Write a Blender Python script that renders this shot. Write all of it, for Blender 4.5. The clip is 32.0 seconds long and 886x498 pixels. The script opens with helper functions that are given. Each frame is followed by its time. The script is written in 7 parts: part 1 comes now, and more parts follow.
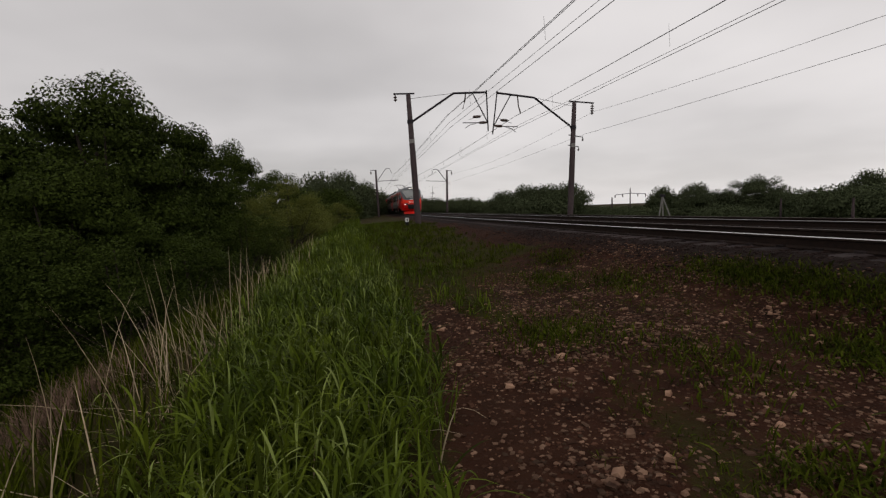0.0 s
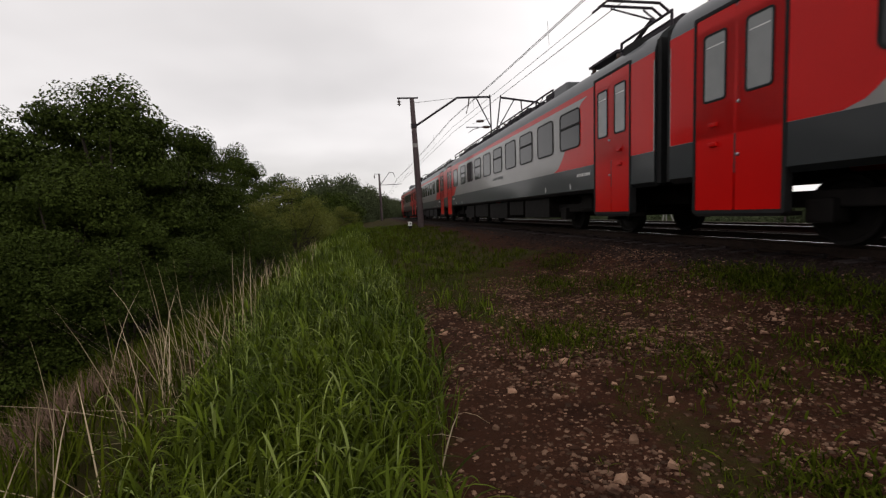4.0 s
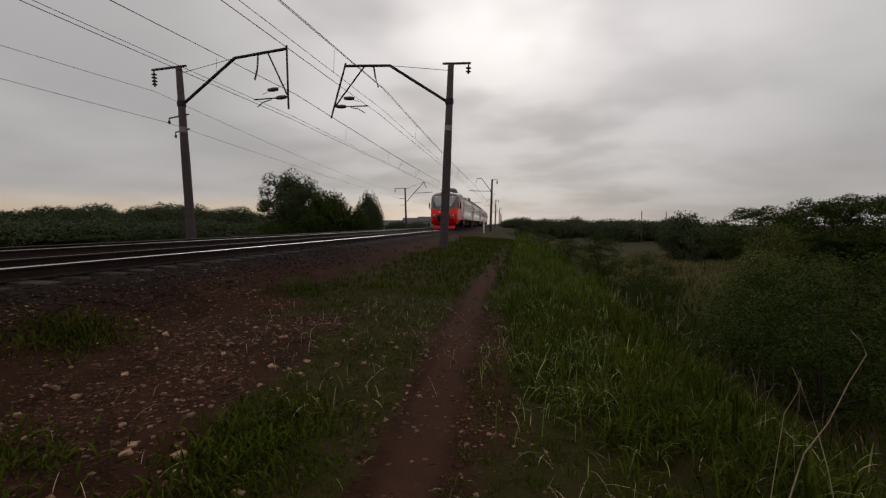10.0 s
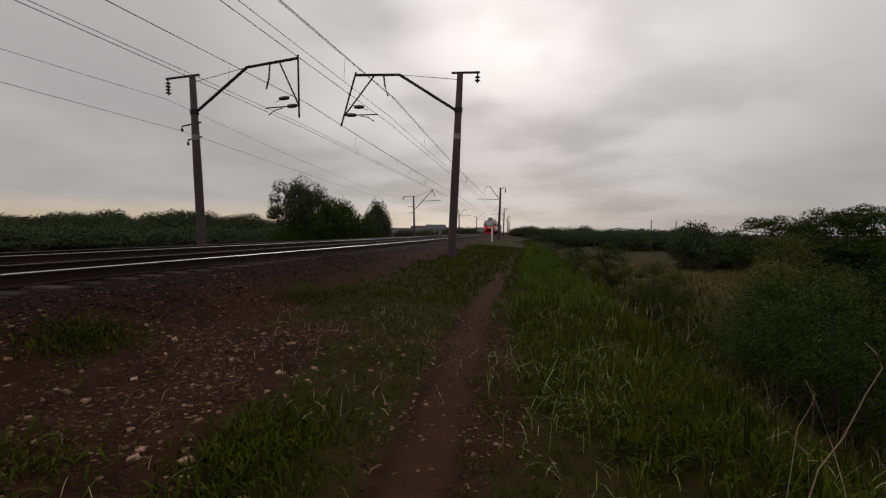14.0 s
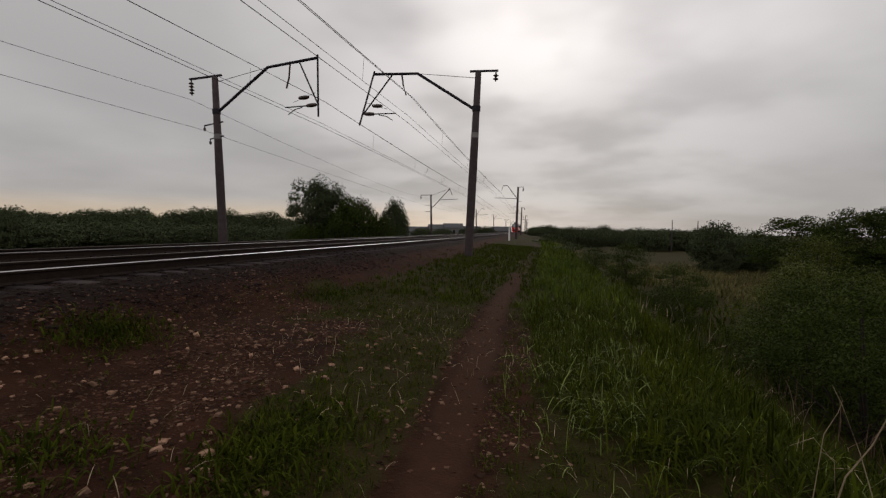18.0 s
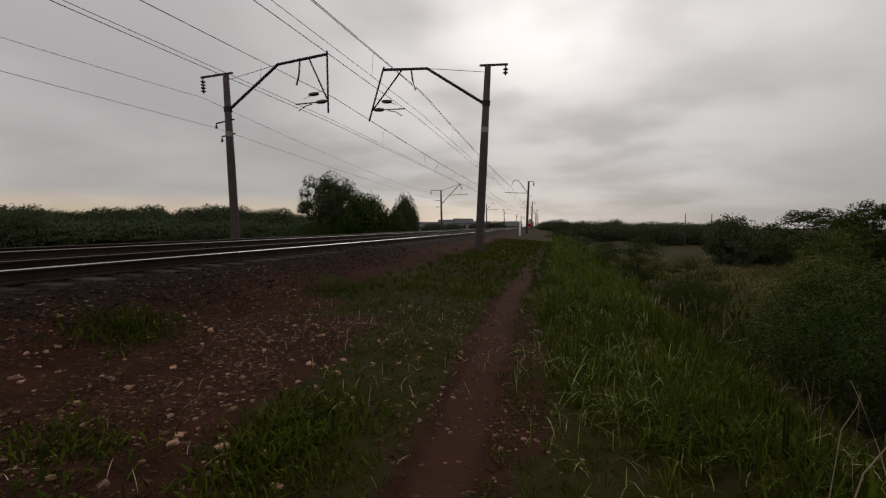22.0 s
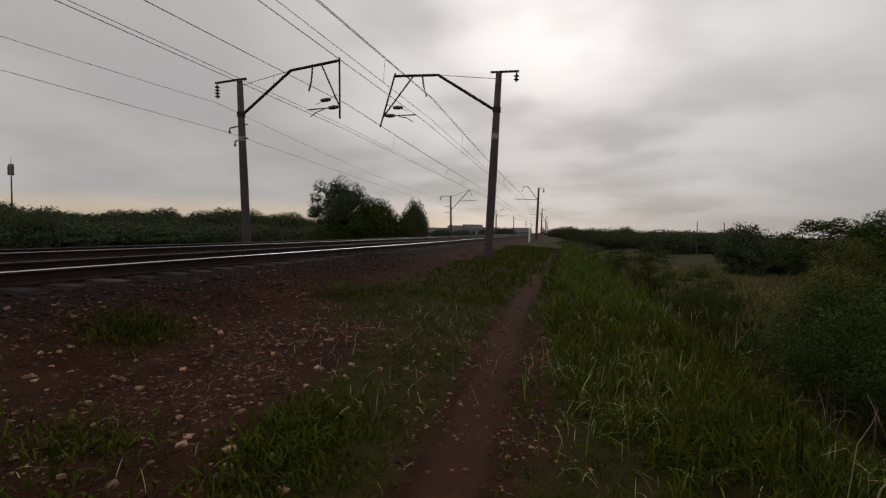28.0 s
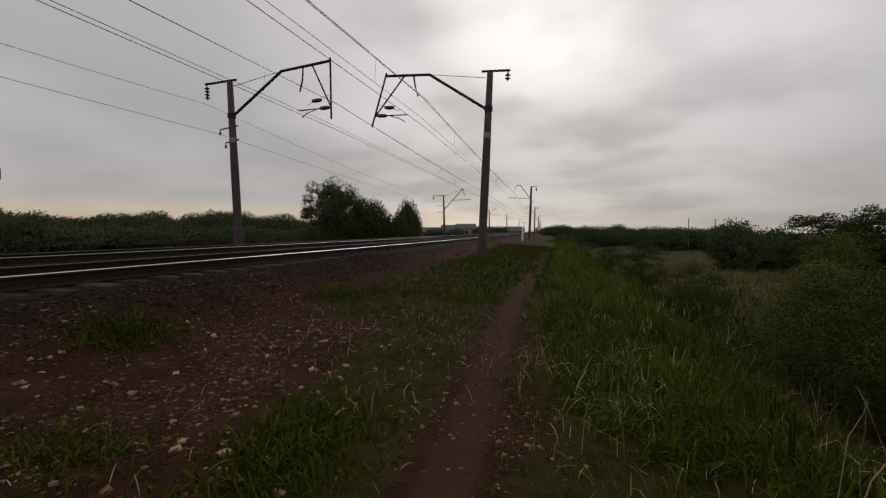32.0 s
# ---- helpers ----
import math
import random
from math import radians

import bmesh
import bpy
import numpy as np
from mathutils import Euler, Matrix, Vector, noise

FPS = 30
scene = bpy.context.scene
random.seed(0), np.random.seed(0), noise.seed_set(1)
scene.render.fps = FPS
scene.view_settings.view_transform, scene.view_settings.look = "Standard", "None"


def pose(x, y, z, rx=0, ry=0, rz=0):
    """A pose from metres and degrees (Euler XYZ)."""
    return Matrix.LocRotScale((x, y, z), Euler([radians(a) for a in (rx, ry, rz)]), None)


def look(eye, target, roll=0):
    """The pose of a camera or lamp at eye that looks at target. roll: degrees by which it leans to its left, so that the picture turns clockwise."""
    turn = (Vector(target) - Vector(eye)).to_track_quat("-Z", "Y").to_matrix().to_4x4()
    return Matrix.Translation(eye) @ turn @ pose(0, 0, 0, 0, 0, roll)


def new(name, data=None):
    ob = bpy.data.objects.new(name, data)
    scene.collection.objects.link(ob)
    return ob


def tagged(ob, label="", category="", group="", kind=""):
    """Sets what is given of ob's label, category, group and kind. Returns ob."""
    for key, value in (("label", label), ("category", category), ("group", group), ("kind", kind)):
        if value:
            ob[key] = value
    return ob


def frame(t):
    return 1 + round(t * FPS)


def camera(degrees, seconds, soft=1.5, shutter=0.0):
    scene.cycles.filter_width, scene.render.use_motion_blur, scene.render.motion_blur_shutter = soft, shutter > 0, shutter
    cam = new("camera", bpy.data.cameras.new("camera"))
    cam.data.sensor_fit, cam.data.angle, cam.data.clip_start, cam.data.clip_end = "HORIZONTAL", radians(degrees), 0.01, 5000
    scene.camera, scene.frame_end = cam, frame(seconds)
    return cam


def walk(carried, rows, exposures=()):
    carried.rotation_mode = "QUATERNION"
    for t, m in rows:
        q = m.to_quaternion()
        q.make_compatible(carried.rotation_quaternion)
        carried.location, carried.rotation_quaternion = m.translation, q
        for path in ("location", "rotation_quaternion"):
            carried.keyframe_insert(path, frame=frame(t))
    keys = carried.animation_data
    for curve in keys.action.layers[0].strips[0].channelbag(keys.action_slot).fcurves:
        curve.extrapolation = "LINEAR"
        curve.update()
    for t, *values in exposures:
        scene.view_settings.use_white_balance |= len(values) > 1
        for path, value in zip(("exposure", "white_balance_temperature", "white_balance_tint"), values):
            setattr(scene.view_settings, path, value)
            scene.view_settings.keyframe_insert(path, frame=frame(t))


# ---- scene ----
EYE = Vector((0.0, 0.0, 0.569))  # z = 0 is the top of the rails
PATH = [  # seconds, yaw, pitch, lean in degrees
    (0, -12.58, -4.96, 1.99),    (0.5, -12.62, -4.78, 2.22),    (1, -13.02, -4.32, 1.86),    (1.5, -13.55, -4.27, 0.56),
    (2, -13.45, -4.41, 1.13),    (2.5, -13.91, -4.41, 1.48),    (3, -13.48, -4.53, 1.97),    (3.5, -12.39, -4.50, 1.73),
    (5.5, -12.14, -3.92, 1.79),    (6, -13.84, -2.74, 1.16),    (6.3, -17.00, -1.50, 0.75),    (6.6, -24.40, -0.25, -0.09),
    (6.8, -31.80, 0.35, -1.40),    (7, -41.90, 0.77, -2.33),    (7.1, -52.70, 1.02, -2.11),    (7.2, -63.50, 1.27, -1.89),
    (7.3, -74.50, 2.08, -1.28),    (7.4, -85.60, 2.88, -0.67),    (7.5, -96.90, 2.62, -0.87),    (7.6, -108.50, 2.36, -1.07),
    (7.7, -120.10, 1.36, -1.49),    (7.8, -131.70, 0.36, -1.91),    (7.9, -143.30, -0.85, -2.67),    (8, -154.90, -2.06, -3.44),
    (8.1, -162.20, -2.20, -3.70),    (8.2, -164.40, -2.25, -3.90),    (8.5, -166.32, -2.40, -3.74),    (9, -167.35, -3.39, -0.51),
    (9.5, -168.02, -2.50, 0.21),    (10, -169.61, -3.18, -0.03),    (10.5, -169.10, -2.78, -0.06),    (11, -168.51, -2.44, -0.13),
    (11.5, -168.56, -2.24, -0.49),    (12, -168.32, -2.12, 0.08),    (12.5, -168.64, -2.37, -0.42),    (13, -168.86, -2.68, -0.68),
    (13.5, -167.83, -2.30, -0.65),    (14, -168.61, -2.19, -0.40),    (14.5, -168.36, -2.45, -0.66),    (16.5, -167.26, -2.72, -1.11),
    (17, -166.84, -2.63, -1.26),    (17.5, -166.78, -2.46, -1.04),    (18, -166.50, -2.36, -0.72),    (18.5, -166.28, -2.42, -0.68),
    (19, -166.57, -2.39, -0.72),    (19.5, -166.26, -2.47, -0.59),    (20, -165.54, -2.32, -0.33),    (20.5, -164.97, -2.50, -0.30),
    (21, -164.73, -2.76, -0.19),    (21.5, -164.60, -3.09, -0.20),    (22, -165.20, -2.96, -0.31),    (22.5, -165.27, -2.56, -0.24),
    (23, -165.40, -2.34, -0.19),    (23.5, -165.10, -2.03, -0.10),    (24, -165.01, -1.69, -0.12),    (24.5, -164.67, -1.79, -0.52),
    (25, -164.52, -1.79, -0.54),    (25.5, -164.44, -1.92, -0.44),    (27.5, -164.30, -2.13, -0.44),    (28, -164.06, -2.26, -0.92),
    (28.5, -163.76, -2.54, -1.07),    (29, -163.85, -2.64, -1.05),    (29.5, -164.34, -2.34, -0.76),    (30, -164.44, -2.80, -0.59),
    (30.5, -164.55, -2.87, -0.21),    (31, -164.87, -2.72, -0.43),    (31.5, -164.73, -2.40, -0.46),    (32, -164.86, -2.30, -0.21),

]


def aim(yaw, pitch, lean):
    y, p = radians(yaw), radians(pitch)
    way = Vector((-math.sin(y) * math.cos(p), math.cos(y) * math.cos(p), math.sin(p)))
    return look(EYE, EYE + way, -lean)


cam = camera(88.0, 32.0, soft=1.3, shutter=0.06)
walk(cam, [(t, aim(y, p, r)) for t, y, p, r in PATH],
     exposures=[(0, -0.16, 6750, 10), (1.0, -0.15, 6750, 10), (2.0, -0.27, 6750, 10), (2.6, -0.2, 6750, 10), (3.2, 0.10, 6750, 10), (5.5, 0.46, 6750, 10), (6.1, 0.46, 6750, 10), (6.6, 0.26, 6750, 10), (7.5, 0.72, 6750, 10), (8.0, 0.32, 6750, 10), (8.6, -0.12, 6750, 10), (10, -0.26, 6750, 10), (32, -0.24, 6750, 10)])

# ---- world and light ----
SUN_AZ, SUN_EL = radians(176), radians(26)  # clockwise from +y
TO_SUN = (math.sin(SUN_AZ) * math.cos(SUN_EL), math.cos(SUN_AZ) * math.cos(SUN_EL), math.sin(SUN_EL))


def make_world():
    """A closed cloud layer under a Nishita sky: mottled grey, thin and bright before the sun, warm in a gap along the south-eastern horizon."""
    w = bpy.data.worlds.new("overcast_sky")
    scene.world = w
    w.use_nodes = True
    nt = w.node_tree
    nt.nodes.clear()
    N = nt.nodes.new
    L = nt.links.new

    def maths(op, a, b=None):
        n = N("ShaderNodeMath")
        n.operation = op
        for k, v in enumerate((a, b)):
            if v is not None:
                if isinstance(v, (int, float)):
                    n.inputs[k].default_value = v
                else:
                    L(v, n.inputs[k])
        return n.outputs[0]

    def ramp(value, a, b, c, d):
        n = N("ShaderNodeMapRange")
        n.interpolation_type = "SMOOTHSTEP"
        for k, v in zip(("From Min", "From Max", "To Min", "To Max"), (a, b, c, d)):
            n.inputs[k].default_value = v
        L(value, n.inputs[0])
        return n.outputs[0]

    def towards(direction):
        n = N("ShaderNodeVectorMath")
        n.operation = "DOT_PRODUCT"
        n.inputs[1].default_value = direction
        L(tc.outputs["Generated"], n.inputs[0])
        return n.outputs["Value"]

    def cloud(scale, detail, rough, place):
        n = N("ShaderNodeTexNoise")
        n.inputs["Scale"].default_value, n.inputs["Detail"].default_value, n.inputs["Roughness"].default_value = scale, detail, rough
        m = N("ShaderNodeMapping")
        m.inputs["Location"].default_value = place
        L(flat.outputs[0], m.inputs[0]), L(m.outputs[0], n.inputs[0])
        return n.outputs[0]

    out, bg = N("ShaderNodeOutputWorld"), N("ShaderNodeBackground")
    sky = N("ShaderNodeTexSky")
    sky.sky_type, sky.sun_disc = "NISHITA", False
    sky.sun_elevation, sky.sun_rotation = SUN_EL, SUN_AZ
    clear = N("ShaderNodeVectorMath")
    clear.operation = "SCALE"
    clear.inputs["Scale"].default_value = 0.10
    L(sky.outputs[0], clear.inputs[0])
    tc, sep = N("ShaderNodeTexCoord"), N("ShaderNodeSeparateXYZ")
    L(tc.outputs["Generated"], sep.inputs[0])
    up = maths("ADD", maths("MAXIMUM", sep.outputs[2], 0.0), 0.20)
    flat = N("ShaderNodeCombineXYZ")  # the layer's own plane, so that clouds draw together towards the horizon
    L(maths("DIVIDE", sep.outputs[0], up), flat.inputs[0]), L(maths("DIVIDE", sep.outputs[1], up), flat.inputs[1])
    big, small = cloud(0.55, 3, 0.45, (3.1, 7.3, 0.0)), cloud(1.5, 3, 0.45, (1.4, 0.2, 2.0))
    mottle = maths("ADD", maths("MULTIPLY", big, 0.7), maths("MULTIPLY", small, 0.3))
    value = ramp(mottle, 0.34, 0.66, 0.56, 0.76)
    value = maths("ADD", value, ramp(towards((0.80, 0.52, 0.30)), 0.55, 1.0, 0.0, 0.14))
    south = ramp(towards((0.25, -0.97, 0.0)), -0.1, 0.85, 0.0, 1.0)
    value = maths("MULTIPLY", value, maths("SUBTRACT", 1.0, maths("MULTIPLY", south, ramp(sep.outputs[2], 0.0, 0.5, 0.30, 0.0))))
    thin = ramp(small, 0.36, 0.60, 0.15, 1.25)
    glow_in = maths("ADD", ramp(towards(TO_SUN), 0.78, 1.0, 0.0, 0.17), ramp(towards(TO_SUN), 0.97, 1.0, 0.0, 0.20))
    value = maths("ADD", value, maths("MULTIPLY", glow_in, thin))
    warm = maths("MULTIPLY", ramp(towards((0.80, -0.60, 0.0)), 0.55, 1.0, 0.0, 1.0), ramp(sep.outputs[2], 0.015, 0.07, 1.0, 0.0))
    tint, grey = N("ShaderNodeMix"), N("ShaderNodeVectorMath")
    tint.data_type = "RGBA"
    tint.inputs[6].default_value, tint.inputs[7].default_value = (1.0, 0.975, 1.0, 1), (1.40, 1.15, 0.90, 1)
    L(warm, tint.inputs[0])
    grey.operation = "SCALE"
    L(tint.outputs[2], grey.inputs[0]), L(value, grey.inputs["Scale"])
    both = N("ShaderNodeMix")
    both.data_type = "RGBA"
    both.inputs[0].default_value = 0.95
    L(clear.outputs[0], both.inputs[6]), L(grey.outputs[0], both.inputs[7])
    L(both.outputs[2], bg.inputs[0])
    L(bg.outputs[0], out.inputs[0])


make_world()
sun = new("sun", bpy.data.lights.new("sun", "SUN"))
sun.data.energy, sun.data.angle, sun.data.color = 0.5, radians(25), (1.0, 0.96, 0.9)
sun.matrix_basis = look((0, 0, 50), (-math.sin(SUN_AZ) * math.cos(SUN_EL), -math.cos(SUN_AZ) * math.cos(SUN_EL), 50 - math.sin(SUN_EL)))

# ---- materials ----


def mat(name, a, b=None, rough=0.8, metal=0.0, scale=6.0, detail=5.0, bump=0.0, bump_scale=None, lo=0.35, hi=0.65, spec=None, rand=0.0, coat=0.0, island=0.0, trans=0.0):
    """Two colours mixed by noise at two scales, with bump; rand varies the value from object to object, island from piece to piece."""
    m = bpy.data.materials.new(name)
    m.use_nodes = True
    nt = m.node_tree
    N, L = nt.nodes.new, nt.links.new
    bs = nt.nodes["Principled BSDF"]
    bs.inputs["Roughness"].default_value, bs.inputs["Metallic"].default_value = rough, metal
    bs.inputs["Specular IOR Level"].default_value = spec if spec is not None else 0.5 if rough < 0.5 else 0.12
    bs.inputs["Coat Weight"].default_value = coat
    bs.inputs["Coat Roughness"].default_value = 0.08
    bs.inputs["Coat IOR"].default_value = 1.22
    b = b or tuple(c * 0.8 for c in a)
    tc = N("ShaderNodeTexCoord")
    n1, n2 = N("ShaderNodeTexNoise"), N("ShaderNodeTexNoise")
    n1.inputs["Scale"].default_value, n1.inputs["Detail"].default_value = scale, detail
    n2.inputs["Scale"].default_value, n2.inputs["Detail"].default_value = scale * 0.13, 3
    for n in (n1, n2):
        L(tc.outputs["Object"], n.inputs["Vector"])
    add = N("ShaderNodeMix")
    add.inputs[0].default_value = 0.4
    L(n1.outputs[0], add.inputs[2]), L(n2.outputs[0], add.inputs[3])
    rg = N("ShaderNodeMapRange")
    rg.inputs["From Min"].default_value, rg.inputs["From Max"].default_value = lo, hi
    L(add.outputs[0], rg.inputs[0])
    mx = N("ShaderNodeMix")
    mx.data_type = "RGBA"
    mx.inputs[6].default_value, mx.inputs[7].default_value = (*a, 1), (*b, 1)
    L(rg.outputs[0], mx.inputs[0])
    col = mx.outputs[2]
    for amount, source in ((rand, "ShaderNodeObjectInfo"), (island, "ShaderNodeNewGeometry")):
        if amount:
            src = N(source)
            v = N("ShaderNodeMapRange")
            v.inputs["To Min"].default_value, v.inputs["To Max"].default_value = 1 - amount, 1 + amount
            L(src.outputs["Random" if rand and source == "ShaderNodeObjectInfo" else "Random Per Island"], v.inputs[0])
            hs = N("ShaderNodeHueSaturation")
            L(col, hs.inputs["Color"]), L(v.outputs[0], hs.inputs["Value"])
            col = hs.outputs[0]
    L(col, bs.inputs["Base Color"])
    if trans:
        tr, ms = N("ShaderNodeBsdfTranslucent"), N("ShaderNodeMixShader")
        L(col, tr.inputs[0])
        ms.inputs[0].default_value = trans
        L(bs.outputs[0], ms.inputs[1]), L(tr.outputs[0], ms.inputs[2])
        L(ms.outputs[0], nt.nodes["Material Output"].inputs[0])
    if bump:
        bp, n3 = N("ShaderNodeBump"), N("ShaderNodeTexNoise")
        n3.inputs["Scale"].default_value, n3.inputs["Detail"].default_value = bump_scale or scale * 4, 6
        L(tc.outputs["Object"], n3.inputs["Vector"])
        bp.inputs["Strength"].default_value, bp.inputs["Distance"].default_value = bump, 0.02
        L(n3.outputs[0], bp.inputs["Height"]), L(bp.outputs[0], bs.inputs["Normal"])
    return m


def glow(name, colour, strength):
    m = bpy.data.materials.new(name)
    m.use_nodes = True
    bs = m.node_tree.nodes["Principled BSDF"]
    bs.inputs["Base Color"].default_value = (*colour, 1)
    bs.inputs["Emission Color"].default_value = (*colour, 1)
    bs.inputs["Emission Strength"].default_value = strength
    return m


M = dict(
    red=mat("red_paint", (0.56, 0.006, 0.005), (0.49, 0.005, 0.005), 0.32, scale=1.2, bump=0.02, bump_scale=3, spec=0.08, coat=0.6),
    orange=mat("orange_red_paint", (0.80, 0.042, 0.018), (0.74, 0.036, 0.016), 0.32, scale=1.2, bump=0.03, bump_scale=3, spec=0.1),
    plow=mat("red_plow_paint", (0.72, 0.02, 0.010), (0.62, 0.016, 0.010), 0.45, scale=2, bump=0.05, bump_scale=5, spec=0.3),
    silver=mat("light_grey_paint", (0.235, 0.225, 0.215), (0.20, 0.19, 0.185), 0.34, scale=1.0, bump=0.02, bump_scale=3, spec=0.4, coat=0.8),
    dgrey=mat("dark_grey_paint", (0.021, 0.025, 0.027), (0.017, 0.020, 0.022), 0.42, scale=1.4, bump=0.02, bump_scale=4, spec=0.3, coat=0.6),
    roof=mat("grey_roof_paint", (0.085, 0.092, 0.10), (0.065, 0.07, 0.077), 0.40, scale=1.5, bump=0.03, bump_scale=4, spec=0.4),
    glass=mat("tinted_train_glass", (0.012, 0.014, 0.016), (0.016, 0.018, 0.02), 0.06, spec=0.28, scale=2),
    doorglass=mat("grey_door_glass", (0.22, 0.23, 0.23), (0.16, 0.17, 0.17), 0.12, scale=2, spec=0.6),
    wind=mat("windscreen_glass", (0.26, 0.275, 0.265), (0.17, 0.185, 0.18), 0.05, scale=0.7, spec=0.7, coat=0.6),
    smoked=mat("smoked_lamp_glass", (0.020, 0.008, 0.008), (0.03, 0.012, 0.012), 0.12, scale=3, spec=0.6),
    black=mat("black_rubber", (0.012, 0.012, 0.013), (0.02, 0.02, 0.02), 0.7, scale=8),
    under=mat("grimy_underframe", (0.007, 0.006, 0.006), (0.013, 0.011, 0.010), 0.8, scale=5, bump=0.3),
    steel=mat("bright_steel", (0.45, 0.45, 0.46), (0.35, 0.35, 0.36), 0.3, metal=1.0, scale=10),
    white=mat("white_marking", (0.75, 0.75, 0.74), (0.65, 0.65, 0.64), 0.5, scale=8),
    railtop=mat("polished_rail_head", (0.52, 0.51, 0.50), (0.40, 0.39, 0.38), 0.26, metal=1.0, scale=20),
    railmid=mat("worn_rail_head", (0.30, 0.29, 0.28), (0.2, 0.19, 0.18), 0.4, metal=1.0, scale=20),
    railside=mat("rusty_rail", (0.016, 0.011, 0.009), (0.028, 0.017, 0.013), 0.85, scale=14, bump=0.3),
    sleeper=mat("stained_concrete", (0.050, 0.040, 0.039), (0.019, 0.014, 0.014), 0.9, scale=9, bump=0.4, rand=0.45, spec=0.06),
    pole=mat("weathered_concrete_pole", (0.080, 0.060, 0.062), (0.050, 0.037, 0.040), 0.85, scale=5, bump=0.25),
    iron=mat("dark_painted_steel", (0.022, 0.02, 0.028), (0.035, 0.028, 0.032), 0.6, scale=12, bump=0.2),
    wire=mat("oxidised_copper_wire", (0.03, 0.03, 0.032), (0.045, 0.04, 0.04), 0.6, scale=4),
    porcelain=mat("brown_porcelain", (0.05, 0.025, 0.018), (0.035, 0.02, 0.015), 0.25, scale=10),
    stone_dark=mat("dark_crushed_stone", (0.085, 0.041, 0.026), (0.028, 0.014, 0.009), 0.92, scale=10, bump=0.4, island=0.5, spec=0.05),
    rust_straw=mat("reddish_dead_straw", (0.20, 0.125, 0.09), (0.10, 0.062, 0.046), 0.7, scale=5, island=0.35),
    stone=mat("crushed_stone", (0.30, 0.185, 0.125), (0.085, 0.042, 0.028), 0.92, scale=10, bump=0.4, island=0.75, rand=0.5, spec=0.05),
    railinner=mat("dull_rail_head", (0.10, 0.085, 0.075), (0.06, 0.05, 0.045), 0.6, metal=0.6, scale=20),
    ballast=mat("dark_ballast_stone", (0.032, 0.020, 0.017), (0.015, 0.010, 0.009), 0.92, scale=10, bump=0.4, island=0.5, spec=0.05),
    # distance haze is mixed into this leaf colour: paler and bluer than leaf
    leaf_far=mat("haze_tinted_far_leaf", (0.066, 0.080, 0.040), (0.046, 0.058, 0.029), 0.8, scale=0.4, island=0.25, trans=0.12, spec=0.03),
    plaster=mat("pale_plaster", (0.24, 0.23, 0.22), (0.17, 0.165, 0.16), 0.9, scale=2, bump=0.1),
    slate=mat("grey_roof_sheet", (0.10, 0.10, 0.105), (0.07, 0.07, 0.075), 0.7, scale=3, bump=0.1),
    drygrass=mat("dry_field_grass", (0.15, 0.125, 0.05), (0.085, 0.08, 0.03), 0.8, scale=3, island=0.3, trans=0.2),
    blade=mat("grass_blade", (0.094, 0.122, 0.012), (0.030, 0.050, 0.006), 0.5, scale=2.2, island=0.65, trans=0.28, spec=0.04),
    # sparse pale blades: the grass's bright highlights put into the colour
    blade_light=mat("pale_highlight_grass_blade", (0.26, 0.31, 0.085), (0.15, 0.20, 0.045), 0.45, scale=2.2, island=0.35, trans=0.3, spec=0.12),
    blade2=mat("verge_grass_blade", (0.056, 0.068, 0.006), (0.026, 0.036, 0.004), 0.6, scale=2.5, island=0.6, trans=0.2, spec=0.015),
    straw=mat("dry_straw", (0.44, 0.35, 0.235), (0.27, 0.20, 0.13), 0.6, scale=5, island=0.3),
    bark=mat("grey_bark", (0.05, 0.04, 0.032), (0.03, 0.024, 0.02), 0.9, scale=9, bump=0.6),
    leaf=mat("dark_green_leaf", (0.048, 0.066, 0.012), (0.018, 0.028, 0.006), 0.6, scale=0.8, island=0.45, trans=0.12, spec=0.03),
    leaf_olive=mat("pale_olive_leaf", (0.135, 0.145, 0.030), (0.075, 0.088, 0.018), 0.6, scale=0.8, island=0.35, trans=0.35, spec=0.08),
    leaf2=mat("olive_leaf", (0.090, 0.100, 0.018), (0.044, 0.056, 0.011), 0.6, scale=0.8, island=0.4, trans=0.18, spec=0.08),
)

# ---- building helpers ----
AXIS, AXIS2 = 7.25, 11.45  # the two tracks' middle lines abreast of the camera


def smooth01(a, b, v):
    k = min(1.0, max(0.0, (v - a) / (b - a)))
    return k * k * (3 - 2 * k)


def off(y):
    """How far the line has bent away at y, beyond its place abreast of the camera."""
    a, y0 = (0.00064, 40.0) if y < 0 else (0.00142, 20.0)
    y = abs(y)
    return a * y * y if y < y0 else a * y0 * y0 + 2 * a * y0 * (y - y0)


def verge_off(y):
    """The same for the path and the bank, which bend less near by."""
    if y < 0:
        return 0.00031 * y * y if y > -80 else 1.984 - 0.0496 * (y + 80)
    return 0.00046 * y * y if y < 75 else 2.5875 + 0.069 * (y - 75)


def shift(u, y):
    """How far a line along u beside the track lies off at y."""
    v = verge_off(y)
    return v + (off(y) - v) * smooth01(0.8, 4.6, u)


def side_u(x, y):
    u = x - verge_off(y)
    for _ in range(4):
        u = x - shift(u, y)
    return u


def heading(y):
    return math.atan((off(y + 0.5) - off(y - 0.5)))


def part(name, bm, material, parent=None, label="", m=None, smooth=False):
    me = bpy.data.meshes.new(name)
    bm.to_mesh(me)
    bm.free()
    if smooth:
        me.polygons.foreach_set("use_smooth", [True] * len(me.polygons))
    me.materials.append(M[material] if isinstance(material, str) else material)
    ob = new(name, me)
    if parent:
        ob.parent = parent
    if m:
        ob.matrix_basis = m
    return tagged(ob, label)


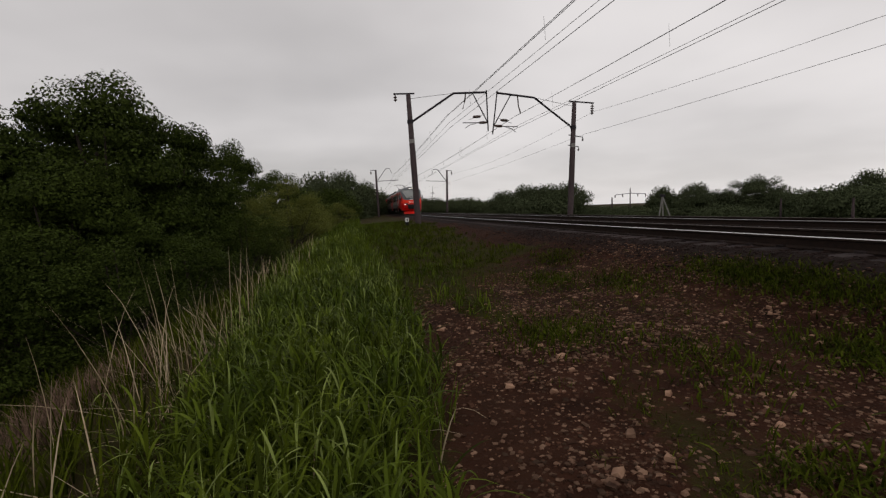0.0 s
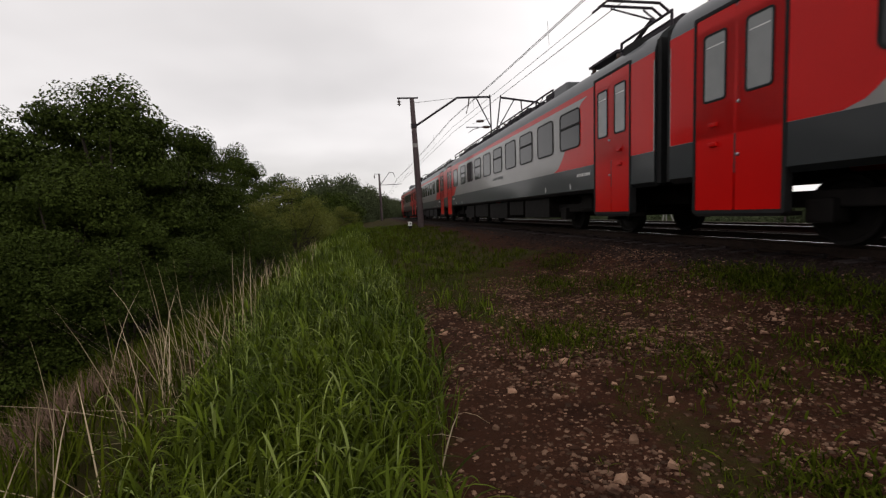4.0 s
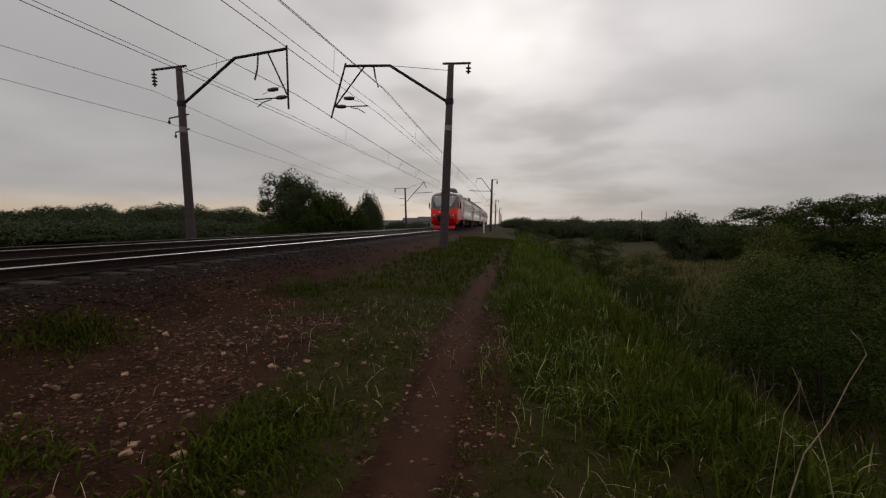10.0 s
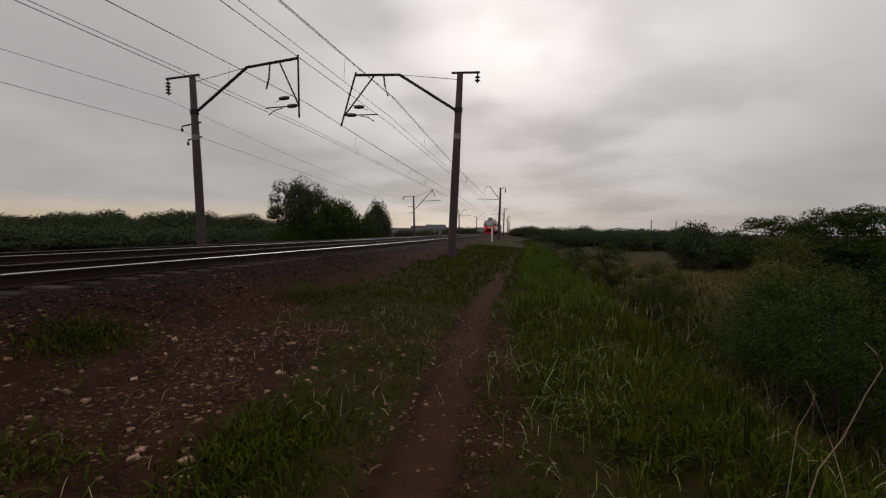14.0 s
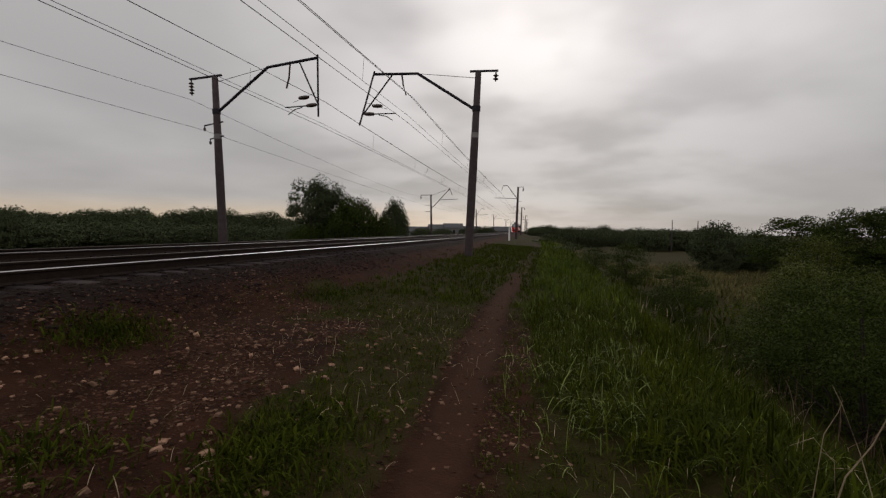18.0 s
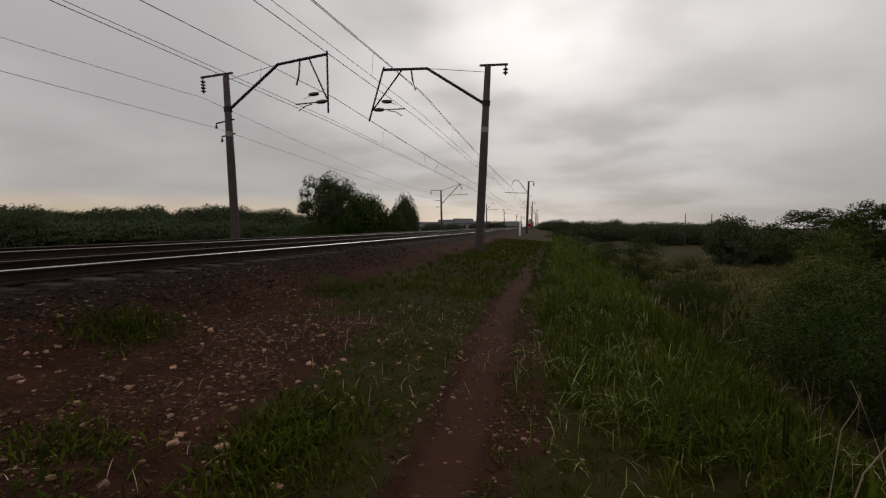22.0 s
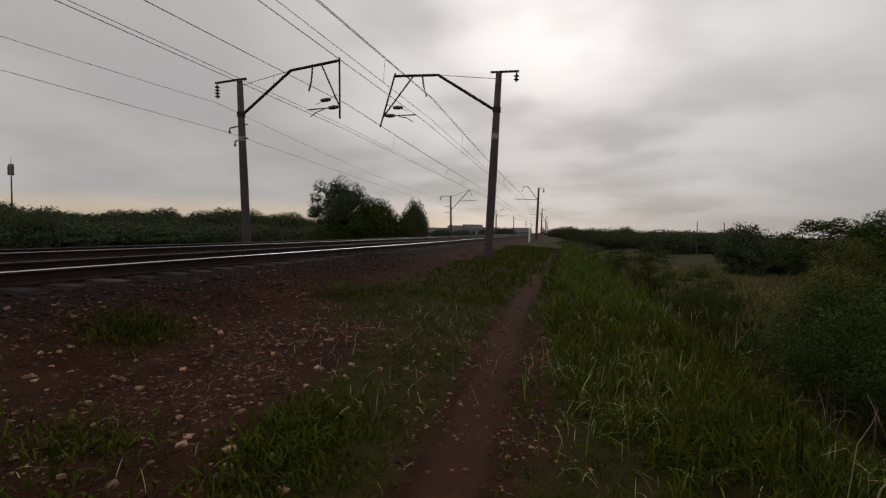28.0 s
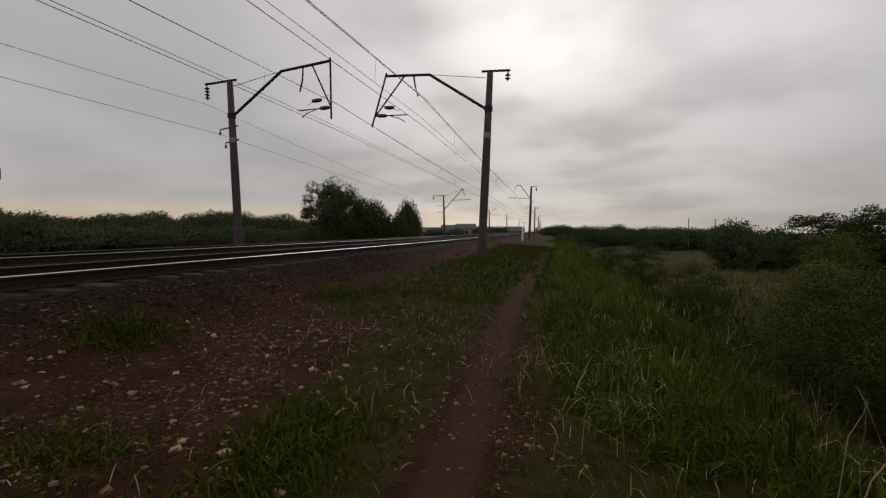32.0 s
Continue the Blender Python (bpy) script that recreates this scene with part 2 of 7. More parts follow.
def pymesh(name, verts, faces, material, parent=None, label="", smooth=False):
    me = bpy.data.meshes.new(name)
    me.from_pydata(verts, [], faces)
    if smooth:
        me.polygons.foreach_set("use_smooth", [True] * len(me.polygons))
    for k in material if isinstance(material, (list, tuple)) else [material]:
        me.materials.append(M[k])
    me.update()
    ob = new(name, me)
    if parent:
        ob.parent = parent
    return tagged(ob, label)


def shared(name, me, parent, m):
    ob = new(name, me)
    ob.parent = parent
    ob.matrix_basis = m
    return ob


def box(bm, x0, x1, y0, y1, z0, z1, bev=0.0):
    vs = [bm.verts.new((x, y, z)) for x in (x0, x1) for y in (y0, y1) for z in (z0, z1)]
    fs = [bm.faces.new([vs[i] for i in q]) for q in ((0, 1, 3, 2), (4, 6, 7, 5), (0, 4, 5, 1), (2, 3, 7, 6), (0, 2, 6, 4), (1, 5, 7, 3))]
    if bev:
        es = list({e for f in fs for e in f.edges})
        bmesh.ops.bevel(bm, geom=es, offset=bev, segments=2, affect="EDGES", profile=0.6)
    return bm


def B(*a, bev=0.0):
    return box(bmesh.new(), *a, bev=bev)


def tube(bm, pts, r, seg=8, r1=None, cap=True):
    """A tube along points, tapering from r to r1."""
    pts = [Vector(p) for p in pts]
    rings = []
    n = len(pts)
    for i, p in enumerate(pts):
        d = (pts[min(i + 1, n - 1)] - pts[max(i - 1, 0)]).normalized()
        side = d.cross(Vector((0, 0, 1)) if abs(d.z) < 0.95 else Vector((1, 0, 0))).normalized()
        up = side.cross(d)
        rr = r if r1 is None else r + (r1 - r) * i / max(n - 1, 1)
        rings.append([bm.verts.new(p + (side * math.cos(k * math.tau / seg) + up * math.sin(k * math.tau / seg)) * rr) for k in range(seg)])
    for a, b in zip(rings, rings[1:]):
        for k in range(seg):
            bm.faces.new((a[k], a[(k + 1) % seg], b[(k + 1) % seg], b[k]))
    if cap:
        bm.faces.new(rings[0][::-1]), bm.faces.new(rings[-1])
    return bm


def T(pts, r, seg=8, r1=None):
    return tube(bmesh.new(), pts, r, seg, r1)


def lathe(bm, prof, seg=20, axis="z", at=(0, 0, 0)):
    """prof: (radius, height) up the axis."""
    rings = []
    for r, h in prof:
        ring = []
        for k in range(seg):
            c, s = r * math.cos(k * math.tau / seg), r * math.sin(k * math.tau / seg)
            v = {"z": (c, s, h), "x": (h, c, s), "y": (s, h, c)}[axis]
            ring.append(bm.verts.new(Vector(v) + Vector(at)))
        rings.append(ring)
    for a, b in zip(rings, rings[1:]):
        for k in range(seg):
            bm.faces.new((a[k], a[(k + 1) % seg], b[(k + 1) % seg], b[k]))
    bm.faces.new(rings[0][::-1]), bm.faces.new(rings[-1])
    return bm


def rounded(y0, y1, z0, z1, r, n=5):
    """Outline of a rounded rectangle in (y, z), counter-clockwise."""
    pts = []
    for cy, cz, a0 in ((y1 - r, z1 - r, 0), (y0 + r, z1 - r, 90), (y0 + r, z0 + r, 180), (y1 - r, z0 + r, 270)):
        for k in range(n + 1):
            a = radians(a0 + 90 * k / n)
            pts.append((cy + r * math.cos(a), cz + r * math.sin(a)))
    return pts


def plate(bm, outline, x0, x1):
    """A slab from x0 to x1 with a (y, z) outline."""
    a = [bm.verts.new((x0, y, z)) for y, z in outline]
    b = [bm.verts.new((x1, y, z)) for y, z in outline]
    n = len(a)
    bm.faces.new(a), bm.faces.new(b[::-1])
    for k in range(n):
        bm.faces.new((a[k], b[k], b[(k + 1) % n], a[(k + 1) % n]))
    bmesh.ops.recalc_face_normals(bm, faces=bm.faces)
    return bm


def ring_plate(bm, outer, inner, x0, x1):
    """A frame between two outlines of as many points."""
    rows = [[bm.verts.new((x, y, z)) for y, z in o] for x, o in ((x0, outer), (x1, outer), (x1, inner), (x0, inner))]
    n = len(outer)
    for a, b in zip(rows, rows[1:] + rows[:1]):
        for k in range(n):
            bm.faces.new((a[k], a[(k + 1) % n], b[(k + 1) % n], b[k]))
    bmesh.ops.recalc_face_normals(bm, faces=bm.faces)
    return bm


# ---- the ground ----
PROFILE = [(-2000, -5.5), (-60, -5.2), (-25, -5.0), (-12, -4.6), (-7, -3.6), (-3.6, -2.1), (-1.7, -1.12), (-0.6, -0.98), (0.3, -0.96), (0.7, -0.99), (1.1, -0.95),
           (2.2, -0.86), (3.4, -0.78), (4.3, -0.68), (5.45, -0.26), (5.8, -0.195), (8.7, -0.205), (9.35, -0.30), (10.0, -0.20), (12.8, -0.205), (13.2, -0.26),
           (14.6, -0.8), (17, -1.3), (20, -2.3), (26, -2.9), (80, -3.2), (2000, -3.2)]
PU, PZ = np.array([p[0] for p in PROFILE], float), np.array([p[1] for p in PROFILE], float)


def ground_z(x, y):
    u = side_u(x, y)
    z = float(np.interp(u, PU, PZ))
    rough = 0.05 if 0 < u < 5 else 0.16 if u < -1 else 0.02
    z += rough * noise.noise((x * 0.55, y * 0.55, 0)) + rough * 0.4 * noise.noise((x * 1.9, y * 1.9, 3))
    if y > 6:
        z += 0.36 * smooth01(6, 30, y) * smooth01(-2.5, 0.5, u) * (1 - smooth01(4.2, 5.6, u))
    if u < -12 or u > 24:
        z += 0.7 * noise.noise((x * 0.03, y * 0.03, 7))
    return z


def path_u(y):
    """The trodden path's middle, beside the line."""
    return (0.56 + 0.055 * min(abs(y), 9.0)) if y < 0 else 0.5 + 0.16 * min(y, 3.8) + 0.072 * max(0.0, min(y - 3.8, 12))


def cover_at(x, y):
    """How much grass there is, 0 to 1."""
    u = side_u(x, y)
    pu = path_u(y)
    g = 1.0 - smooth01(pu - (0.5 if y > 0 else 0.9), pu - (0.15 if y > 0 else 0.3), u + (0.0 if y > 0 else 0.3 * noise.noise((x * 1.3, y, 6))))
    patch = noise.noise((x * 0.45 + 5, y * 0.3, 2)) + 0.45 * noise.noise((x * 1.3, y * 1.1, 9))
    k = smooth01(0.0, 0.5, patch + (0.42 * smooth01(-1.2, -2.5, y) * (1 - smooth01(pu + 1.2, pu + 1.9, u))) + 0.6 * smooth01(4.0, 7.5, y) * (1 - smooth01(2.6, 3.8, u)) + 0.22 * smooth01(2.0, 3.4, y) * (1 - smooth01(2.6, 3.9, u)) + 0.3 * math.exp(-((u - 2.6) / 0.8) ** 2 - ((y + 1.4) / 0.6) ** 2) + 0.3 * math.exp(-((u - 4.6) / 0.7) ** 2 - ((y - 2.6) / 1.6) ** 2) + 0.6 * smooth01(-6, -10, y) * (1 - smooth01(pu + 1.6, pu + 2.6, u)) + 0.7 * smooth01(8, 13, y) * (1 - smooth01(3.8, 4.6, u)) - (0.35 if u > 4.8 else 0.0))
    if u > pu + 0.2:
        g = max(g, k * smooth01(pu + 0.15, pu + 0.45, u))
    if y > 5:
        g = max(g, 0.85 * smooth01(5, 9, y + 1.5 * noise.noise((x * 1.1, y * 0.6, 21))) * (1 - smooth01(3.2, 4.3, u)))
    if y < -6:
        g = max(g, 0.85 * smooth01(-6, -11, y + 1.5 * noise.noise((x * 1.1, y * 0.6, 23))) * (1 - smooth01(3.8, 4.7, u)) * (1 - smooth01(0.32, 0.16, abs(u - pu + 0.06 * math.sin(y * 0.9))) * (1 - 0.7 * smooth01(-9, -20, y))))
    if 1.6 < u < 5.4 and 0 < y < 12:
        g *= 1.0 - 0.72 * smooth01(-0.3, 1.0, y) * smooth01(12.0, 7.0, y) * smooth01(1.7, 2.6, u)
    if 5.4 < u < 13.3:
        g = 0.0
    if u > 13.3:
        g = smooth01(13.3, 15, u)
    return g


def make_ground():
    def steps(near, far):
        s = [0.0]
        while s[-1] < far:
            s.append(s[-1] + max(near, 0.06 * s[-1]))
        return s
    us = sorted(set([round(v, 3) for v in list(np.arange(-4, 15.2, 0.14))] + [-4 - v for v in steps(0.4, 1900)] + [15.2 + v for v in steps(0.4, 1900)]))
    ys = steps(0.16, 1900)
    ys = sorted(set([-v for v in ys] + ys))
    verts, cov = [], []
    for y in ys:
        far = max(-900.0, min(900.0, y))
        for u in us:
            x = u + shift(u, far)
            verts.append((x, y, ground_z(x, y)))
            cov.append(cover_at(x, y))
    n = len(us)
    faces = [(j * n + i, j * n + i + 1, (j + 1) * n + i + 1, (j + 1) * n + i) for j in range(len(ys) - 1) for i in range(n - 1)]
    me = bpy.data.meshes.new("ground")
    me.from_pydata(verts, [], faces)
    me.polygons.foreach_set("use_smooth", [True] * len(me.polygons))
    at = me.attributes.new("cover", "FLOAT", "POINT")
    at.data.foreach_set("value", cov)
    bare = me.attributes.new("trodden", "FLOAT", "POINT")
    bare.data.foreach_set("value", [1 - smooth01(0.06, 0.30, abs(v[0] - verge_off(v[1]) - path_u(v[1]) + 0.10 * noise.noise((v[0] * 0.2, v[1] * 0.8, 1)) + 0.09 * noise.noise((v[0] * 1.5, v[1] * 2.0, 11)))) * (1 - 0.6 * smooth01(-9, -20, v[1])) if v[1] < 1.5 else 0.45 * (1 - smooth01(4.5, 8.0, v[1])) * (1 - smooth01(0.2, 0.5, abs(v[0] - verge_off(v[1]) - path_u(v[1])))) for v in verts])
    bed = me.attributes.new("trackbed", "FLOAT", "POINT")
    bed.data.foreach_set("value", [smooth01(4.7, 5.7, v[0] - off(v[1])) * (1 - smooth01(13.2, 14.2, v[0] - off(v[1]))) for v in verts])
    m = mat("soil_gravel_and_turf", (0.044, 0.0185, 0.0110), (0.016, 0.0072, 0.0046), 0.95, scale=3.5, bump=0.9, bump_scale=45, spec=0.04)
    nt = m.node_tree
    N, L = nt.nodes.new, nt.links.new
    bs = nt.nodes["Principled BSDF"]
    base = bs.inputs["Base Color"].links[0].from_socket
    for name, colours in (("trodden", ((0.058, 0.027, 0.016), (0.034, 0.017, 0.011))), ("cover", ((0.022, 0.026, 0.006), (0.038, 0.024, 0.010))), ("trackbed", ((0.012, 0.008, 0.007), (0.021, 0.014, 0.012)))):
        a = N("ShaderNodeAttribute")
        a.attribute_name = name
        tc, nz, c, mx = N("ShaderNodeTexCoord"), N("ShaderNodeTexNoise"), N("ShaderNodeMix"), N("ShaderNodeMix")
        nz.inputs["Scale"].default_value, nz.inputs["Detail"].default_value = 5.0 if name == "trodden" else 9.0, 8
        L(tc.outputs["Object"], nz.inputs[0])
        c.data_type = mx.data_type = "RGBA"
        c.inputs[6].default_value, c.inputs[7].default_value = (*colours[0], 1), (*colours[1], 1)
        L(nz.outputs[0], c.inputs[0])
        ad = N("ShaderNodeMath")
        ad.operation = "MULTIPLY_ADD"
        ad.inputs[1].default_value, ad.inputs[2].default_value = (1.0, -0.25) if name != "cover" else (1.0, -0.55)
        sub = N("ShaderNodeMath")
        sub.operation = "ADD"
        L(a.outputs["Fac"], ad.inputs[0]), L(ad.outputs[0], sub.inputs[0])
        hal = N("ShaderNodeMath")
        hal.operation = "MULTIPLY"
        hal.inputs[1].default_value = 0.5 if name != "cover" else 1.1
        L(nz.outputs[0], hal.inputs[0]), L(hal.outputs[0], sub.inputs[1])
        gate = N("ShaderNodeMapRange")
        gate.inputs["From Min"].default_value, gate.inputs["From Max"].default_value = 0.3, 0.75
        L(sub.outputs[0], gate.inputs[0])
        L(gate.outputs[0], mx.inputs[0]), L(base, mx.inputs[6]), L(c.outputs[2], mx.inputs[7])
        base = mx.outputs[2]
    L(base, bs.inputs["Base Color"])
    me.materials.append(m)
    return tagged(new("ground", me), "brown gravelly railway shoulder with trodden path and grassy verge", "ground", kind="structure")


ground = make_ground()

# ---- the two tracks ----
RAIL = [(-0.075, -0.18), (0.075, -0.18), (0.075, -0.165), (0.012, -0.14), (0.010, -0.05), (0.036, -0.035), (0.037, -0.008), (0.028, 0.0), (-0.028, 0.0), (-0.037, -0.008), (-0.036, -0.035), (-0.010, -0.05), (-0.012, -0.14), (-0.075, -0.165)]


def sleeper_mesh():
    bm = bmesh.new()
    secs = [(-1.35, 0.15, -0.20), (-1.33, 0.14, -0.185), (-0.95, 0.135, -0.175), (-0.55, 0.135, -0.182), (0, 0.12, -0.205), (0.55, 0.135, -0.182), (0.95, 0.135, -0.175), (1.33, 0.14, -0.185), (1.35, 0.15, -0.20)]
    rings = [[bm.verts.new(v) for v in ((x, -w - 0.02, -0.40), (x, -w, top - 0.02), (x, -w + 0.03, top), (x, w - 0.03, top), (x, w, top - 0.02), (x, w + 0.02, -0.40))] for x, w, top in secs]
    for a, b in zip(rings, rings[1:]):
        for k in range(6):
            bm.faces.new((a[k], b[k], b[(k + 1) % 6], a[(k + 1) % 6]))
    bm.faces.new(rings[0]), bm.faces.new(rings[-1][::-1])
    for x in (-0.76, 0.76):  # rail fastenings
        for s in (-0.12, 0.12):
            box(bm, x + s - 0.035, x + s + 0.035, -0.05, 0.05, -0.18, -0.145)
    bmesh.ops.recalc_face_normals(bm, faces=bm.faces)
    me = bpy.data.meshes.new("sleeper")
    bm.to_mesh(me)
    bm.free()
    me.materials.append(M["sleeper"])
    return me


SLEEPER = sleeper_mesh()
track_ys = [y for y in np.concatenate([np.arange(-900, -120, 20), np.arange(-120, 120, 3), np.arange(120, 901, 20)])]


def make_track(axis, label, reach):
    top = tagged(new("railway_track"), label, "railway track", group="parallel tracks")
    for side in (-0.76, 0.76):
        verts, faces = [], []
        n = len(RAIL)
        for y in track_ys:
            h = heading(y)
            for px, pz in RAIL:
                verts.append((axis + off(y) + (side + px) * math.cos(h), y - (side + px) * math.sin(h), pz))
        for j in range(len(track_ys) - 1):
            for k in range(n):
                faces.append((j * n + k, (j + 1) * n + k, (j + 1) * n + (k + 1) % n, j * n + (k + 1) % n))
        rail = pymesh("rail", verts, faces, ("railside", ("railtop" if axis == AXIS else "railmid") if side < 0 else "railinner"), top, "rusty steel rail with polished head")
        for j, p in enumerate(rail.data.polygons):
            p.material_index = 1 if j % n in (7, 8) else 0
    k0 = int(reach / 0.545)
    for k in range(-k0, k0 + 1):
        y = k * 0.545 + 0.11
        shared("sleeper", SLEEPER, top, pose(axis + off(y) + 0.02 * math.sin(k * 7.1), y, 0.004 * math.sin(k * 3.3), 0, 0, -math.degrees(heading(y)) + 0.6 * math.sin(k * 5)))
    verts, faces = [], []
    for k in list(range(-k0 - 260, -k0)) + list(range(k0 + 1, k0 + 260)):
        y = k * 0.545 + 0.11
        b = len(verts)
        verts += [(axis + off(y) + sx * 1.35, y + sy * 0.14, z) for z in (-0.4, -0.18) for sx in (-1, 1) for sy in (-1, 1)]
        faces += [tuple(b + i for i in q) for q in ((4, 6, 7, 5), (0, 1, 5, 4), (2, 6, 7, 3), (0, 4, 6, 2), (1, 3, 7, 5))]
    tagged(pymesh("far_sleepers", verts, faces, "sleeper", top), kind="stuff")
    return top


make_track(AXIS, "concrete-sleepered main line track on dark ballast", 70)
make_track(AXIS2, "farther parallel track with shiny railheads on ballast", 70)

# ---- overhead line ----
def concrete_pole(y, x, side, height, lean, label):
    """A catenary pole with a bracket towards the track; side: +1 where the track lies towards +x."""
    z0 = ground_z(x, y) - 0.3
    top = tagged(new("catenary_pole"), label, "catenary pole", group="catenary poles")
    top.matrix_basis = pose(x, y, z0, 0, -lean * side, 0)
    h = height - z0
    part("pole_shaft", lathe(bmesh.new(), [(0.21, 0), (0.205, 0.4), (0.20, h * 0.5), (0.145, h)], 20), "pole", top, smooth=True)
    return top, h


def bracket_pole(y, x, side, height=8.0, lean=3.0, far=False, skew=0.0, label="weathered concrete catenary pole with bent steel bracket"):
    """x is the top's place; skew tilts the drop post."""
    x += side * math.tan(radians(lean)) * (height + 0.9)
    top, h = concrete_pole(y, x, side, height, lean, label)
    s = side
    a0 = h - 1.72  # where the bracket springs
    end, rise = (5.7, 0.25) if far else (5.3, 0.05)
    part("bracket", T([(0.12 * s, 0, a0), (3.02 * s, 0, h + rise * 0.5), (end * s, 0, h + rise)], 0.07, 8), "iron", top, "bent dark steel bracket arm")
    part("tie_rod", T([(0.15 * s, 0, h - 0.25), (3.02 * s, 0, h + rise * 0.5)], 0.014, 5), "iron", top)
    part("collar", lathe(bmesh.new(), [(0.20, a0 - 0.12), (0.20, a0 + 0.12)], 16), "iron", top)
    drop = 2.5
    part("drop_post", T([(end * s, 0, h + rise + 0.15), ((end + skew) * s, 0, h - drop)], 0.045, 6), "iron", top)
    part("drop_stay", T([((end - 1.0) * s, 0, h + rise), ((end + skew * 0.75) * s, 0, h - drop * 0.78)], 0.038, 6), "iron", top)
    ya, yb = sorted((-0.95 * s if not far else -1.5 * s, 0.4 * s))
    part("top_crossarm", B(ya, yb, -0.05, 0.05, h + 0.02, h + 0.10), "iron", top)
    n = 4 if far else 2
    part("feeder_insulator", lathe(bmesh.new(), [(0.03, 0.02)] + [p for k in range(n) for p in ((0.04, -0.10 - k * 0.16), (0.13, -0.16 - k * 0.16), (0.13, -0.18 - k * 0.16), (0.04, -0.21 - k * 0.16))] + [(0.03, -0.12 - n * 0.16)], 12, at=((-1.4 if far else -0.85) * s, 0, h)), "porcelain", top, smooth=True)
    z = h - 1.95
    e = end + skew * 0.75
    part("steady_arm", T([(e * s, 0, z), ((e - 1.75) * s, 0, z + 0.05)], 0.03, 6), "iron", top)
    part("registration_arm", T([((e - 0.85) * s, 0, z - 0.03), ((e - 1.25) * s, 0, z - 0.10), ((e - 1.6) * s, 0, z - 0.3)], 0.022, 6), "iron", top)
    for dx, dz in ((-0.35, 0.02), (-0.75, 0.42)):
        part("steady_insulator", lathe(bmesh.new(), [(0.03, -0.28), (0.08, -0.22), (0.10, 0.0), (0.08, 0.22), (0.03, 0.28)], 10, "x", ((e + dx) * s, 0, z + dz)), "porcelain", top, smooth=True)
    part("pull_wire", T([((e - 0.1) * s, 0, z + 0.6), ((e - 1.3) * s, 0, z + 0.25)], 0.012, 5), "iron", top)
    part("messenger_insulator", T([((end - 1.45) * s, 0, h + rise), ((end - 1.55) * s, 0, h - 0.5), ((end - 1.72) * s, 0, h - 1.0)], 0.045, 8), "porcelain", top)
    part("paint_band", lathe(bmesh.new(), [(0.185, h - 3.1), (0.185, h - 2.85)], 20), "plaster", top, "pale worn number band")
    if far:
        for zz, w in ((h - 2.35, 0.75), (h - 3.05, 0.45)):
            part("side_bracket", T([(0.35 * s, 0, zz + 0.1), (-w * s, 0, zz), (-w * s, 0, zz - 0.15)], 0.035, 6), "iron", top)
            part("pin_insulator", lathe(bmesh.new(), [(0.03, -0.12), (0.06, -0.1), (0.06, 0.02), (0.02, 0.04)], 8, at=(-w * s, 0, zz - 0.15)), "porcelain", top)
    return top, h


def straight_pole(y, x, side, height=8.0, lean=1.5, raised=False, label="weathered concrete catenary pole with horizontal cantilever"):
    top, h = concrete_pole(y, x, side, height, lean, label)
    s = side
    if raised:
        part("bracket", T([(0.1 * s, 0, h - 2.7), (4.0 * s, 0, h + 1.2)], 0.07, 6), "iron", top, "straight raked steel bracket arm")
        part("tie_rod", T([(0.1 * s, 0, h - 0.1), (4.0 * s, 0, h + 1.2)], 0.025, 5), "iron", top)
        part("cantilever_tube", T([(1.9 * s, 0, h - 1.0), (5.6 * s, 0, h - 0.95)], 0.05, 6), "iron", top)
        part("drop_post", T([(3.9 * s, 0, h + 1.25), (4.4 * s, 0, h - 0.1)], 0.06, 6), "iron", top)
        part("top_crossarm", B(min(-2.2 * s, 0.3 * s), max(-2.2 * s, 0.3 * s), -0.06, 0.06, h, h + 0.1), "iron", top)
        part("feeder_insulator", lathe(bmesh.new(), [(0.03, -0.1), (0.1, -0.2), (0.1, -0.6), (0.03, -0.7)], 8, at=(-2.1 * s, 0, h)), "porcelain", top)
        for zz in (h - 2.0, h - 3.3):
            part("side_bracket", T([(0.1 * s, 0, zz), (-1.2 * s, 0, zz)], 0.05, 6), "iron", top)
        return top, h
    part("bracket", T([(0.1 * s, 0, h - 1.9), (1.8 * s, 0, h + 0.25), (2.5 * s, 0, h + 0.2)], 0.06, 6), "iron", top)
    part("cantilever_tube", T([(0.1 * s, 0, h - 1.9), (3.9 * s, 0, h - 1.85)], 0.05, 6), "iron", top)
    part("drop_post", T([(2.5 * s, 0, h + 0.2), (2.75 * s, 0, h - 0.6)], 0.04, 6), "iron", top)
    part("top_crossarm", B(min(-0.9 * s, 0.2 * s), max(-0.9 * s, 0.2 * s), -0.05, 0.05, h, h + 0.08), "iron", top)
    part("feeder_insulator", lathe(bmesh.new(), [(0.03, -0.1), (0.1, -0.2), (0.1, -0.6), (0.03, -0.7)], 8, at=(-0.85 * s, 0, h)), "porcelain", top)
    part("side_bracket", T([(0.1 * s, 0, h - 2.4), (-0.6 * s, 0, h - 2.4)], 0.03, 6), "iron", top)
    return top, h


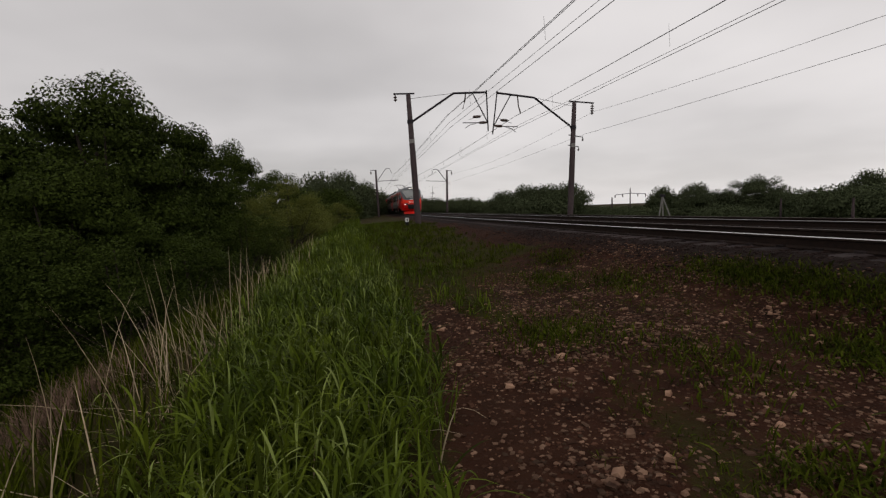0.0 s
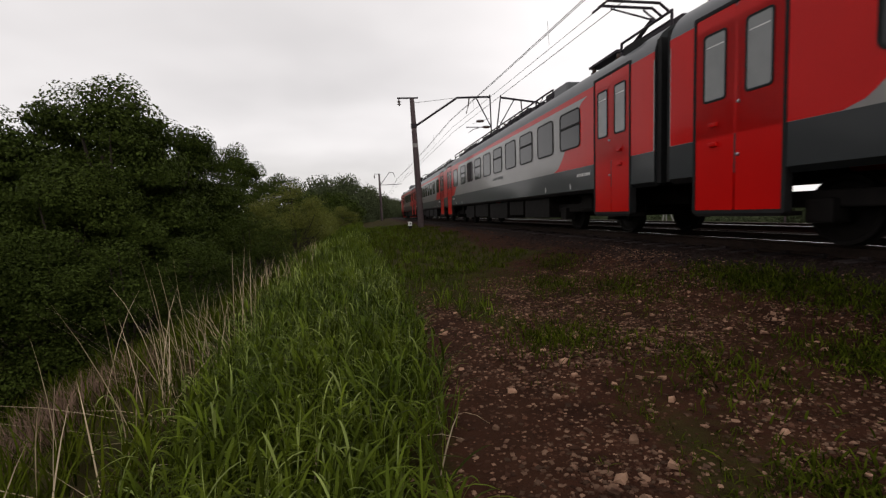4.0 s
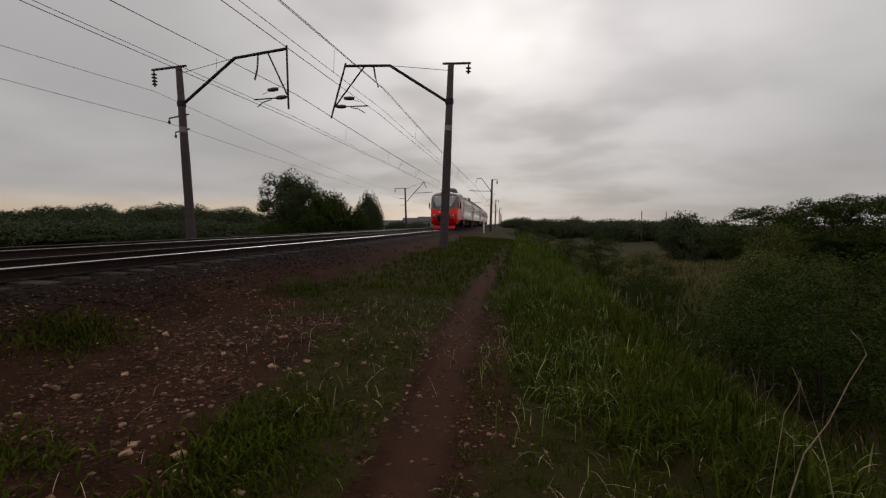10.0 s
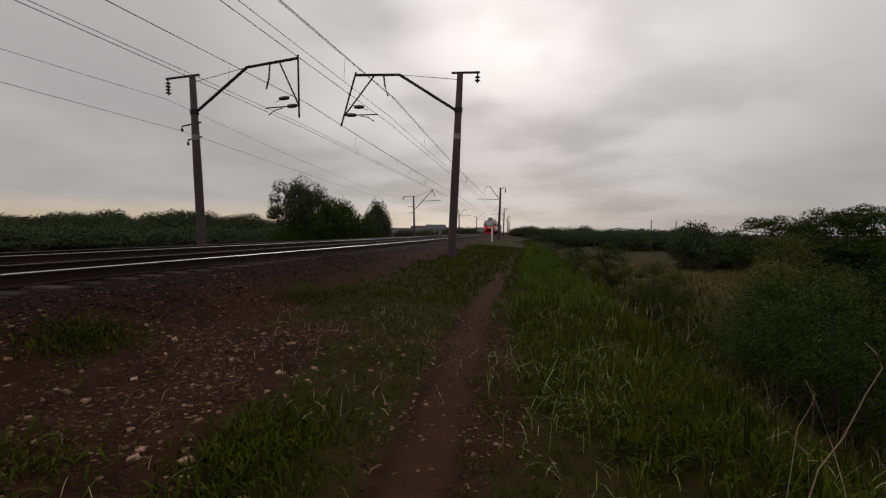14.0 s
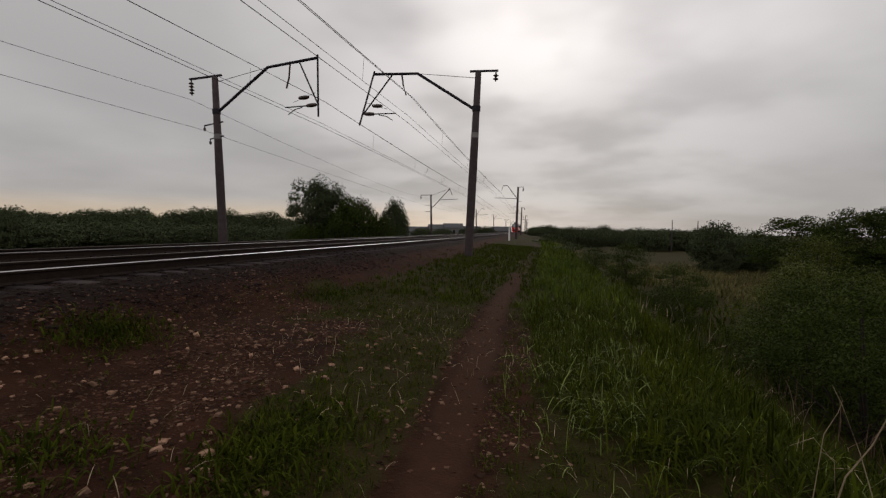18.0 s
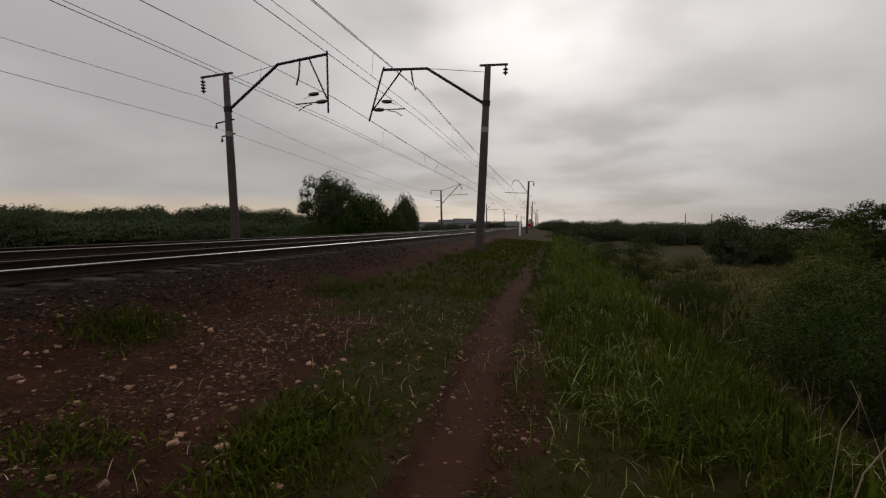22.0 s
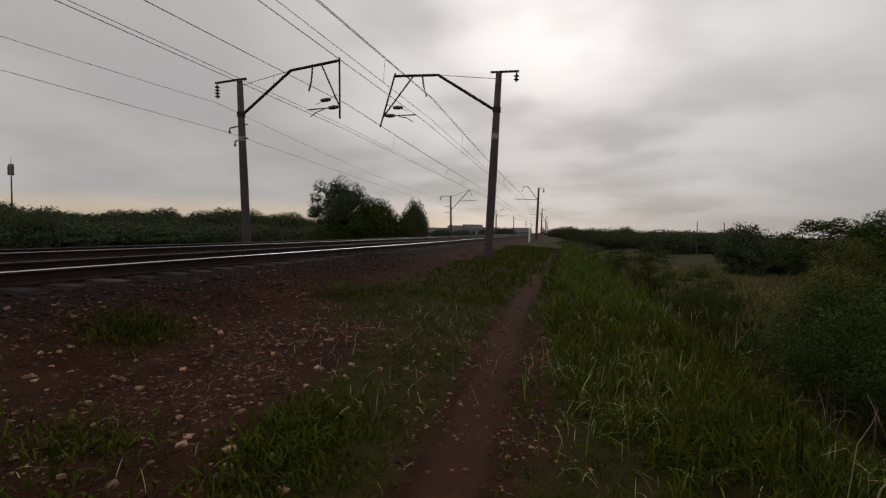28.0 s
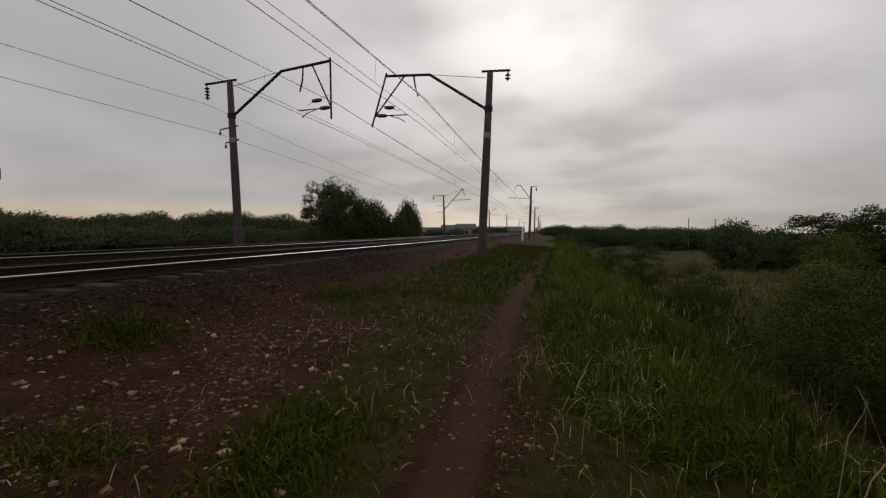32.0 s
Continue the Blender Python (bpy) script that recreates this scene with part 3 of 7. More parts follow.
for y, x, h, skew in ((30.0, 4.74, 8.0, -0.05), (-22.0, 3.66, 8.12, 0.7)):
    bracket_pole(y, x, 1, h, 2.3, False, skew)
for y, x, h, skew in ((30.0, 16.46, 7.7, 0.25), (-20.0, 16.66, 8.1, -0.1)):
    bracket_pole(y, x, -1, h, 2.9, True, skew, "weathered concrete catenary pole with insulators and side brackets")
for y, x, h in ((82, 6.9, 7.75), (-78, 6.13, 7.9), (-150, 10.3, 8.1), (-220, 13.2, 7.9), (-300, 17.2, 8), (-380, 21, 8)):
    straight_pole(y, x, 1, h)
for y, x, h in ((82, 19.3, 7.5), (-90, 24.0, 7.6), (-150, 24.7, 7.6), (-220, 27.8, 8.2), (-300, 30, 8), (-380, 34, 8)):
    straight_pole(y, x, -1, h, raised=y == -90, label="weathered concrete catenary pole with raked bracket arm" if y == -90 else "weathered concrete catenary pole with horizontal cantilever")


def overhead_wire(name, pts, r, label, sag=0.0):
    """A wire through its supports, hanging by sag between them."""
    out = []
    for a, b in zip(pts, pts[1:]):
        n = 14
        for k in range(n):
            f = k / n
            out.append(tuple(a[i] + (b[i] - a[i]) * f for i in range(2)) + (a[2] + (b[2] - a[2]) * f - 4 * sag * f * (1 - f),))
    out.append(pts[-1])
    return tagged(part(name, T(out, r, 5), "wire", None, label), category="overhead wire", group="overhead wires")


SUP = [-300, -220, -150, -78, -22, 30, 82, 140]
for axis, dz, dx in ((AXIS, 0.17, -0.5), (AXIS2, 0.15, 0.0)):
    zz = [0.3 if y == -22 else 0.0 for y in SUP]
    c1 = overhead_wire("contact_wire", [(axis + dx + verge_off(y) + 0.3, y, 5.75 + dz) for k, y in enumerate(SUP)], 0.011, "dark copper contact wire over the track", 0.02)
    overhead_wire("auxiliary_wire", [(axis + dx + verge_off(y) + 0.2, y, (6.02 if axis == AXIS else 5.87) + dz) for k, y in enumerate(SUP)], 0.009, "thin auxiliary wire over the track", 0.06)
    overhead_wire("messenger_wire", [(axis + dx + verge_off(y), y, 6.95 + (0.15 if y == -22 else -0.35 if y == 30 else 0)) for y in SUP], 0.012, "dark stranded messenger wire over the track", 0.2)
    overhead_wire("feeder_wire", [(axis + dx + verge_off(y) + 0.14, y, 7.03 + (0.15 if y == -22 else -0.35 if y == 30 else 0)) for y in SUP], 0.011, "second stranded wire beside the messenger wire", 0.22)
    for a, b in zip(SUP[3:], SUP[4:-1]):
        for f in (0.12, 0.3, 0.5, 0.7, 0.88):
            y = a + (b - a) * f
            zt = 6.8 - 4 * 0.1 * f * (1 - f)
            part("dropper", T([(axis + dx + verge_off(y), y, zt), (axis + dx + verge_off(y) + 0.05, y, 5.80 + dz)], 0.006, 4), "wire", c1)
    for y in (-44, -52, 46):  # jumpers between the wires
        xx = axis + dx + verge_off(y)
        part("jumper", T([(xx, y, 6.72), (xx + 0.05, y + 0.5, 6.5), (xx + 0.1, y + 0.2, 6.35), (xx + 0.15, y + 0.9, 6.1), (xx + 0.3, y + 0.6, 5.8 + dz)], 0.014, 5), "wire", c1)
FP = [(y, x) for y, x in ((-220, 29.3), (-150, 26.2), (-90, 25.5), (-20, 18.1), (30, 17.9), (82, 20.8), (140, 24))]
overhead_wire("feeder_wire", [(x, y, 7.05) for y, x in FP], 0.009, "thin feeder wire hung from insulators", 0.65)
overhead_wire("line_wire", [(x - 0.7, y, 5.5) for y, x in FP], 0.009, "thin line wire on side brackets", 0.2)

# ---- train ----
HALF = 1.6
SECTION = [(1.50, 0.95), (1.60, 1.03), (1.60, 1.58), (1.60, 3.20), (1.60, 3.34), (1.585, 3.42), (1.54, 3.54), (1.45, 3.67), (1.30, 3.79), (1.05, 3.90), (0.70, 3.97), (0.35, 4.0), (0, 4.01)]
S_Z, S_X = [p[1] for p in SECTION], [p[0] for p in SECTION]


def side_bands(name, y0, y1, i0, i1, material, car, label):
    for s in (1, -1):
        part(name, band(y0, y1, i0, i1, (s,)), material, car, label)


def band(y0, y1, i0, i1, sides=(1, -1)):
    bm = bmesh.new()
    n = max(1, int(abs(y1 - y0) / 1.5))
    for s in sides:
        for i in range(i0, i1):
            (xa, za), (xb, zb) = SECTION[i], SECTION[i + 1]
            for k in range(n):
                ya, yb = y0 + (y1 - y0) * k / n, y0 + (y1 - y0) * (k + 1) / n
                bm.faces.new([bm.verts.new(v) for v in ((s * xa, ya, za), (s * xa, yb, za), (s * xb, yb, zb), (s * xb, ya, zb))])
    bmesh.ops.remove_doubles(bm, verts=bm.verts, dist=0.001)
    bmesh.ops.recalc_face_normals(bm, faces=bm.faces)
    return bm


def window(car, s, ya, yb, z0=2.13, z1=3.02, bar=True, r=0.11):
    """A passenger window: rubber frame, dark pane, and where it opens a sash bar."""
    x = s * (HALF + 0.003)
    fr = part("window_frame", ring_plate(bmesh.new(), rounded(ya - 0.035, yb + 0.035, z0 - 0.035, z1 + 0.035, r + 0.03), rounded(ya, yb, z0, z1, r), x, x + s * 0.016), "black", car)
    part("pane", plate(bmesh.new(), rounded(ya, yb, z0, z1, r), x, x + s * 0.006), "glass", fr)
    if bar:
        part("sash_bar", B(min(x, x + s * 0.02), max(x, x + s * 0.02), ya + 0.01, yb - 0.01, z0 + 0.5, z0 + 0.56), "black", fr)


def glyph_bars(car, s, y0, y1, z0, z1, n, gap=(), x=None, parent=None, paint="white"):
    """A row of unreadable characters as plain bars."""
    w = (y1 - y0) / n
    xa = s * (HALF + 0.004) if x is None else x
    for k in range(n):
        if k not in gap:
            a, b = y0 + w * (k + 0.18), y0 + w * (k + 0.82)
            part("lettering", B(min(xa, xa + s * 0.003), max(xa, xa + s * 0.003), min(a, b), max(a, b), z0, z1), paint, parent or car, ("white" if paint == "white" else "red" if paint == "red" else "dark grey") + " painted lettering")


def words(text, size, m, material, parent):
    cu = bpy.data.curves.new("lettering", "FONT")
    cu.body, cu.size, cu.align_x, cu.extrude = text, size, "CENTER", 0.001
    ob = bpy.data.objects.new("lettering", cu)
    scene.collection.objects.link(ob)
    me = bpy.data.meshes.new_from_object(ob.evaluated_get(bpy.context.evaluated_depsgraph_get()))
    bpy.data.objects.remove(ob)
    me.materials.clear()
    me.materials.append(M[material])
    t = new("lettering", me)
    t.parent, t.matrix_basis = parent, m
    return tagged(t, "white painted words")


def double_door(car, s, ya, yb, glass="doorglass"):
    """Two leaves reaching below the body, each with a tall window. ya is the end nearer the car's middle."""
    lo, hi = min(ya, yb), max(ya, yb)
    mid = (lo + hi) / 2
    x = s * HALF
    part("door_frame", ring_plate(bmesh.new(), rounded(lo - 0.05, hi + 0.05, 0.44, 3.44, 0.03), rounded(lo, hi, 0.49, 3.39, 0.02), x - s * 0.12, x + s * 0.012), "black", car, "black rubber door surround")
    for a, b in ((lo, mid - 0.012), (mid + 0.012, hi)):
        leaf = part("door_leaf", plate(bmesh.new(), rounded(a + 0.004, b - 0.004, 0.495, 3.385, 0.02), x - s * 0.05, x + s * 0.002), "red", car, "glossy red sliding door leaf")
        c = (a + b) / 2
        rim = part("window_frame", ring_plate(bmesh.new(), rounded(c - 0.215, c + 0.215, 2.11, 3.12, 0.06), rounded(c - 0.185, c + 0.185, 2.14, 3.09, 0.045), x, x + s * 0.014), "black", car)
        part("pane", plate(bmesh.new(), rounded(c - 0.185, c + 0.185, 2.14, 3.09, 0.045), x, x + s * 0.007), glass, rim)
        part("glazing_label", B(min(x + s * 0.008, x + s * 0.010), max(x + s * 0.008, x + s * 0.010), c - 0.15, c + 0.15, 2.915, 2.93), "white", rim)
    part("door_step", B(min(x - s * 0.35, x), max(x - s * 0.35, x), lo, hi, 0.40, 0.46), "under", car)
    for z in (2.02, 1.28):
        part("door_knob", lathe(bmesh.new(), [(0.025, 0), (0.025, 0.02), (0.012, 0.028)], 10, "x", (x if s > 0 else x - 0.028, mid - 0.06 * (1 if ya < yb else -1), z)), "steel", car)
    c = (max(ya, yb) + mid) / 2 if ya < yb else (min(ya, yb) + mid) / 2
    for z in (1.73, 1.44):
        part("grip", B(min(x, x + s * 0.05), max(x, x + s * 0.05), c - 0.07, c + 0.07, z, z + 0.07, bev=0.02), "red", car)


def red_end(car, s, y_end, y_low, y_top, z_low=1.585):
    """The red end of a side wall; its swept edge runs from y_low over the dark panel to y_top under the stripe; 2 mm proud."""
    pts = [(y_end, z_low), (y_end, 3.20)]
    for k in range(21):  # flat under the stripe, steep in the middle, flat again over the dark panel
        f = 1 - k / 20
        pts.append((y_low + (y_top - y_low) * (0.5 - math.sin(math.asin(1 - 2 * f) / 3)), z_low + (3.20 - z_low) * f))
    part("red_panel", plate(bmesh.new(), pts, s * (HALF - 0.004), s * (HALF + 0.002)), "red", car, "red painted end panel")


def wheelset(car, y, r=0.46):
    w = part("wheelset", lathe(bmesh.new(), [(0.08, -0.7), (0.08, 0.7)], 12, "x", (0, 0, 0)), "under", car, m=pose(0, y, r))
    for s in (-1, 1):
        prof = [(0.10, -0.10), (0.18, -0.08), (0.20, -0.03), (r - 0.09, -0.02), (r - 0.05, -0.065), (r, -0.065), (r, 0.055), (r + 0.028, 0.065), (r + 0.028, 0.09), (r - 0.06, 0.09), (r - 0.09, 0.04), (0.2, 0.05), (0.1, 0.1)]
        if s > 0:
            prof = [(a, -b) for a, b in prof[::-1]]
        part("wheel", lathe(bmesh.new(), prof, 28, "x", (s * 0.76, 0, 0)), "under", w, "grimy steel wheel", smooth=False)
    return w


def bogie(car, y, base=2.4):
    b = part("bogie_frame", B(-1.15, -0.95, y - base / 2 - 0.55, y + base / 2 + 0.55, 0.50, 0.72, bev=0.03), "under", car, "grimy dark bogie frame")
    part("bogie_frame", B(0.95, 1.15, y - base / 2 - 0.55, y + base / 2 + 0.55, 0.50, 0.72, bev=0.03), "under", car)
    part("bolster", B(-1.2, 1.2, y - 0.3, y + 0.3, 0.55, 0.95, bev=0.03), "under", car)
    for s in (-1, 1):
        for d in (-1, 1):
            part("axlebox", B(min(s * 0.95, s * 1.25), max(s * 0.95, s * 1.25), y + d * base / 2 - 0.18, y + d * base / 2 + 0.18, 0.30, 0.62, bev=0.04), "under", b)
            part("spring", lathe(bmesh.new(), [p for k in range(5) for p in ((0.08, 0.62 + k * 0.05), (0.10, 0.645 + k * 0.05))], 12, at=(s * 1.05, y + d * (base / 2 - 0.42), -0.1)), "under", b)
    for d in (-1, 1):
        wheelset(car, y + d * base / 2)


def underfloor(car, boxes, sides=(-1, 1)):
    for y0, y1, z0, xi in boxes:
        for s in sides:
            part("equipment_case", B(min(s * xi, s * 1.42), max(s * xi, s * 1.42), y0, y1, z0, 0.93, bev=0.02), "under", car, "grimy black underfloor case")


def roof_vent(car, y, x, s):
    part("roof_vent", plate(bmesh.new(), [(y - 0.30, 3.56), (y + 0.30, 3.56), (y + 0.26, 3.85), (y - 0.26, 3.85)], s * 1.10, s * 1.44), "black", car, "black roof vent cowl")


def pantograph(car, y, up):
    b = part("pantograph_base", B(-0.75, 0.75, y - 0.7, y + 0.7, 4.28, 4.34), "iron", car, "dark steel pantograph base")
    for x in (-0.65, 0.65):
        for yy in (y - 0.6, y + 0.6):
            part("insulator", lathe(bmesh.new(), [(0.05, 3.98), (0.09, 4.05), (0.05, 4.1), (0.09, 4.16), (0.05, 4.2), (0.06, 4.28)], 10, at=(x, yy, 0)), "porcelain", b)
    if up:
        knee, head = (y + 0.95, 4.95), (y - 0.1, 5.62)
    else:
        knee, head = (y + 1.1, 4.5), (y - 0.6, 4.62)
    part("lower_arm", T([(0, y - 0.5, 4.36), (0, *knee)], 0.05, 8), "iron", b)
    part("control_rod", T([(0.12, y - 0.3, 4.36), (0.05, knee[0] - 0.1, knee[1] - 0.05)], 0.02, 6), "iron", b)
    for s in (-1, 1):
        part("upper_arm", T([(s * 0.06, *knee), (s * 0.45, *head)], 0.025, 6), "iron", b)
    part("collector_head", T([(-0.95, head[0], head[1] - 0.12), (-0.7, head[0], head[1] + 0.06), (0.7, head[0], head[1] + 0.06), (0.95, head[0], head[1] - 0.12)], 0.035, 6), "iron", b)
    part("collector_head", T([(-0.95, head[0] + 0.3, head[1] - 0.12), (-0.7, head[0] + 0.3, head[1] + 0.06), (0.7, head[0] + 0.3, head[1] + 0.06), (0.95, head[0] + 0.3, head[1] - 0.12)], 0.035, 6), "iron", b)


def roof_rack(car, y0, y1):
    """Low resistor cases with a railed lattice along the roof edge."""
    n = max(1, int(abs(y1 - y0) / 1.3))
    step = (y1 - y0) / n
    for k in range(n):
        a = y0 + step * k
        part("resistor_case", B(-0.75, 0.75, a + 0.1, a + step - 0.1, 3.98, 4.34 if k % 3 else 4.22, bev=0.03), "iron", car, "dark roof resistor case")
    for s in (-1, 1):
        rail = part("roof_rail", T([(s * 1.05, y0, 4.20), (s * 1.05, y1, 4.20)], 0.028, 6), "iron", car)
        part("roof_rail", T([(s * 1.05, y0, 4.04), (s * 1.05, y1, 4.04)], 0.02, 6), "iron", rail)
        for k in range(n + 1):
            a = y0 + step * k
            part("rail_post", T([(s * 1.05, a, 3.86), (s * 1.05, a, 4.22)], 0.03, 5), "iron", rail)
            if k < n:
                part("rail_brace", T([(s * 1.05, a, 3.9), (s * 1.05, a + step * 0.5, 4.20)], 0.016, 4), "iron", rail)


def car_end(car, y, d):
    """The closed end wall with its gangway; d points outward."""
    pts = [(x, z) for x, z in SECTION] + [(-x, z) for x, z in SECTION[-2::-1]]
    bm = bmesh.new()
    a = [bm.verts.new((x, y, z)) for x, z in pts]
    bm.faces.new(a)
    part("end_wall", bm, "dgrey", car)
    for k in range(4):
        w = 0.72 if k % 2 else 0.66
        part("gangway_fold", B(-w, w, min(y + d * 0.07 * k, y + d * (0.07 * k + 0.06)), max(y + d * 0.07 * k, y + d * (0.07 * k + 0.06)), 1.0, 3.25, bev=0.01), "black", car, "black rubber gangway bellows")
    for s in (-1, 1):
        part("end_fairing", B(min(s * 1.15, s * 1.55), max(s * 1.15, s * 1.55), min(y, y + d * 0.12), max(y, y + d * 0.12), 1.0, 3.55), "black", car)


def roof_stripe(car, y0, y1):
    side_bands("roof_stripe", y0, y1, 3, 4, "red", car, "red stripe below the roof edge")
    part("roof", band(y0, y1, 4, 12), "roof", car, "smooth grey rounded roof", smooth=True)


def markings(car, s, y):
    for k, (dy, dz, w, h) in enumerate(((0, 0, 0.03, 0.14), (0.025, 0.05, 0.05, 0.03), (0.02, 0, 0.04, 0.03))):
        a = y + dy
        x = s * (HALF + 0.003)
        part("jacking_mark", B(min(x, x + s * 0.003), max(x, x + s * 0.003), a, a + w, 1.08 + dz, 1.08 + dz + h), "white", car)


def motor_car(roof_up):
    car = new("train_car")
    L = 11.0
    side_bands("lower_panel", -L, L, 0, 2, "dgrey", car, "dark grey painted lower panel")
    side_bands("side_wall", -L, L, 2, 3, "silver", car, "light grey painted side wall")
    roof_stripe(car, -L, L)
    for d in (-1, 1):
        car_end(car, d * L, d)
        bogie(car, d * 7.6, 2.6)
        for s in (-1, 1):
            double_door(car, s, d * 8.83, d * 10.20)
            red_end(car, s, d * 10.97, *((8.45, 6.5) if d > 0 else (-6.4, -8.1))[::-s])
            roof_vent(car, d * 10.0, 0, s)
            markings(car, s, d * 7.5)
            markings(car, s, d * 5.86)
            glyph_bars(car, s, d * 8.6, d * 7.9, 1.36, 1.43, 8)
    for s in (-1, 1):
        for k in range(10):
            y = 8.06 - k * 1.62 if k < 9 else -6.98
            window(car, s, y - 1.10, y, bar=k % 2 == 0)
        glyph_bars(car, s, 0.3, 1.7, 1.82, 1.93, 11, (5,), paint="roof")
    underfloor(car, ((-5.6, -3.9, 0.32, 0.3), (-3.6, -1.2, 0.36, 0.5), (-0.9, 1.6, 0.30, 0.4), (1.9, 3.4, 0.42, 0.6), (3.6, 5.7, 0.34, 0.4)))
    part("centre_sill", B(-0.5, 0.5, -L + 0.5, L - 0.5, 0.62, 0.95), "under", car)
    roof_rack(car, -10.2, 5.2)
    roof_rack(car, 9.0, 10.7)
    pantograph(car, 7.6, roof_up)
    part("arrester", lathe(bmesh.new(), [(0.10, 3.85), (0.10, 4.06), (0.08, 4.08), (0.14, 4.14), (0.14, 4.42), (0.11, 4.46)], 16, at=(-0.85, 8.75, 0.06)), "black", car, "black cylindrical roof arrester")
    for s in (-1, 1):
        part("roof_fairing", B(min(s * 0.6, s * 1.1), max(s * 0.6, s * 1.1), 5.4, 6.3, 3.85, 4.15, bev=0.05), "roof", car)
    return tagged(car, "grey intermediate electric train car with red door ends", "train car", group="train cars")


# the driver's end: plan outlines at each height
NOSE_Z = [0.50, 0.62, 0.85, 1.13, 1.37, 1.60, 1.85, 2.08, 2.42, 2.75, 3.12, 3.45, 3.70, 3.88, 3.97, 4.01]
NOSE_Y = [5.30, 5.48, 5.60, 5.66, 5.66, 5.62, 5.58, 5.52, 5.34, 5.13, 4.86, 4.54, 4.22, 3.86, 3.50, 3.18]
SEAM = 3.17


def nose_front(z):
    return float(np.interp(z, NOSE_Z, NOSE_Y))


def nose_width(z):
    return 1.50 + 0.1 * min(1.0, (z - 0.4) / 0.5) if z < 1.0 else float(np.interp(z, S_Z, S_X))


def nose_corner(z):
    return 13.0 if z < 2.3 else 13.0 - 8.5 * smooth01(2.3, 3.7, z)


def nose_shape(k, z):
    """Depth of the front, 0 to 1, at the part k of the half width: a swept front with tight corners."""
    n = nose_corner(z)
    sweep = 0.16 if z < 3.0 else 0.16 - 0.06 * min(1.0, (z - 3.0) / 0.8)
    return max(0.0, (1 - abs(k) ** n)) ** (1 / n) * (1 - sweep * k * k)


def nose_taper(y, z):
    """The sides draw in a little towards the front."""
    return 1 - 0.085 * max(0.0, (y - SEAM) / (nose_front(z) - SEAM + 1e-6)) ** 1.5


def nose_point(v, z):
    """v: -1 to 1 round the nose, from side to side; its middle third is the front."""
    n = nose_corner(z)
    y0 = SEAM + (0.98 - z) * 2.3 if z < 0.98 else SEAM
    h = abs(v) * 3
    kw = 0.85 - 0.22 * smooth01(1.75, 2.25, z) + 0.22 * smooth01(2.4, 3.3, z)  # the windscreen narrows towards its foot
    if h < 1:
        k = kw * h
    else:
        k = math.cos(math.acos(kw ** (n / 2)) * (3 - h) / 2) ** (2 / n)
    k = math.copysign(k, v)
    y = y0 + (nose_front(z) - y0) * nose_shape(k, z)
    return Vector((nose_width(z) * k * nose_taper(y, z), y, z))


def nose_at_y(y, z, s):
    """x of the side surface there."""
    f = (y - SEAM) / (nose_front(z) - SEAM)
    a, b = 0.3, 1.0
    for _ in range(30):
        m = (a + b) / 2
        a, b = (m, b) if nose_shape(m, z) > f else (a, m)
    return s * nose_width(z) * a * nose_taper(y, z)


def nose_at_x(x, z):
    """y of the front surface there."""
    k = min(0.999, abs(x) / (nose_width(z) * 0.915))
    return SEAM + (nose_front(z) - SEAM) * nose_shape(k, z)


def hood_edge(y):
    return float(np.interp(y, [3.17, 3.8, 4.2, 4.6, 4.95, 5.15, 5.3, 5.75], [3.36, 3.28, 3.06, 2.74, 2.40, 2.20, 2.09, 2.02]))


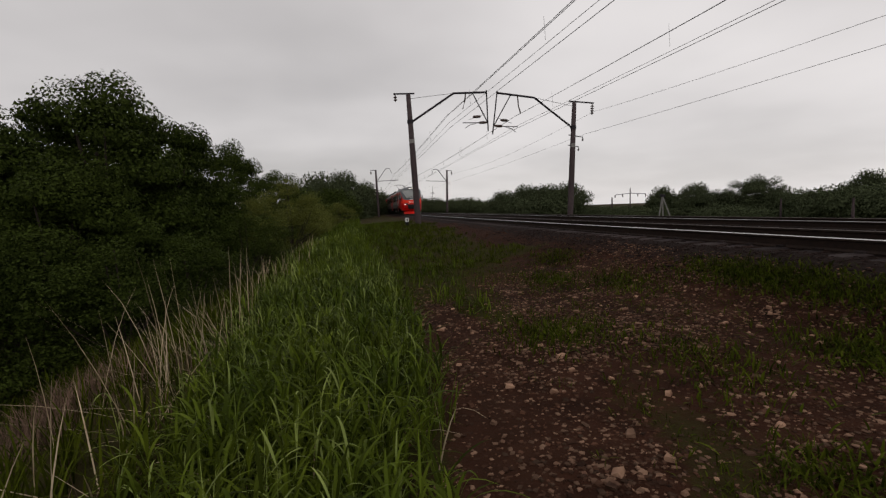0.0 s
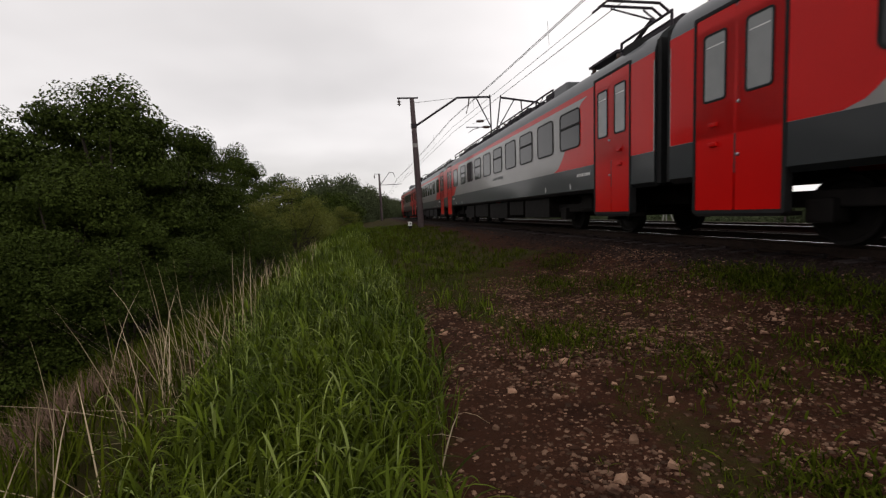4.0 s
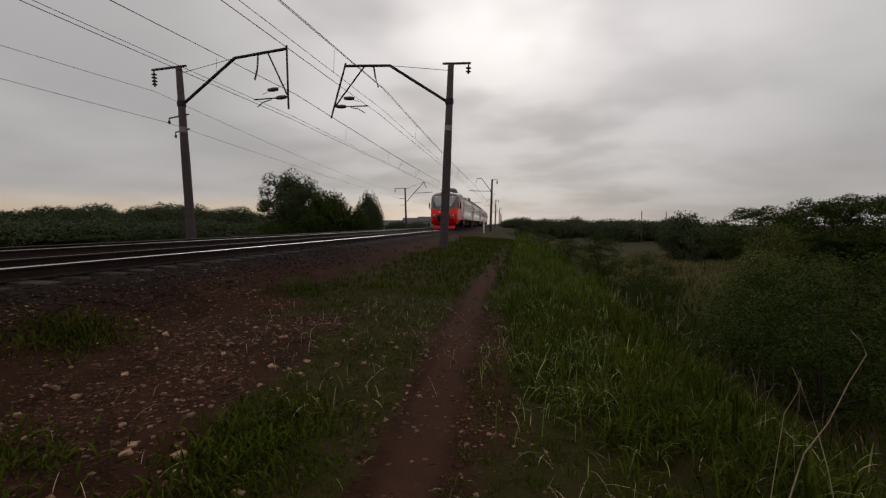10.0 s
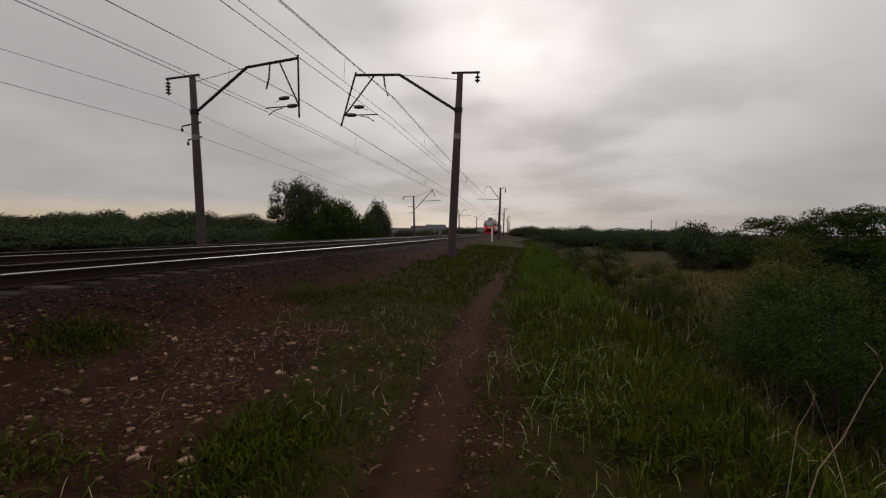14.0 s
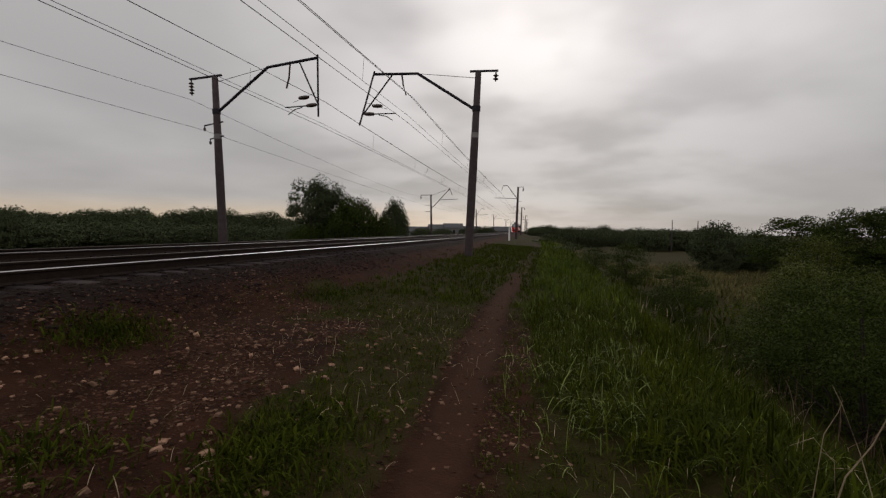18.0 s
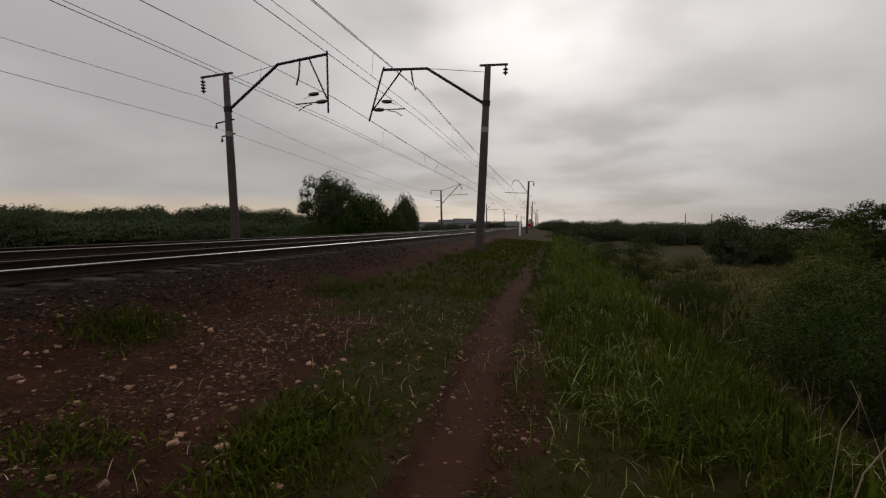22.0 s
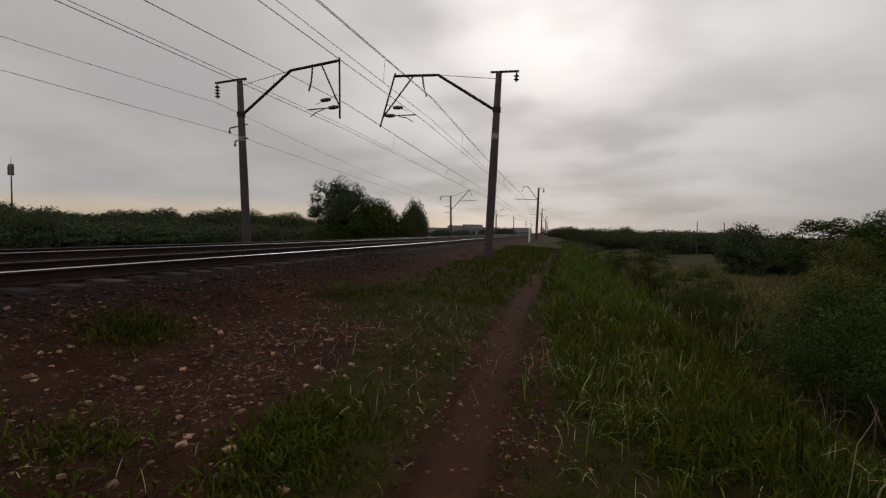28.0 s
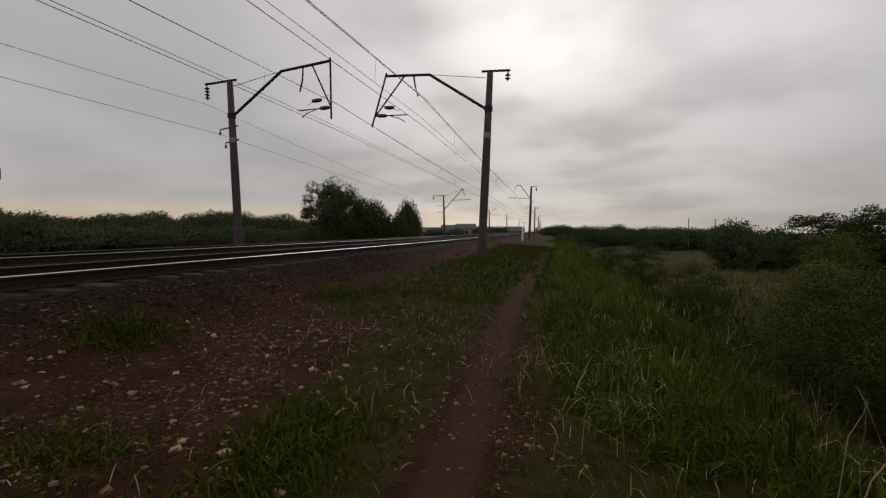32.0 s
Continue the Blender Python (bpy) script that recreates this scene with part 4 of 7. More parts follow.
def nose_skin(car):
    cols, low, high = 72, 26, 34
    grid = []
    for i in range(cols + 1):
        u = i / cols
        th = 2 * u - 1
        a, b = 2.0, 3.5
        for _ in range(24):
            m = (a + b) / 2
            if m < hood_edge(nose_point(th, m).y):
                a = m
            else:
                b = m
        zs = [0.5 + (a - 0.5) * k / low for k in range(low)] + [a + (4.008 - a) * (k / high) ** 0.9 for k in range(high + 1)]
        grid.append([nose_point(th, z) for z in zs])

    def piece(name, test, material, label):
        bm = bmesh.new()
        ids = {}

        def v(i, k):
            if (i, k) not in ids:
                ids[i, k] = bm.verts.new(grid[i][k])
            return ids[i, k]
        for i in range(cols):
            for k in range(low + high):
                if test(i, k):
                    bm.faces.new((v(i, k), v(i + 1, k), v(i + 1, k + 1), v(i, k + 1)))
        bmesh.ops.recalc_face_normals(bm, faces=bm.faces)
        return part(name, bm, material, car, label, smooth=True)

    # the front above the lamps is a lighter red, as far as a slanting line on each side
    def side_limit(z):
        y = 4.46 + 0.42 * (z - 1.60)
        a, b = 0.34, 1.0
        for _ in range(24):
            m = (a + b) / 2
            a, b = (m, b) if nose_point(m, z).y > y else (a, m)
        return a

    def top_edge(v):
        z = 1.8
        while z < hood_edge(nose_point(v, z).y):
            z += 0.005
        return z - 0.005

    bm = bmesh.new()
    wide, rows, net = 60, 10, []
    for i in range(wide + 1):
        q = 2 * i / wide - 1
        crest = 2.2
        for _ in range(6):
            crest = top_edge(q * side_limit(crest))
        col = []
        for k in range(rows + 1):
            z = 1.60 + (crest - 1.60) * k / rows
            p = nose_point(q * side_limit(z), z)
            out = Vector((p.x * 0.6, p.y - SEAM, 0)).normalized()
            col.append(bm.verts.new(p + out * 0.006))
        net.append(col)
    for a, b in zip(net, net[1:]):
        for k in range(rows):
            bm.faces.new((a[k], b[k], b[k + 1], a[k + 1]))
    bmesh.ops.recalc_face_normals(bm, faces=bm.faces)
    part("front_panel", bm, "orange", car, "lighter orange-red front panel", smooth=True)

    ws = lambda i, k: 24 <= i < cols - 24 and low + 4 <= k < low + 25
    piece("cab_shell", lambda i, k: k < low, "red", "glossy red moulded cab shell")
    piece("cab_hood", lambda i, k: k >= low and not (23 <= i < cols - 23 and low + 3 <= k < low + 26), "roof", "grey cab roof and windscreen surround")
    rim = lambda i, k: 23 <= i < cols - 23 and low + 3 <= k < low + 26 and not ws(i, k)
    piece("windscreen_seal", rim, "black", "thin black windscreen seal")
    piece("windscreen", ws, "wind", "large raked windscreen reflecting the sky")


def side_patch(name, pts, material, car, s, out=0.008, label=""):
    """A patch of (y, z) outline laid on the cab's side skin, meshed finely enough to follow it."""
    bm = bmesh.new()
    c = Vector((sum(p[0] for p in pts) / len(pts), sum(p[1] for p in pts) / len(pts)))
    rings = []
    for f in (1.0, 0.75, 0.5, 0.25):
        ring = []
        for j, p in enumerate(pts):
            q = pts[(j + 1) % len(pts)]
            for e in range(5):
                y, z = p[0] + (q[0] - p[0]) * e / 5, p[1] + (q[1] - p[1]) * e / 5
                y, z = c[0] + (y - c[0]) * f, c[1] + (z - c[1]) * f
                ring.append(bm.verts.new((nose_at_y(y, z, s) + s * out, y, z)))
        rings.append(ring)
    n = len(rings[0])
    for a, b in zip(rings, rings[1:]):
        for k in range(n):
            bm.faces.new((a[k], a[(k + 1) % n], b[(k + 1) % n], b[k]))
    bm.faces.new(rings[-1])
    bmesh.ops.recalc_face_normals(bm, faces=bm.faces)
    return part(name, bm, material, car, label)


def front_patch(name, pts, material, parent, out=0.008, label=""):
    """The same on the front skin, from (x, z) points."""
    bm = bmesh.new()
    c = Vector((sum(p[0] for p in pts) / len(pts), sum(p[1] for p in pts) / len(pts)))
    rings = []
    for f in (1.0, 0.66, 0.33):
        ring = []
        for j, p in enumerate(pts):
            q = pts[(j + 1) % len(pts)]
            for e in range(6):
                x, z = p[0] + (q[0] - p[0]) * e / 6, p[1] + (q[1] - p[1]) * e / 6
                x, z = c[0] + (x - c[0]) * f, c[1] + (z - c[1]) * f
                ring.append(bm.verts.new((x, nose_at_x(x, z) + out, z)))
        rings.append(ring)
    n = len(rings[0])
    for a, b in zip(rings, rings[1:]):
        for k in range(n):
            bm.faces.new((a[k], a[(k + 1) % n], b[(k + 1) % n], b[k]))
    bm.faces.new(rings[-1])
    bmesh.ops.recalc_face_normals(bm, faces=bm.faces)
    return part(name, bm, material, parent, label)


def star_badge(car, s, y, z):
    pts = []
    for k in range(16):
        r = 0.29 if k % 2 == 0 else 0.19
        a = k * math.tau / 16
        pts.append((y + r * math.cos(a), z + r * math.sin(a)))
    x = s * (HALF + 0.003)
    b = part("star_badge", plate(bmesh.new(), pts, x, x + s * 0.004), "steel", car, "silver eight-pointed star badge")
    ring = [(y + 0.175 * math.cos(k * math.tau / 24), z + 0.175 * math.sin(k * math.tau / 24)) for k in range(24)]
    part("badge_ring", plate(bmesh.new(), ring, x + s * 0.004, x + s * 0.006), "black", b)
    disc = [(y + 0.15 * math.cos(k * math.tau / 24), z + 0.15 * math.sin(k * math.tau / 24)) for k in range(24)]
    part("badge_disc", plate(bmesh.new(), disc, x + s * 0.006, x + s * 0.008), "silver", b)
    part("badge_emblem", plate(bmesh.new(), rounded(y - 0.08, y + 0.08, z - 0.08, z - 0.01, 0.02), x + s * 0.008, x + s * 0.010), "red", b)


def sticker(car, s, y, z, w=0.24, h=0.22):
    x = s * (HALF + 0.004)
    b = part("sticker", plate(bmesh.new(), rounded(y - w / 2, y + w / 2, z - h / 2, z + h / 2, 0.01), x, x + s * 0.003), "white", car, "white pictogram sticker")
    x += s * 0.003
    part("pictogram", ring_plate(bmesh.new(), [(y + 0.06 * math.cos(k * math.tau / 16), z - 0.02 + 0.06 * math.sin(k * math.tau / 16)) for k in range(16)], [(y + 0.045 * math.cos(k * math.tau / 16), z - 0.02 + 0.045 * math.sin(k * math.tau / 16)) for k in range(16)], x, x + s * 0.002), "dgrey", b)


def head_car(lamp):
    """The driving car; lamp: material of the lit marker lamps."""
    car = new("train_car")
    end = -16.45
    side_bands("lower_panel", end, -1.5, 0, 2, "dgrey", car, "dark grey painted lower panel")
    side_bands("lower_panel", -1.5, SEAM, 0, 2, "red", car, "red painted lower panel")
    side_bands("side_wall", end, SEAM, 2, 3, "silver", car, "light grey painted side wall")
    roof_stripe(car, end, SEAM)
    nose_skin(car)
    car_end(car, end, -1)
    bogie(car, 1.72, 2.4)
    bogie(car, -13.0, 2.4)
    roof_rack(car, -16.2, -13.9)
    part("centre_sill", B(-0.5, 0.5, end + 0.5, 4.0, 0.86, 0.95), "under", car)
    underfloor(car, ((-4.9, -2.4, 0.30, 0.4), (-6.05, -5.65, 0.5, 0.9), (-6.62, -6.35, 0.45, 1.0), (-8.9, -7.05, 0.34, 0.5), (-11.6, -9.7, 0.36, 0.5)), (-1,) if lamp == "tail_lamp" else (1,))
    for y in (-5.5, -6.3, -6.95):
        for s in (-1, 1):
            part("air_hose", T([(s * 1.1, y, 0.95), (s * 1.12, y + 0.12, 0.66), (s * 1.12, y + 0.4, 0.64), (s * 1.1, y + 0.5, 0.95)], 0.025, 6), "under", car)
    for s in (-1, 1):
        x = s * HALF
        double_door(car, s, -1.46, 0.0)
        double_door(car, s, -14.40, -15.86)
        red_end(car, s, 3.16, *(-1.65, -3.75)[::-s])
        red_end(car, s, end + 0.02, *(-12.0, -13.7)[::-s])
        for k, y in enumerate((-2.38, -4.55, -6.10, -7.58, -9.12, -10.70, -12.28)):
            window(car, s, y - 1.06, y, bar=k in (0, 1, 3, 5))
        # driver's door
        dr = part("driver_door", ring_plate(bmesh.new(), rounded(1.60, 2.22, 1.06, 3.24, 0.03), rounded(1.612, 2.208, 1.072, 3.228, 0.025), x, x + s * 0.003), "black", car, "thin dark seam of the driver's door")
        gl = [(1.68, 2.34), (1.92, 2.34), (2.12, 2.56), (2.12, 3.08), (2.06, 3.14), (1.74, 3.14), (1.68, 3.08)]
        gi = [(1.71, 2.37), (1.91, 2.37), (2.09, 2.57), (2.09, 3.07), (2.05, 3.11), (1.75, 3.11), (1.71, 3.07)]
        part("window_frame", ring_plate(bmesh.new(), gl, gi, x, x + s * 0.014), "black", dr)
        part("pane", plate(bmesh.new(), gi, x, x + s * 0.008), "doorglass", dr)
        for z in (2.26, 1.60):
            part("lock_plate", B(min(x, x + s * 0.012), max(x, x + s * 0.012), 1.96, 2.17, z - 0.03, z + 0.03), "black", dr)
            part("door_handle", B(min(x + s * 0.012, x + s * 0.03), max(x + s * 0.012, x + s * 0.03), 1.98, 2.14, z, z + 0.025), "steel", dr)
        for y in (2.375, 1.475):
            g = part("handrail", T([(x + s * 0.06, y, 1.30), (x + s * 0.06, y, 2.44)], 0.018, 8), "steel", car, "polished steel grab rail")
            for z in (1.27, 2.42):
                part("handrail_mount", B(min(x, x + s * 0.07), max(x, x + s * 0.07), y - 0.035, y + 0.035, z - 0.04, z + 0.07, bev=0.015), "red", g)
        star_badge(car, s, 1.02, 2.55)
        glyph_bars(car, s, 0.66, 1.52, 3.08, 3.19, 9, (4,))
        part("warning_flash", plate(bmesh.new(), [(1.16, 2.87), (1.38, 2.87), (1.32, 3.0), (1.08, 3.0)], x + s * 0.002, x + s * 0.005), "silver", car)
        b = part("maker_plate", plate(bmesh.new(), rounded(2.47, 2.81, 2.85, 2.98, 0.015), x + s * 0.002, x + s * 0.007), "white", car, "small white data plate")
        words("ЧИСЛО МЕСТ", 0.075, pose(x + s * 0.006, -1.75, 3.02, 90, 0, 90 * s), "white", car)
        words("61", 0.075, pose(x + s * 0.006, -1.75, 2.93, 90, 0, 90 * s), "white", car)
        glyph_bars(car, s, -2.15, -1.62, 1.33, 1.41, 8)
        glyph_bars(car, s, -8.6, -7.0, 1.82, 1.93, 12, (7,), paint="roof")
        glyph_bars(car, s, -7.51, -7.22, 2.60, 2.67, 3, paint="roof")
        glyph_bars(car, s, -7.55, -7.18, 2.36, 2.46, 5, paint="dgrey")
        for k in range(3):
            a = -7.56 + k * 0.13
            part("side_emblem", plate(bmesh.new(), [(a, 2.80), (a + 0.11, 2.80), (a + 0.13, 2.92), (a + 0.02, 2.92)], x + s * 0.003, x + s * 0.006), "red", car, "red painted emblem")
        sticker(car, s, -2.3, 1.72)
        sticker(car, s, -2.6, 1.72)
        sticker(car, s, -1.12, 1.75, 0.23, 0.22)
        sticker(car, s, -1.12, 1.48, 0.23, 0.22)
        for y in (2.36, 0.66):
            markings(car, s, y)
        roof_vent(car, 1.25, 0, s)
        roof_vent(car, -0.45, 0, s)
        part("rain_gutter", T([(s * 1.585, 0.6, 3.43), (s * 1.585, -2.2, 3.43)], 0.018, 5), "black", car)
        part("rain_gutter", T([(s * 1.585, 2.6, 3.43), (s * 1.585, 1.4, 3.43)], 0.018, 5), "black", car)
        part("cab_seam", ring_plate(bmesh.new(), [(SEAM - 0.02, 0.98), (SEAM + 0.02, 0.98), (SEAM + 0.02, 3.45), (SEAM - 0.02, 3.45)], [(SEAM - 0.012, 0.99), (SEAM + 0.012, 0.99), (SEAM + 0.012, 3.44), (SEAM - 0.012, 3.44)], s * 1.59, s * 1.606), "black", car)
        # cab side window
        sw = side_patch("side_window", [(3.30, 2.24), (3.30, 3.02), (3.9, 3.0), (4.30, 2.86), (4.68, 2.50), (4.45, 2.18)], "black", car, s, 0.010, "black pointed cab side window")
        side_patch("pane", [(3.40, 2.36), (3.40, 2.92), (3.82, 2.91), (3.82, 2.34)], "doorglass", sw, s, 0.014)
        side_patch("pane", [(3.90, 2.33), (3.90, 2.90), (4.20, 2.84), (4.24, 2.32)], "doorglass", sw, s, 0.014)
        ma = part("mirror_arm", T([(s * 1.6, 4.15, 2.12), (s * 1.72, 4.25, 2.18), (s * 1.74, 4.27, 2.3)], 0.03, 6), "black", car)
        part("mirror", B(min(s * 1.66, s * 1.80), max(s * 1.66, s * 1.80), 4.18, 4.32, 2.24, 2.78, bev=0.03), "black", ma, "black cab mirror housing")
        # fold line round the nose and front lamps
        side_patch("body_crease", [(3.2, 1.655), (3.2, 1.665), (4.85, 1.605), (4.85, 1.597)], "black", car, s, 0.004)
        lp = front_patch("headlamp", [(s * 0.62, 1.36), (s * 0.70, 1.61), (s * 1.38, 1.60), (s * 1.28, 1.35)], "smoked", car, 0.018, "dark smoked headlamp glass")
        front_patch("lamp_lens", [(s * 1.14 + 0.062 * math.cos(k * math.tau / 8), 1.475 + 0.054 * math.sin(k * math.tau / 8)) for k in range(8)], lamp, lp, 0.026, "lit lamp lens")
        front_patch("lamp_lens", [(s * 0.90 + 0.055 * math.cos(k * math.tau / 8), 1.475 + 0.055 * math.sin(k * math.tau / 8)) for k in range(8)], "doorglass", lp, 0.026)
        # ribbed buffer fairing
        bm = bmesh.new()
        x0, x1 = s * 0.70, s * 1.34
        y0, y1 = nose_at_x(0.8, 1.3) - 0.1, nose_at_x(0.8, 1.3) + 0.11
        vs = [bm.verts.new(v) for v in ((x0, y0, 0.88), (x1, y0 - 0.42, 0.94), (x1, y0 - 0.35, 1.32), (x0, y0, 1.32), (x0 + s * 0.04, y1, 0.98), (x1 - s * 0.1, y1 - 0.10, 1.02), (x1 - s * 0.1, y1 - 0.12, 1.28), (x0 + s * 0.04, y1 - 0.02, 1.28))]
        for q in ((4, 5, 6, 7), (0, 1, 5, 4), (3, 7, 6, 2), (0, 4, 7, 3), (1, 2, 6, 5)):
            bm.faces.new([vs[i] for i in q])
        bmesh.ops.recalc_face_normals(bm, faces=bm.faces)
        bf = part("buffer_fairing", bm, "red", car, "red ribbed buffer fairing")
        for k in range(5):
            z = 1.00 + k * 0.052
            part("rib", B(min(x0 + s * 0.06, x1 - s * 0.22), max(x0 + s * 0.06, x1 - s * 0.22), y1 - 0.12, y1 + 0.008, z, z + 0.025), "red", bf)
        part("hood_antenna", T([(s * 1.10, 4.52, 3.26), (s * 1.15, 4.58, 3.33)], 0.03, 6), "black", car)
        part("side_step", B(min(s * 1.1, s * 1.45), max(s * 1.1, s * 1.45), 1.75, 2.15, 0.80, 0.83), "steel", car)
        part("side_step", B(min(s * 1.1, s * 1.45), max(s * 1.1, s * 1.45), 1.75, 2.15, 0.38, 0.41), "under", car)
        part("sand_pipe", T([(s * 1.0, 3.9, 0.9), (s * 1.0, 4.05, 0.5), (s * 0.85, 4.05, 0.12)], 0.05, 8), "under", car)
    # front: grille, coupler, plough, number, wipers
    gr = front_patch("grille", [(-0.80, 1.43), (-0.62, 0.76), (0.62, 0.76), (0.80, 1.43)], "black", car, 0.02, "black front coupler opening")
    part("coupler_shank", B(-0.14, 0.14, 5.2, 5.66, 0.95, 1.15, bev=0.03), "black", gr)
    part("coupler_head", B(-0.22, 0.22, 5.5, 5.76, 0.88, 1.22, bev=0.05), "black", gr, "black automatic coupler head")
    part("grille_bar", T([(-0.45, 5.68, 1.0), (-0.45, 5.68, 1.3)], 0.02, 6), "steel", gr)
    bm = bmesh.new()
    sec = [(-1.30, 4.95), (-0.9, 5.25), (0, 5.5), (0.9, 5.25), (1.30, 4.95)]
    a = [[bm.verts.new((x * k, y + d, z)) for x, y in sec] for k, d, z in ((0.92, -0.28, 0.46), (0.97, -0.05, 0.30), (1.0, 0.12, 0.06), (1.0, 0.09, 0.06), (0.92, -0.32, 0.44))]
    for r0, r1 in zip(a, a[1:]):
        for k in range(4):
            bm.faces.new((r0[k], r0[k + 1], r1[k + 1], r1[k]))
    bmesh.ops.recalc_face_normals(bm, faces=bm.faces)
    pl = part("snow_plough", bm, "plow", car, "bright red snow plough")
    for s in (-1, 1):
        part("plough_bracket", B(min(s * 0.55, s * 0.7), max(s * 0.55, s * 0.7), 4.2, 5.1, 0.32, 0.55), "under", pl)
    part("nose_floor", B(-1.3, 1.3, 3.4, 5.3, 0.60, 0.66), "under", car)
    for k in range(9):
        if k != 4:
            x = -0.46 + k * 0.115
            front_patch("lettering", [(x - 0.036, 1.72), (x - 0.036, 1.83), (x + 0.036, 1.83), (x + 0.036, 1.72)], "white", car, 0.014)
    for x0, x1 in ((-0.26, -0.1), (-0.08, 0.06), (0.08, 0.28)):
        front_patch("emblem", [(x0, 2.11), (x0 + 0.03, 2.19), (x1 + 0.03, 2.19), (x1, 2.11)], "white", car, 0.006)
    for s in (-1, 1):
        base = Vector((s * 0.10, nose_at_x(0.10, 2.34) + 0.03, 2.34))
        tip = Vector((s * 0.52, nose_at_x(0.52, 2.46) + 0.03, 2.46))
        w = part("wiper", T([base, (base + tip) / 2 + Vector((0, 0.05, 0.06)), tip], 0.018, 5), "black", car)
        part("wiper_blade", T([tip + Vector((-0.5 * s, 0.02, 0.1)), tip + Vector((0.05 * s, -0.05, -0.04))], 0.016, 5), "black", w)
    part("marker_lamp_row", front_patch_row(), "steel", car)
    if lamp == "tail_lamp":
        for s in (-1, 1):
            front_patch("top_lamp", [(s * 0.88 + 0.06 * math.cos(k * math.tau / 8), 3.40 + 0.045 * math.sin(k * math.tau / 8)) for k in range(8)], lamp, car, 0.01, "small lit red lamp at the windscreen's top")
    # roof things
    bm = bmesh.new()
    vs = [bm.verts.new(v) for v in ((-0.62, 3.25, 3.9), (0.62, 3.25, 3.9), (0.62, 4.22, 3.66), (-0.62, 4.22, 3.66), (-0.46, 3.4, 4.09), (0.46, 3.4, 4.09), (0.46, 3.98, 3.99), (-0.46, 3.98, 3.99))]
    for q in ((4, 5, 6, 7), (0, 1, 5, 4), (1, 2, 6, 5), (2, 3, 7, 6), (3, 0, 4, 7)):
        bm.faces.new([vs[i] for i in q])
    bmesh.ops.recalc_face_normals(bm, faces=bm.faces)
    bmesh.ops.bevel(bm, geom=list(bm.edges), offset=0.03, segments=2, affect="EDGES")
    rl = part("roof_lamp_housing", bm, "roof", car, "grey roof lamp housing")
    part("roof_lamp", B(-0.28, 0.28, 4.05, 4.125, 3.71, 3.83, bev=0.015), lamp if lamp == "head_lamp" else "black", rl)
    part("horn", lathe(bmesh.new(), [(0.03, 3.9), (0.03, 4.22), (0.06, 4.24), (0.06, 4.29)], 10, at=(0.6, 2.5, 0)), "black", car)
    if lamp == "tail_lamp":
        ac = part("air_conditioner", lathe(bmesh.new(), [(0.02, 4.76), (0.50, 4.74), (0.62, 4.66), (0.70, 4.50), (0.70, 4.42), (0.78, 4.40), (0.78, 4.30), (0.70, 4.28), (0.72, 3.85)][::-1], 32), "roof", car, "grey rounded roof air conditioner", m=pose(0, -1.75, 0), smooth=False)
        part("fan_grille", lathe(bmesh.new(), [(0.42, 4.75), (0.42, 4.775), (0.34, 4.78)], 24), "black", ac)
    for s in (-1, 1) if lamp == "head_lamp" else ():
        part("roof_line", T([(s * 0.75, -0.4, 4.18), (s * 0.75, 2.3, 4.34), (s * 0.75, 2.35, 3.95)], 0.03, 6), "iron", car)
        part("rail_post", T([(s * 0.75, -0.3, 4.18), (s * 0.75, -0.3, 3.9)], 0.02, 5), "iron", car)
    stretch_nose(car)
    return tagged(car, "red-nosed driving car of an electric train, grey sides", "train car", group="train cars")


def stretch_nose(car):
    """Draws the cab out forward and in at the front, with all that sits on it."""
    for ob in car.children_recursive:
        if ob.type == "MESH" and ob.matrix_basis == Matrix():
            for v in ob.data.vertices:
                d = v.co.y - SEAM
                if d > 0.02:
                    v.co.y = SEAM + d * 1.11
                    v.co.x *= 1 - 0.10 * min(1.0, d / 2.4) ** 1.6


def front_patch_row():
    bm = bmesh.new()
    for x in (-0.6, -0.35, 0.35, 0.6):
        lathe(bm, [(0.02, 0.0), (0.02, 0.05)], 8, "y", (x, nose_at_x(x, 1.55), 1.55))
    return bm


M["tail_lamp"] = glow("lit_red_tail_lamp", (1.0, 0.03, 0.07), 1.6)
M["head_lamp"] = glow("lit_white_headlamp", (1.0, 0.93, 0.82), 3.5)
TAIL, MOTOR_A = head_car("tail_lamp"), motor_car(False)
MOTOR_B, HEAD = motor_car(True), head_car("head_lamp")
CARS = [(TAIL, 0.0, 0), (MOTOR_A, -27.87, 0), (MOTOR_B, -50.27, 1), (HEAD, -78.12, 1)]

# ---- plants ----


